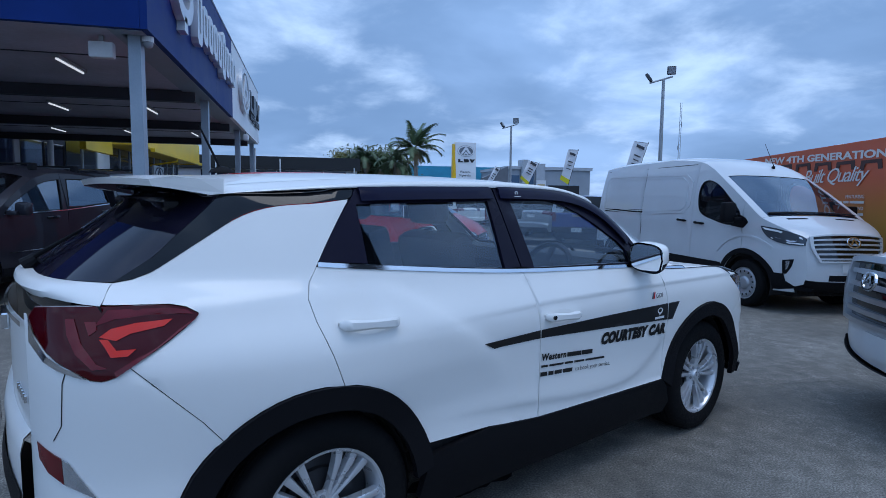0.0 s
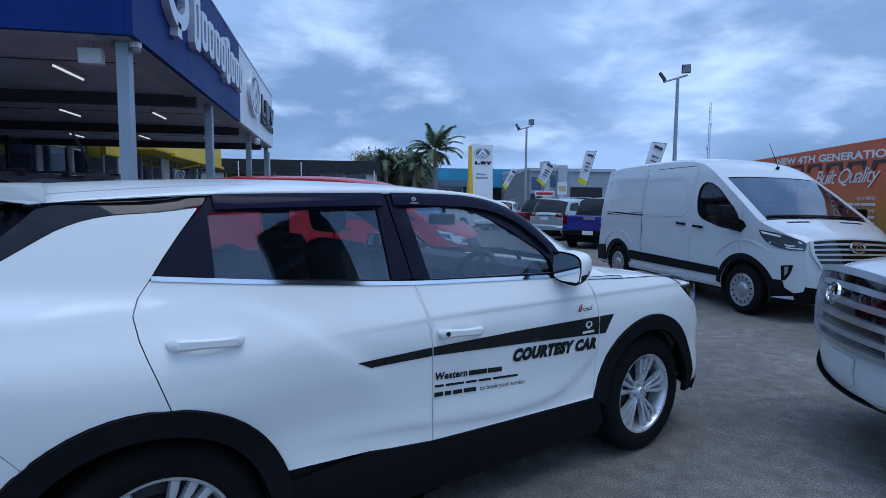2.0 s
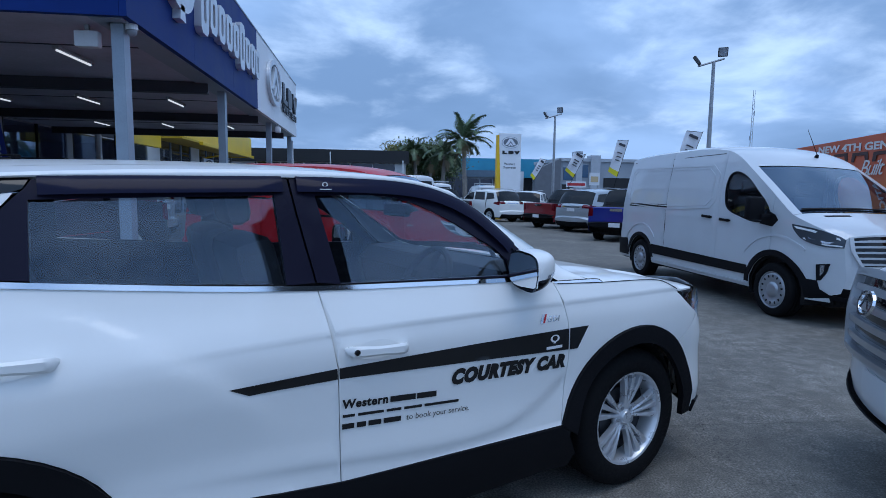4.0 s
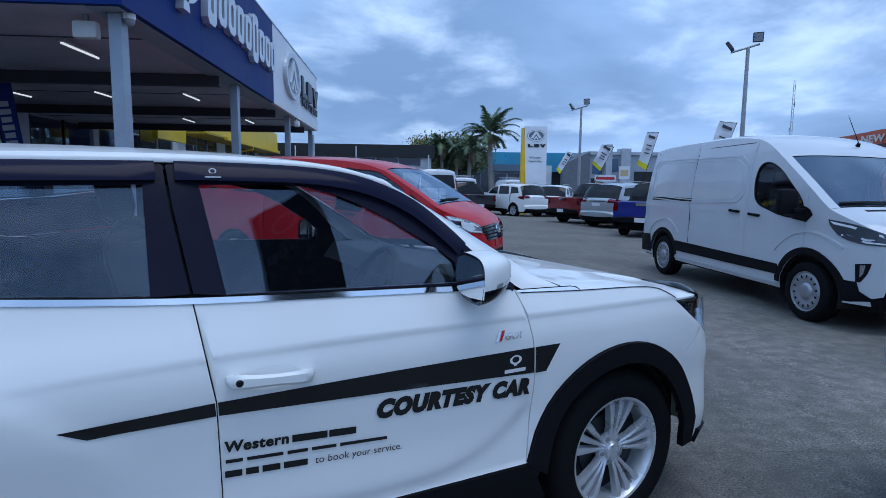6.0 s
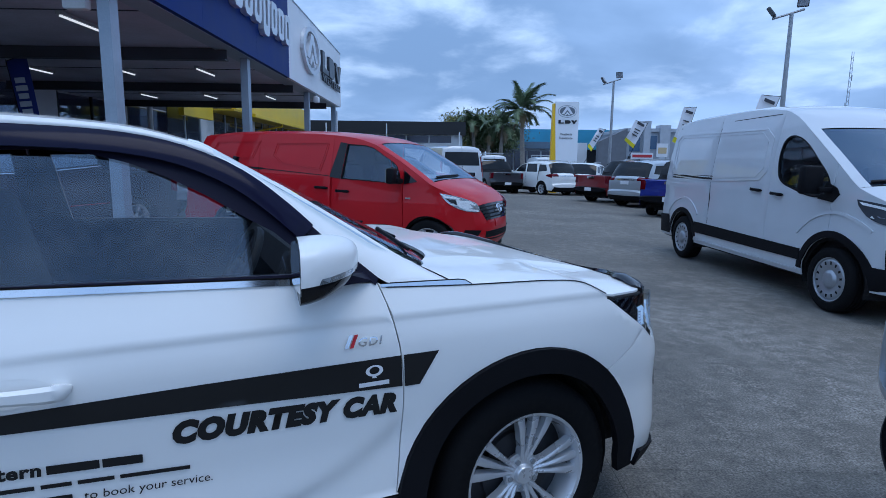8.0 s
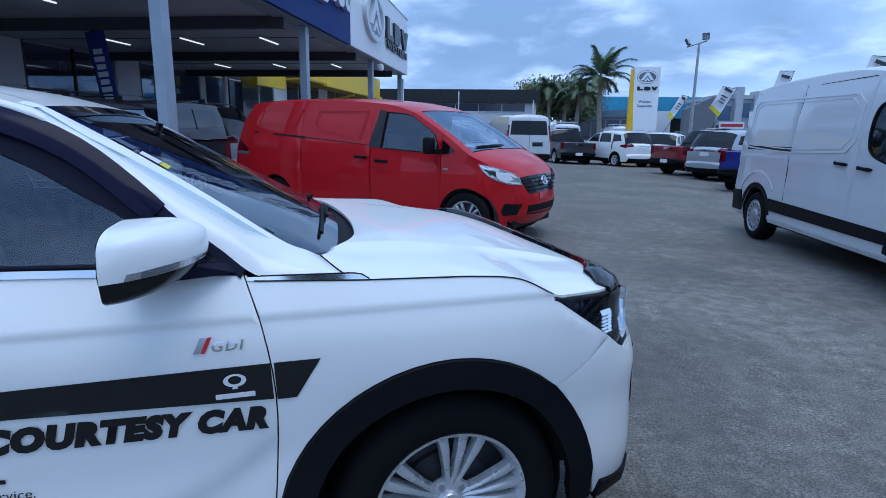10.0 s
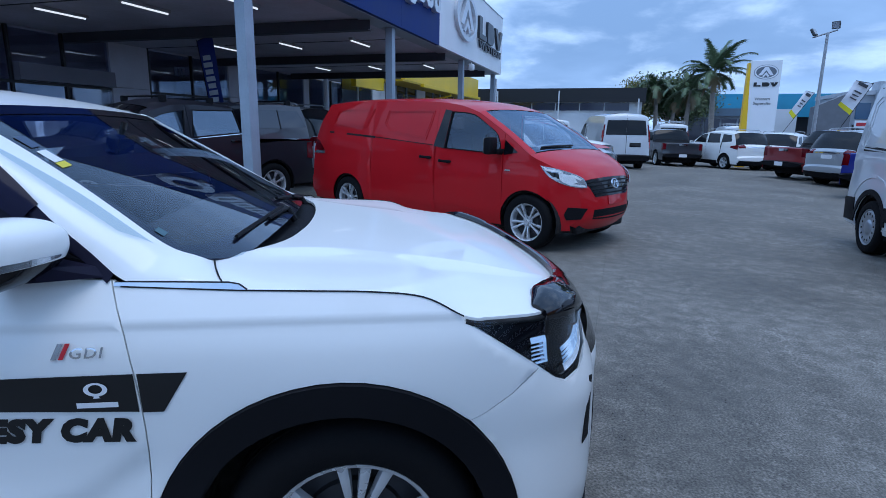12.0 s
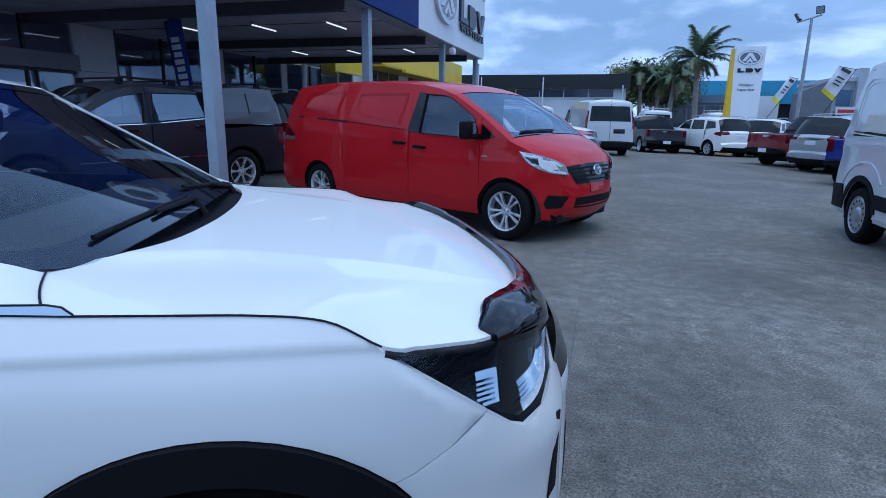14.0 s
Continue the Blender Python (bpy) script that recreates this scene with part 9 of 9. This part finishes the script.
    rod(bm, (0.5, 0, 23.8), (0.5, 0, 25.2), 0.12, n=6)
    rod(bm, (-0.5, 0, 17.0), (-0.5, 0, 18.2), 0.12, n=6)
    part("antennas", bm, GALVANISED, mast)


# ---- palms and trees ----
FROND = mat("palm_frond_green", (0.085, 0.130, 0.060), 0.5, grain=0.25, grain_scale=9, stain=0.3, stain_scale=1.2)
FROND_DRY = mat("dry_palm_frond", (0.16, 0.12, 0.06), 0.7, grain=0.25, grain_scale=9)
BARK = mat("palm_bark", (0.25, 0.22, 0.19), 0.85, grain=0.3, grain_scale=14, stain=0.2, stain_scale=3, bump=0.5, bump_scale=30)
LEAF = mat("tree_leaf_green", (0.050, 0.075, 0.022), 0.6, grain=0.35, grain_scale=6, stain=0.3, stain_scale=1.0)


def build_palm(x, y, height, reach, fronds, seed, label, droop=1.0):
    rnd = random.Random(seed)
    p = thing("palm_tree", label, "palm", pose(x, y, ground_height(x, y)), "palms behind the yard")
    bm = bmesh.new()
    rings = []
    n, lvls = 14, 40
    for k in range(lvls + 1):
        t = k / lvls
        r = (0.24 - 0.09 * t + (0.10 * (1 - t / 0.12) if t < 0.12 else 0)) * (1 + 0.05 * (k % 2))
        cx = 0.25 * math.sin(t * 1.5 + seed)
        rings.append([bm.verts.new((cx + r * math.cos(2 * math.pi * j / n), r * math.sin(2 * math.pi * j / n), t * height)) for j in range(n)])
    for a, b in zip(rings, rings[1:]):
        for j in range(n):
            bm.faces.new((a[j], a[(j + 1) % n], b[(j + 1) % n], b[j]))
    part("trunk", smooth(bm, 60), BARK, p)
    hx = 0.25 * math.sin(1.5 + seed)
    for f in range(fronds):
        dead = f >= fronds - max(3, fronds // 7)
        az = 2.399 * f + rnd.uniform(-0.2, 0.2)
        lift = rnd.uniform(0.0, 1.35) if not dead else rnd.uniform(-1.2, -0.7)
        L = reach * rnd.uniform(0.82, 1.1) * (0.6 if dead else 1)
        bm = bmesh.new()
        pts = []
        d = Vector((math.cos(az) * math.cos(lift), math.sin(az) * math.cos(lift), math.sin(lift)))
        pos = Vector((hx, 0, height))
        steps = 16
        for k in range(steps + 1):
            pts.append(pos.copy())
            pos = pos + d * (L / steps)
            d = (d + Vector((0, 0, -0.11 * droop * (0.4 + k / steps)))).normalized()
        side0 = Vector((-math.sin(az), math.cos(az), 0))
        for k in range(steps):
            w = 0.03 * (1 - k / steps) + 0.006
            a, b = pts[k], pts[k + 1]
            bm.faces.new([bm.verts.new(q) for q in (a - side0 * w, a + side0 * w, b + side0 * w * 0.9, b - side0 * w * 0.9)])
            if k < 2:
                continue
            t = k / steps
            ll = 0.72 * reach / 3.2 * math.sin(min(1.0, t * 1.25 + 0.12) * math.pi * 0.9) + 0.12
            for s in (-1, 1):
                for q in range(5):
                    base = a.lerp(b, q / 5)
                    axis = (b - a).normalized()
                    out = (side0 * s * 0.85 + axis * 0.55 + Vector((0, 0, 0.15 - 0.65 * rnd.random()))).normalized()
                    tip = base + out * ll * rnd.uniform(0.8, 1.1) + Vector((0, 0, -0.12 * ll))
                    wv = axis * 0.045
                    bm.faces.new([bm.verts.new(v) for v in (base - wv, base + wv, tip)])
        part("frond", bm, FROND_DRY if dead else FROND, p)


def build_tree(x, y, height, spread, seed, label, leaf=None):
    rnd = random.Random(seed)
    t = thing("tree", label, "tree", pose(x, y, 0), "trees behind the yard")
    bm = bmesh.new()
    rod(bm, (0, 0, 0), (0.1, 0, height * 0.45), 0.22, 0.14, 10)
    tips = []
    for k in range(9):
        a = 2.4 * k
        tip = Vector((math.cos(a) * spread * rnd.uniform(0.3, 0.8), math.sin(a) * spread * rnd.uniform(0.3, 0.8), height * rnd.uniform(0.6, 0.95)))
        rod(bm, (0.1, 0, height * rnd.uniform(0.3, 0.45)), tip, 0.09, 0.03, 6)
        tips.append(tip)
    part("trunk", smooth(bm, 60), BARK, t)
    verts, faces = [], []
    for k in range(6500):
        c = tips[rnd.randrange(len(tips))]
        r = Vector((rnd.gauss(0, 1), rnd.gauss(0, 1), rnd.gauss(0, 0.8))) * spread * 0.24
        p = c + r
        if p.z < height * 0.22:
            continue
        s = rnd.uniform(0.10, 0.22)
        a = Vector((rnd.gauss(0, 1), rnd.gauss(0, 1), rnd.gauss(0, 1))).normalized()
        b = a.orthogonal().normalized()
        i = len(verts)
        verts += [tuple(p + a * s), tuple(p + b * s * 0.5), tuple(p - a * s), tuple(p - b * s * 0.5)]
        faces.append((i, i + 1, i + 2, i + 3))
    me = bpy.data.meshes.new("crown")
    me.from_pydata(verts, [], faces)
    part_of("crown", me, leaf or LEAF, t)


build_canopy()
build_columns()
build_tubes()
build_signs()
build_canopy_fittings()
build_showroom()
build_pylon()
build_banner()
floodlight_pole("tall galvanised floodlight pole with two flood lamps", 11.75, 17.1, 5.75, -8, ((0.27, 0.30, -20, 15), (-0.52, 0.03, 60, -35)))
floodlight_pole("galvanised floodlight pole beside the sign", 10.33, 28.0, 5.45, -8, ((0.24, 0.28, -25, 15), (-0.46, 0.05, 60, -30)))
WHITE_CLOTH = mat("white_flag_cloth", (0.72, 0.74, 0.78), 0.8, stain=0.05, stain_scale=2)
YELLOW_CLOTH = mat("yellow_flag_band", (0.70, 0.62, 0.02), 0.8)
BLUE_CLOTH = mat("blue_flag_cloth", (0.012, 0.028, 0.19), 0.8, stain=0.08)
PRINT = ((0.80, 0.62, 0.13), (0.60, 0.50, 0.06), (0.50, 0.42, 0.05), (0.40, 0.46, 0.05))
feather_flag("feather_flag", "narrow white feather flag with a yellow foot and grey print", 9.40, 33.0, -0.18, 4.15, -0.36, 31, 0, WHITE_CLOTH, YELLOW_CLOTH, PRINT, foot=0.66)
feather_flag("feather_flag", "white feather flag with a yellow foot and grey print", 10.85, 30.0, -0.18, 4.20, -0.62, 27.5, 0, WHITE_CLOTH, YELLOW_CLOTH, PRINT, foot=0.66)
feather_flag("feather_flag", "white feather flag with a yellow foot and grey print", 13.9, 30.0, -0.20, 4.75, -0.60, 16, 0, WHITE_CLOTH, YELLOW_CLOTH, PRINT, foot=0.56)
feather_flag("feather_flag", "white feather flag with grey print behind the cargo van", 14.2, 24.0, -0.20, 4.70, -0.72, 20, 0, WHITE_CLOTH, YELLOW_CLOTH, PRINT, foot=0.56)
feather_flag("feather_flag", "dark blue feather flag with pale print under the canopy", -7.45, 15.0, 0.0, 3.70, 0.42, -8, 15, BLUE_CLOTH, None, [(0.26 + 0.068 * k, 0.50 + 0.08 * (k % 2), 0.125) for k in range(9)], mat_once("flag_print_pale", (0.45, 0.48, 0.55), 0.7))


def build_banner_flag():
    """The tall dark banner on its pole that the car's windows mirror."""
    f = thing("banner_flag", "tall black banner flag with pale print on a steel pole", "flag", pose(4.2, -1.30, ground_height(4.2, -1.3)))
    bm = bmesh.new()
    rod(bm, (0, 0, 0), (0, 0, 5.68), 0.035, 0.025, 10)
    rod(bm, (0, 0, 5.62), (0, 1.36, 5.62), 0.018, 0.014, 8)
    part("pole", bm, GALVANISED, f)
    bm = bmesh.new()
    box(bm, -0.28, 0.28, -0.28, 0.28, 0.0, 0.04, 0.008)
    part("base", bm, TRIM_BLACK, f)
    bm = bmesh.new()
    grid = [[bm.verts.new((0.03 * math.sin(2.2 * z + 3.0 * y) * y, 0.03 + y, z)) for y in [1.30 * j / 8 for j in range(9)]] for z in [1.9 + 3.7 * k / 22 for k in range(23)]]
    for a, b in zip(grid, grid[1:]):
        for j in range(8):
            bm.faces.new((a[j], a[j + 1], b[j + 1], b[j]))
    sail = part("sail", smooth(bm, 80), mat_once("black_flag_cloth", (0.012, 0.012, 0.016), 0.8, stain=0.1), f)
    print_m = mat_once("grey_flag_print", (0.11, 0.11, 0.13), 0.8)
    for k in range(9):
        bm = bmesh.new()
        y = 0.14 + 0.122 * k
        box(bm, -0.050, -0.046, y, y + 0.085, 4.32, 4.46)
        part("text_bar", bm, print_m, sail)
    bm = bmesh.new()
    n = 30
    ring = [[bm.verts.new((-0.048, 0.68 + r * 0.30 * math.cos(2 * math.pi * k / n), 4.98 + r * 0.20 * math.sin(2 * math.pi * k / n))) for k in range(n)] for r in (1.0, 0.72)]
    for k in range(n):
        bm.faces.new((ring[0][k], ring[0][(k + 1) % n], ring[1][(k + 1) % n], ring[1][k]))
    part("emblem_ring", bm, print_m, sail)


build_banner_flag()
build_far_buildings()
build_palm(9.75, 51.0, 6.3, 3.1, 24, 3, "tall palm with a full feathery crown", 0.9)
build_palm(8.4, 56.0, 5.3, 2.8, 20, 5, "palm with drooping fronds", 1.5)
build_palm(5.9, 62.0, 6.0, 2.6, 20, 8, "palm with a rounded crown", 1.6)
build_palm(7.6, 63.0, 4.9, 2.5, 18, 12, "palm with drooping fronds", 1.7)
build_tree(5.4, 75.0, 6.9, 3.0, 21, "rounded tree with yellow green leaves", mat("yellow_green_leaf", (0.13, 0.12, 0.02), 0.6, grain=0.35, grain_scale=6))
build_tree(7.3, 66.0, 6.4, 3.2, 22, "dark leafy tree between the palms")
build_tree(8.8, 68.0, 5.6, 3.0, 23, "dark leafy tree between the palms")
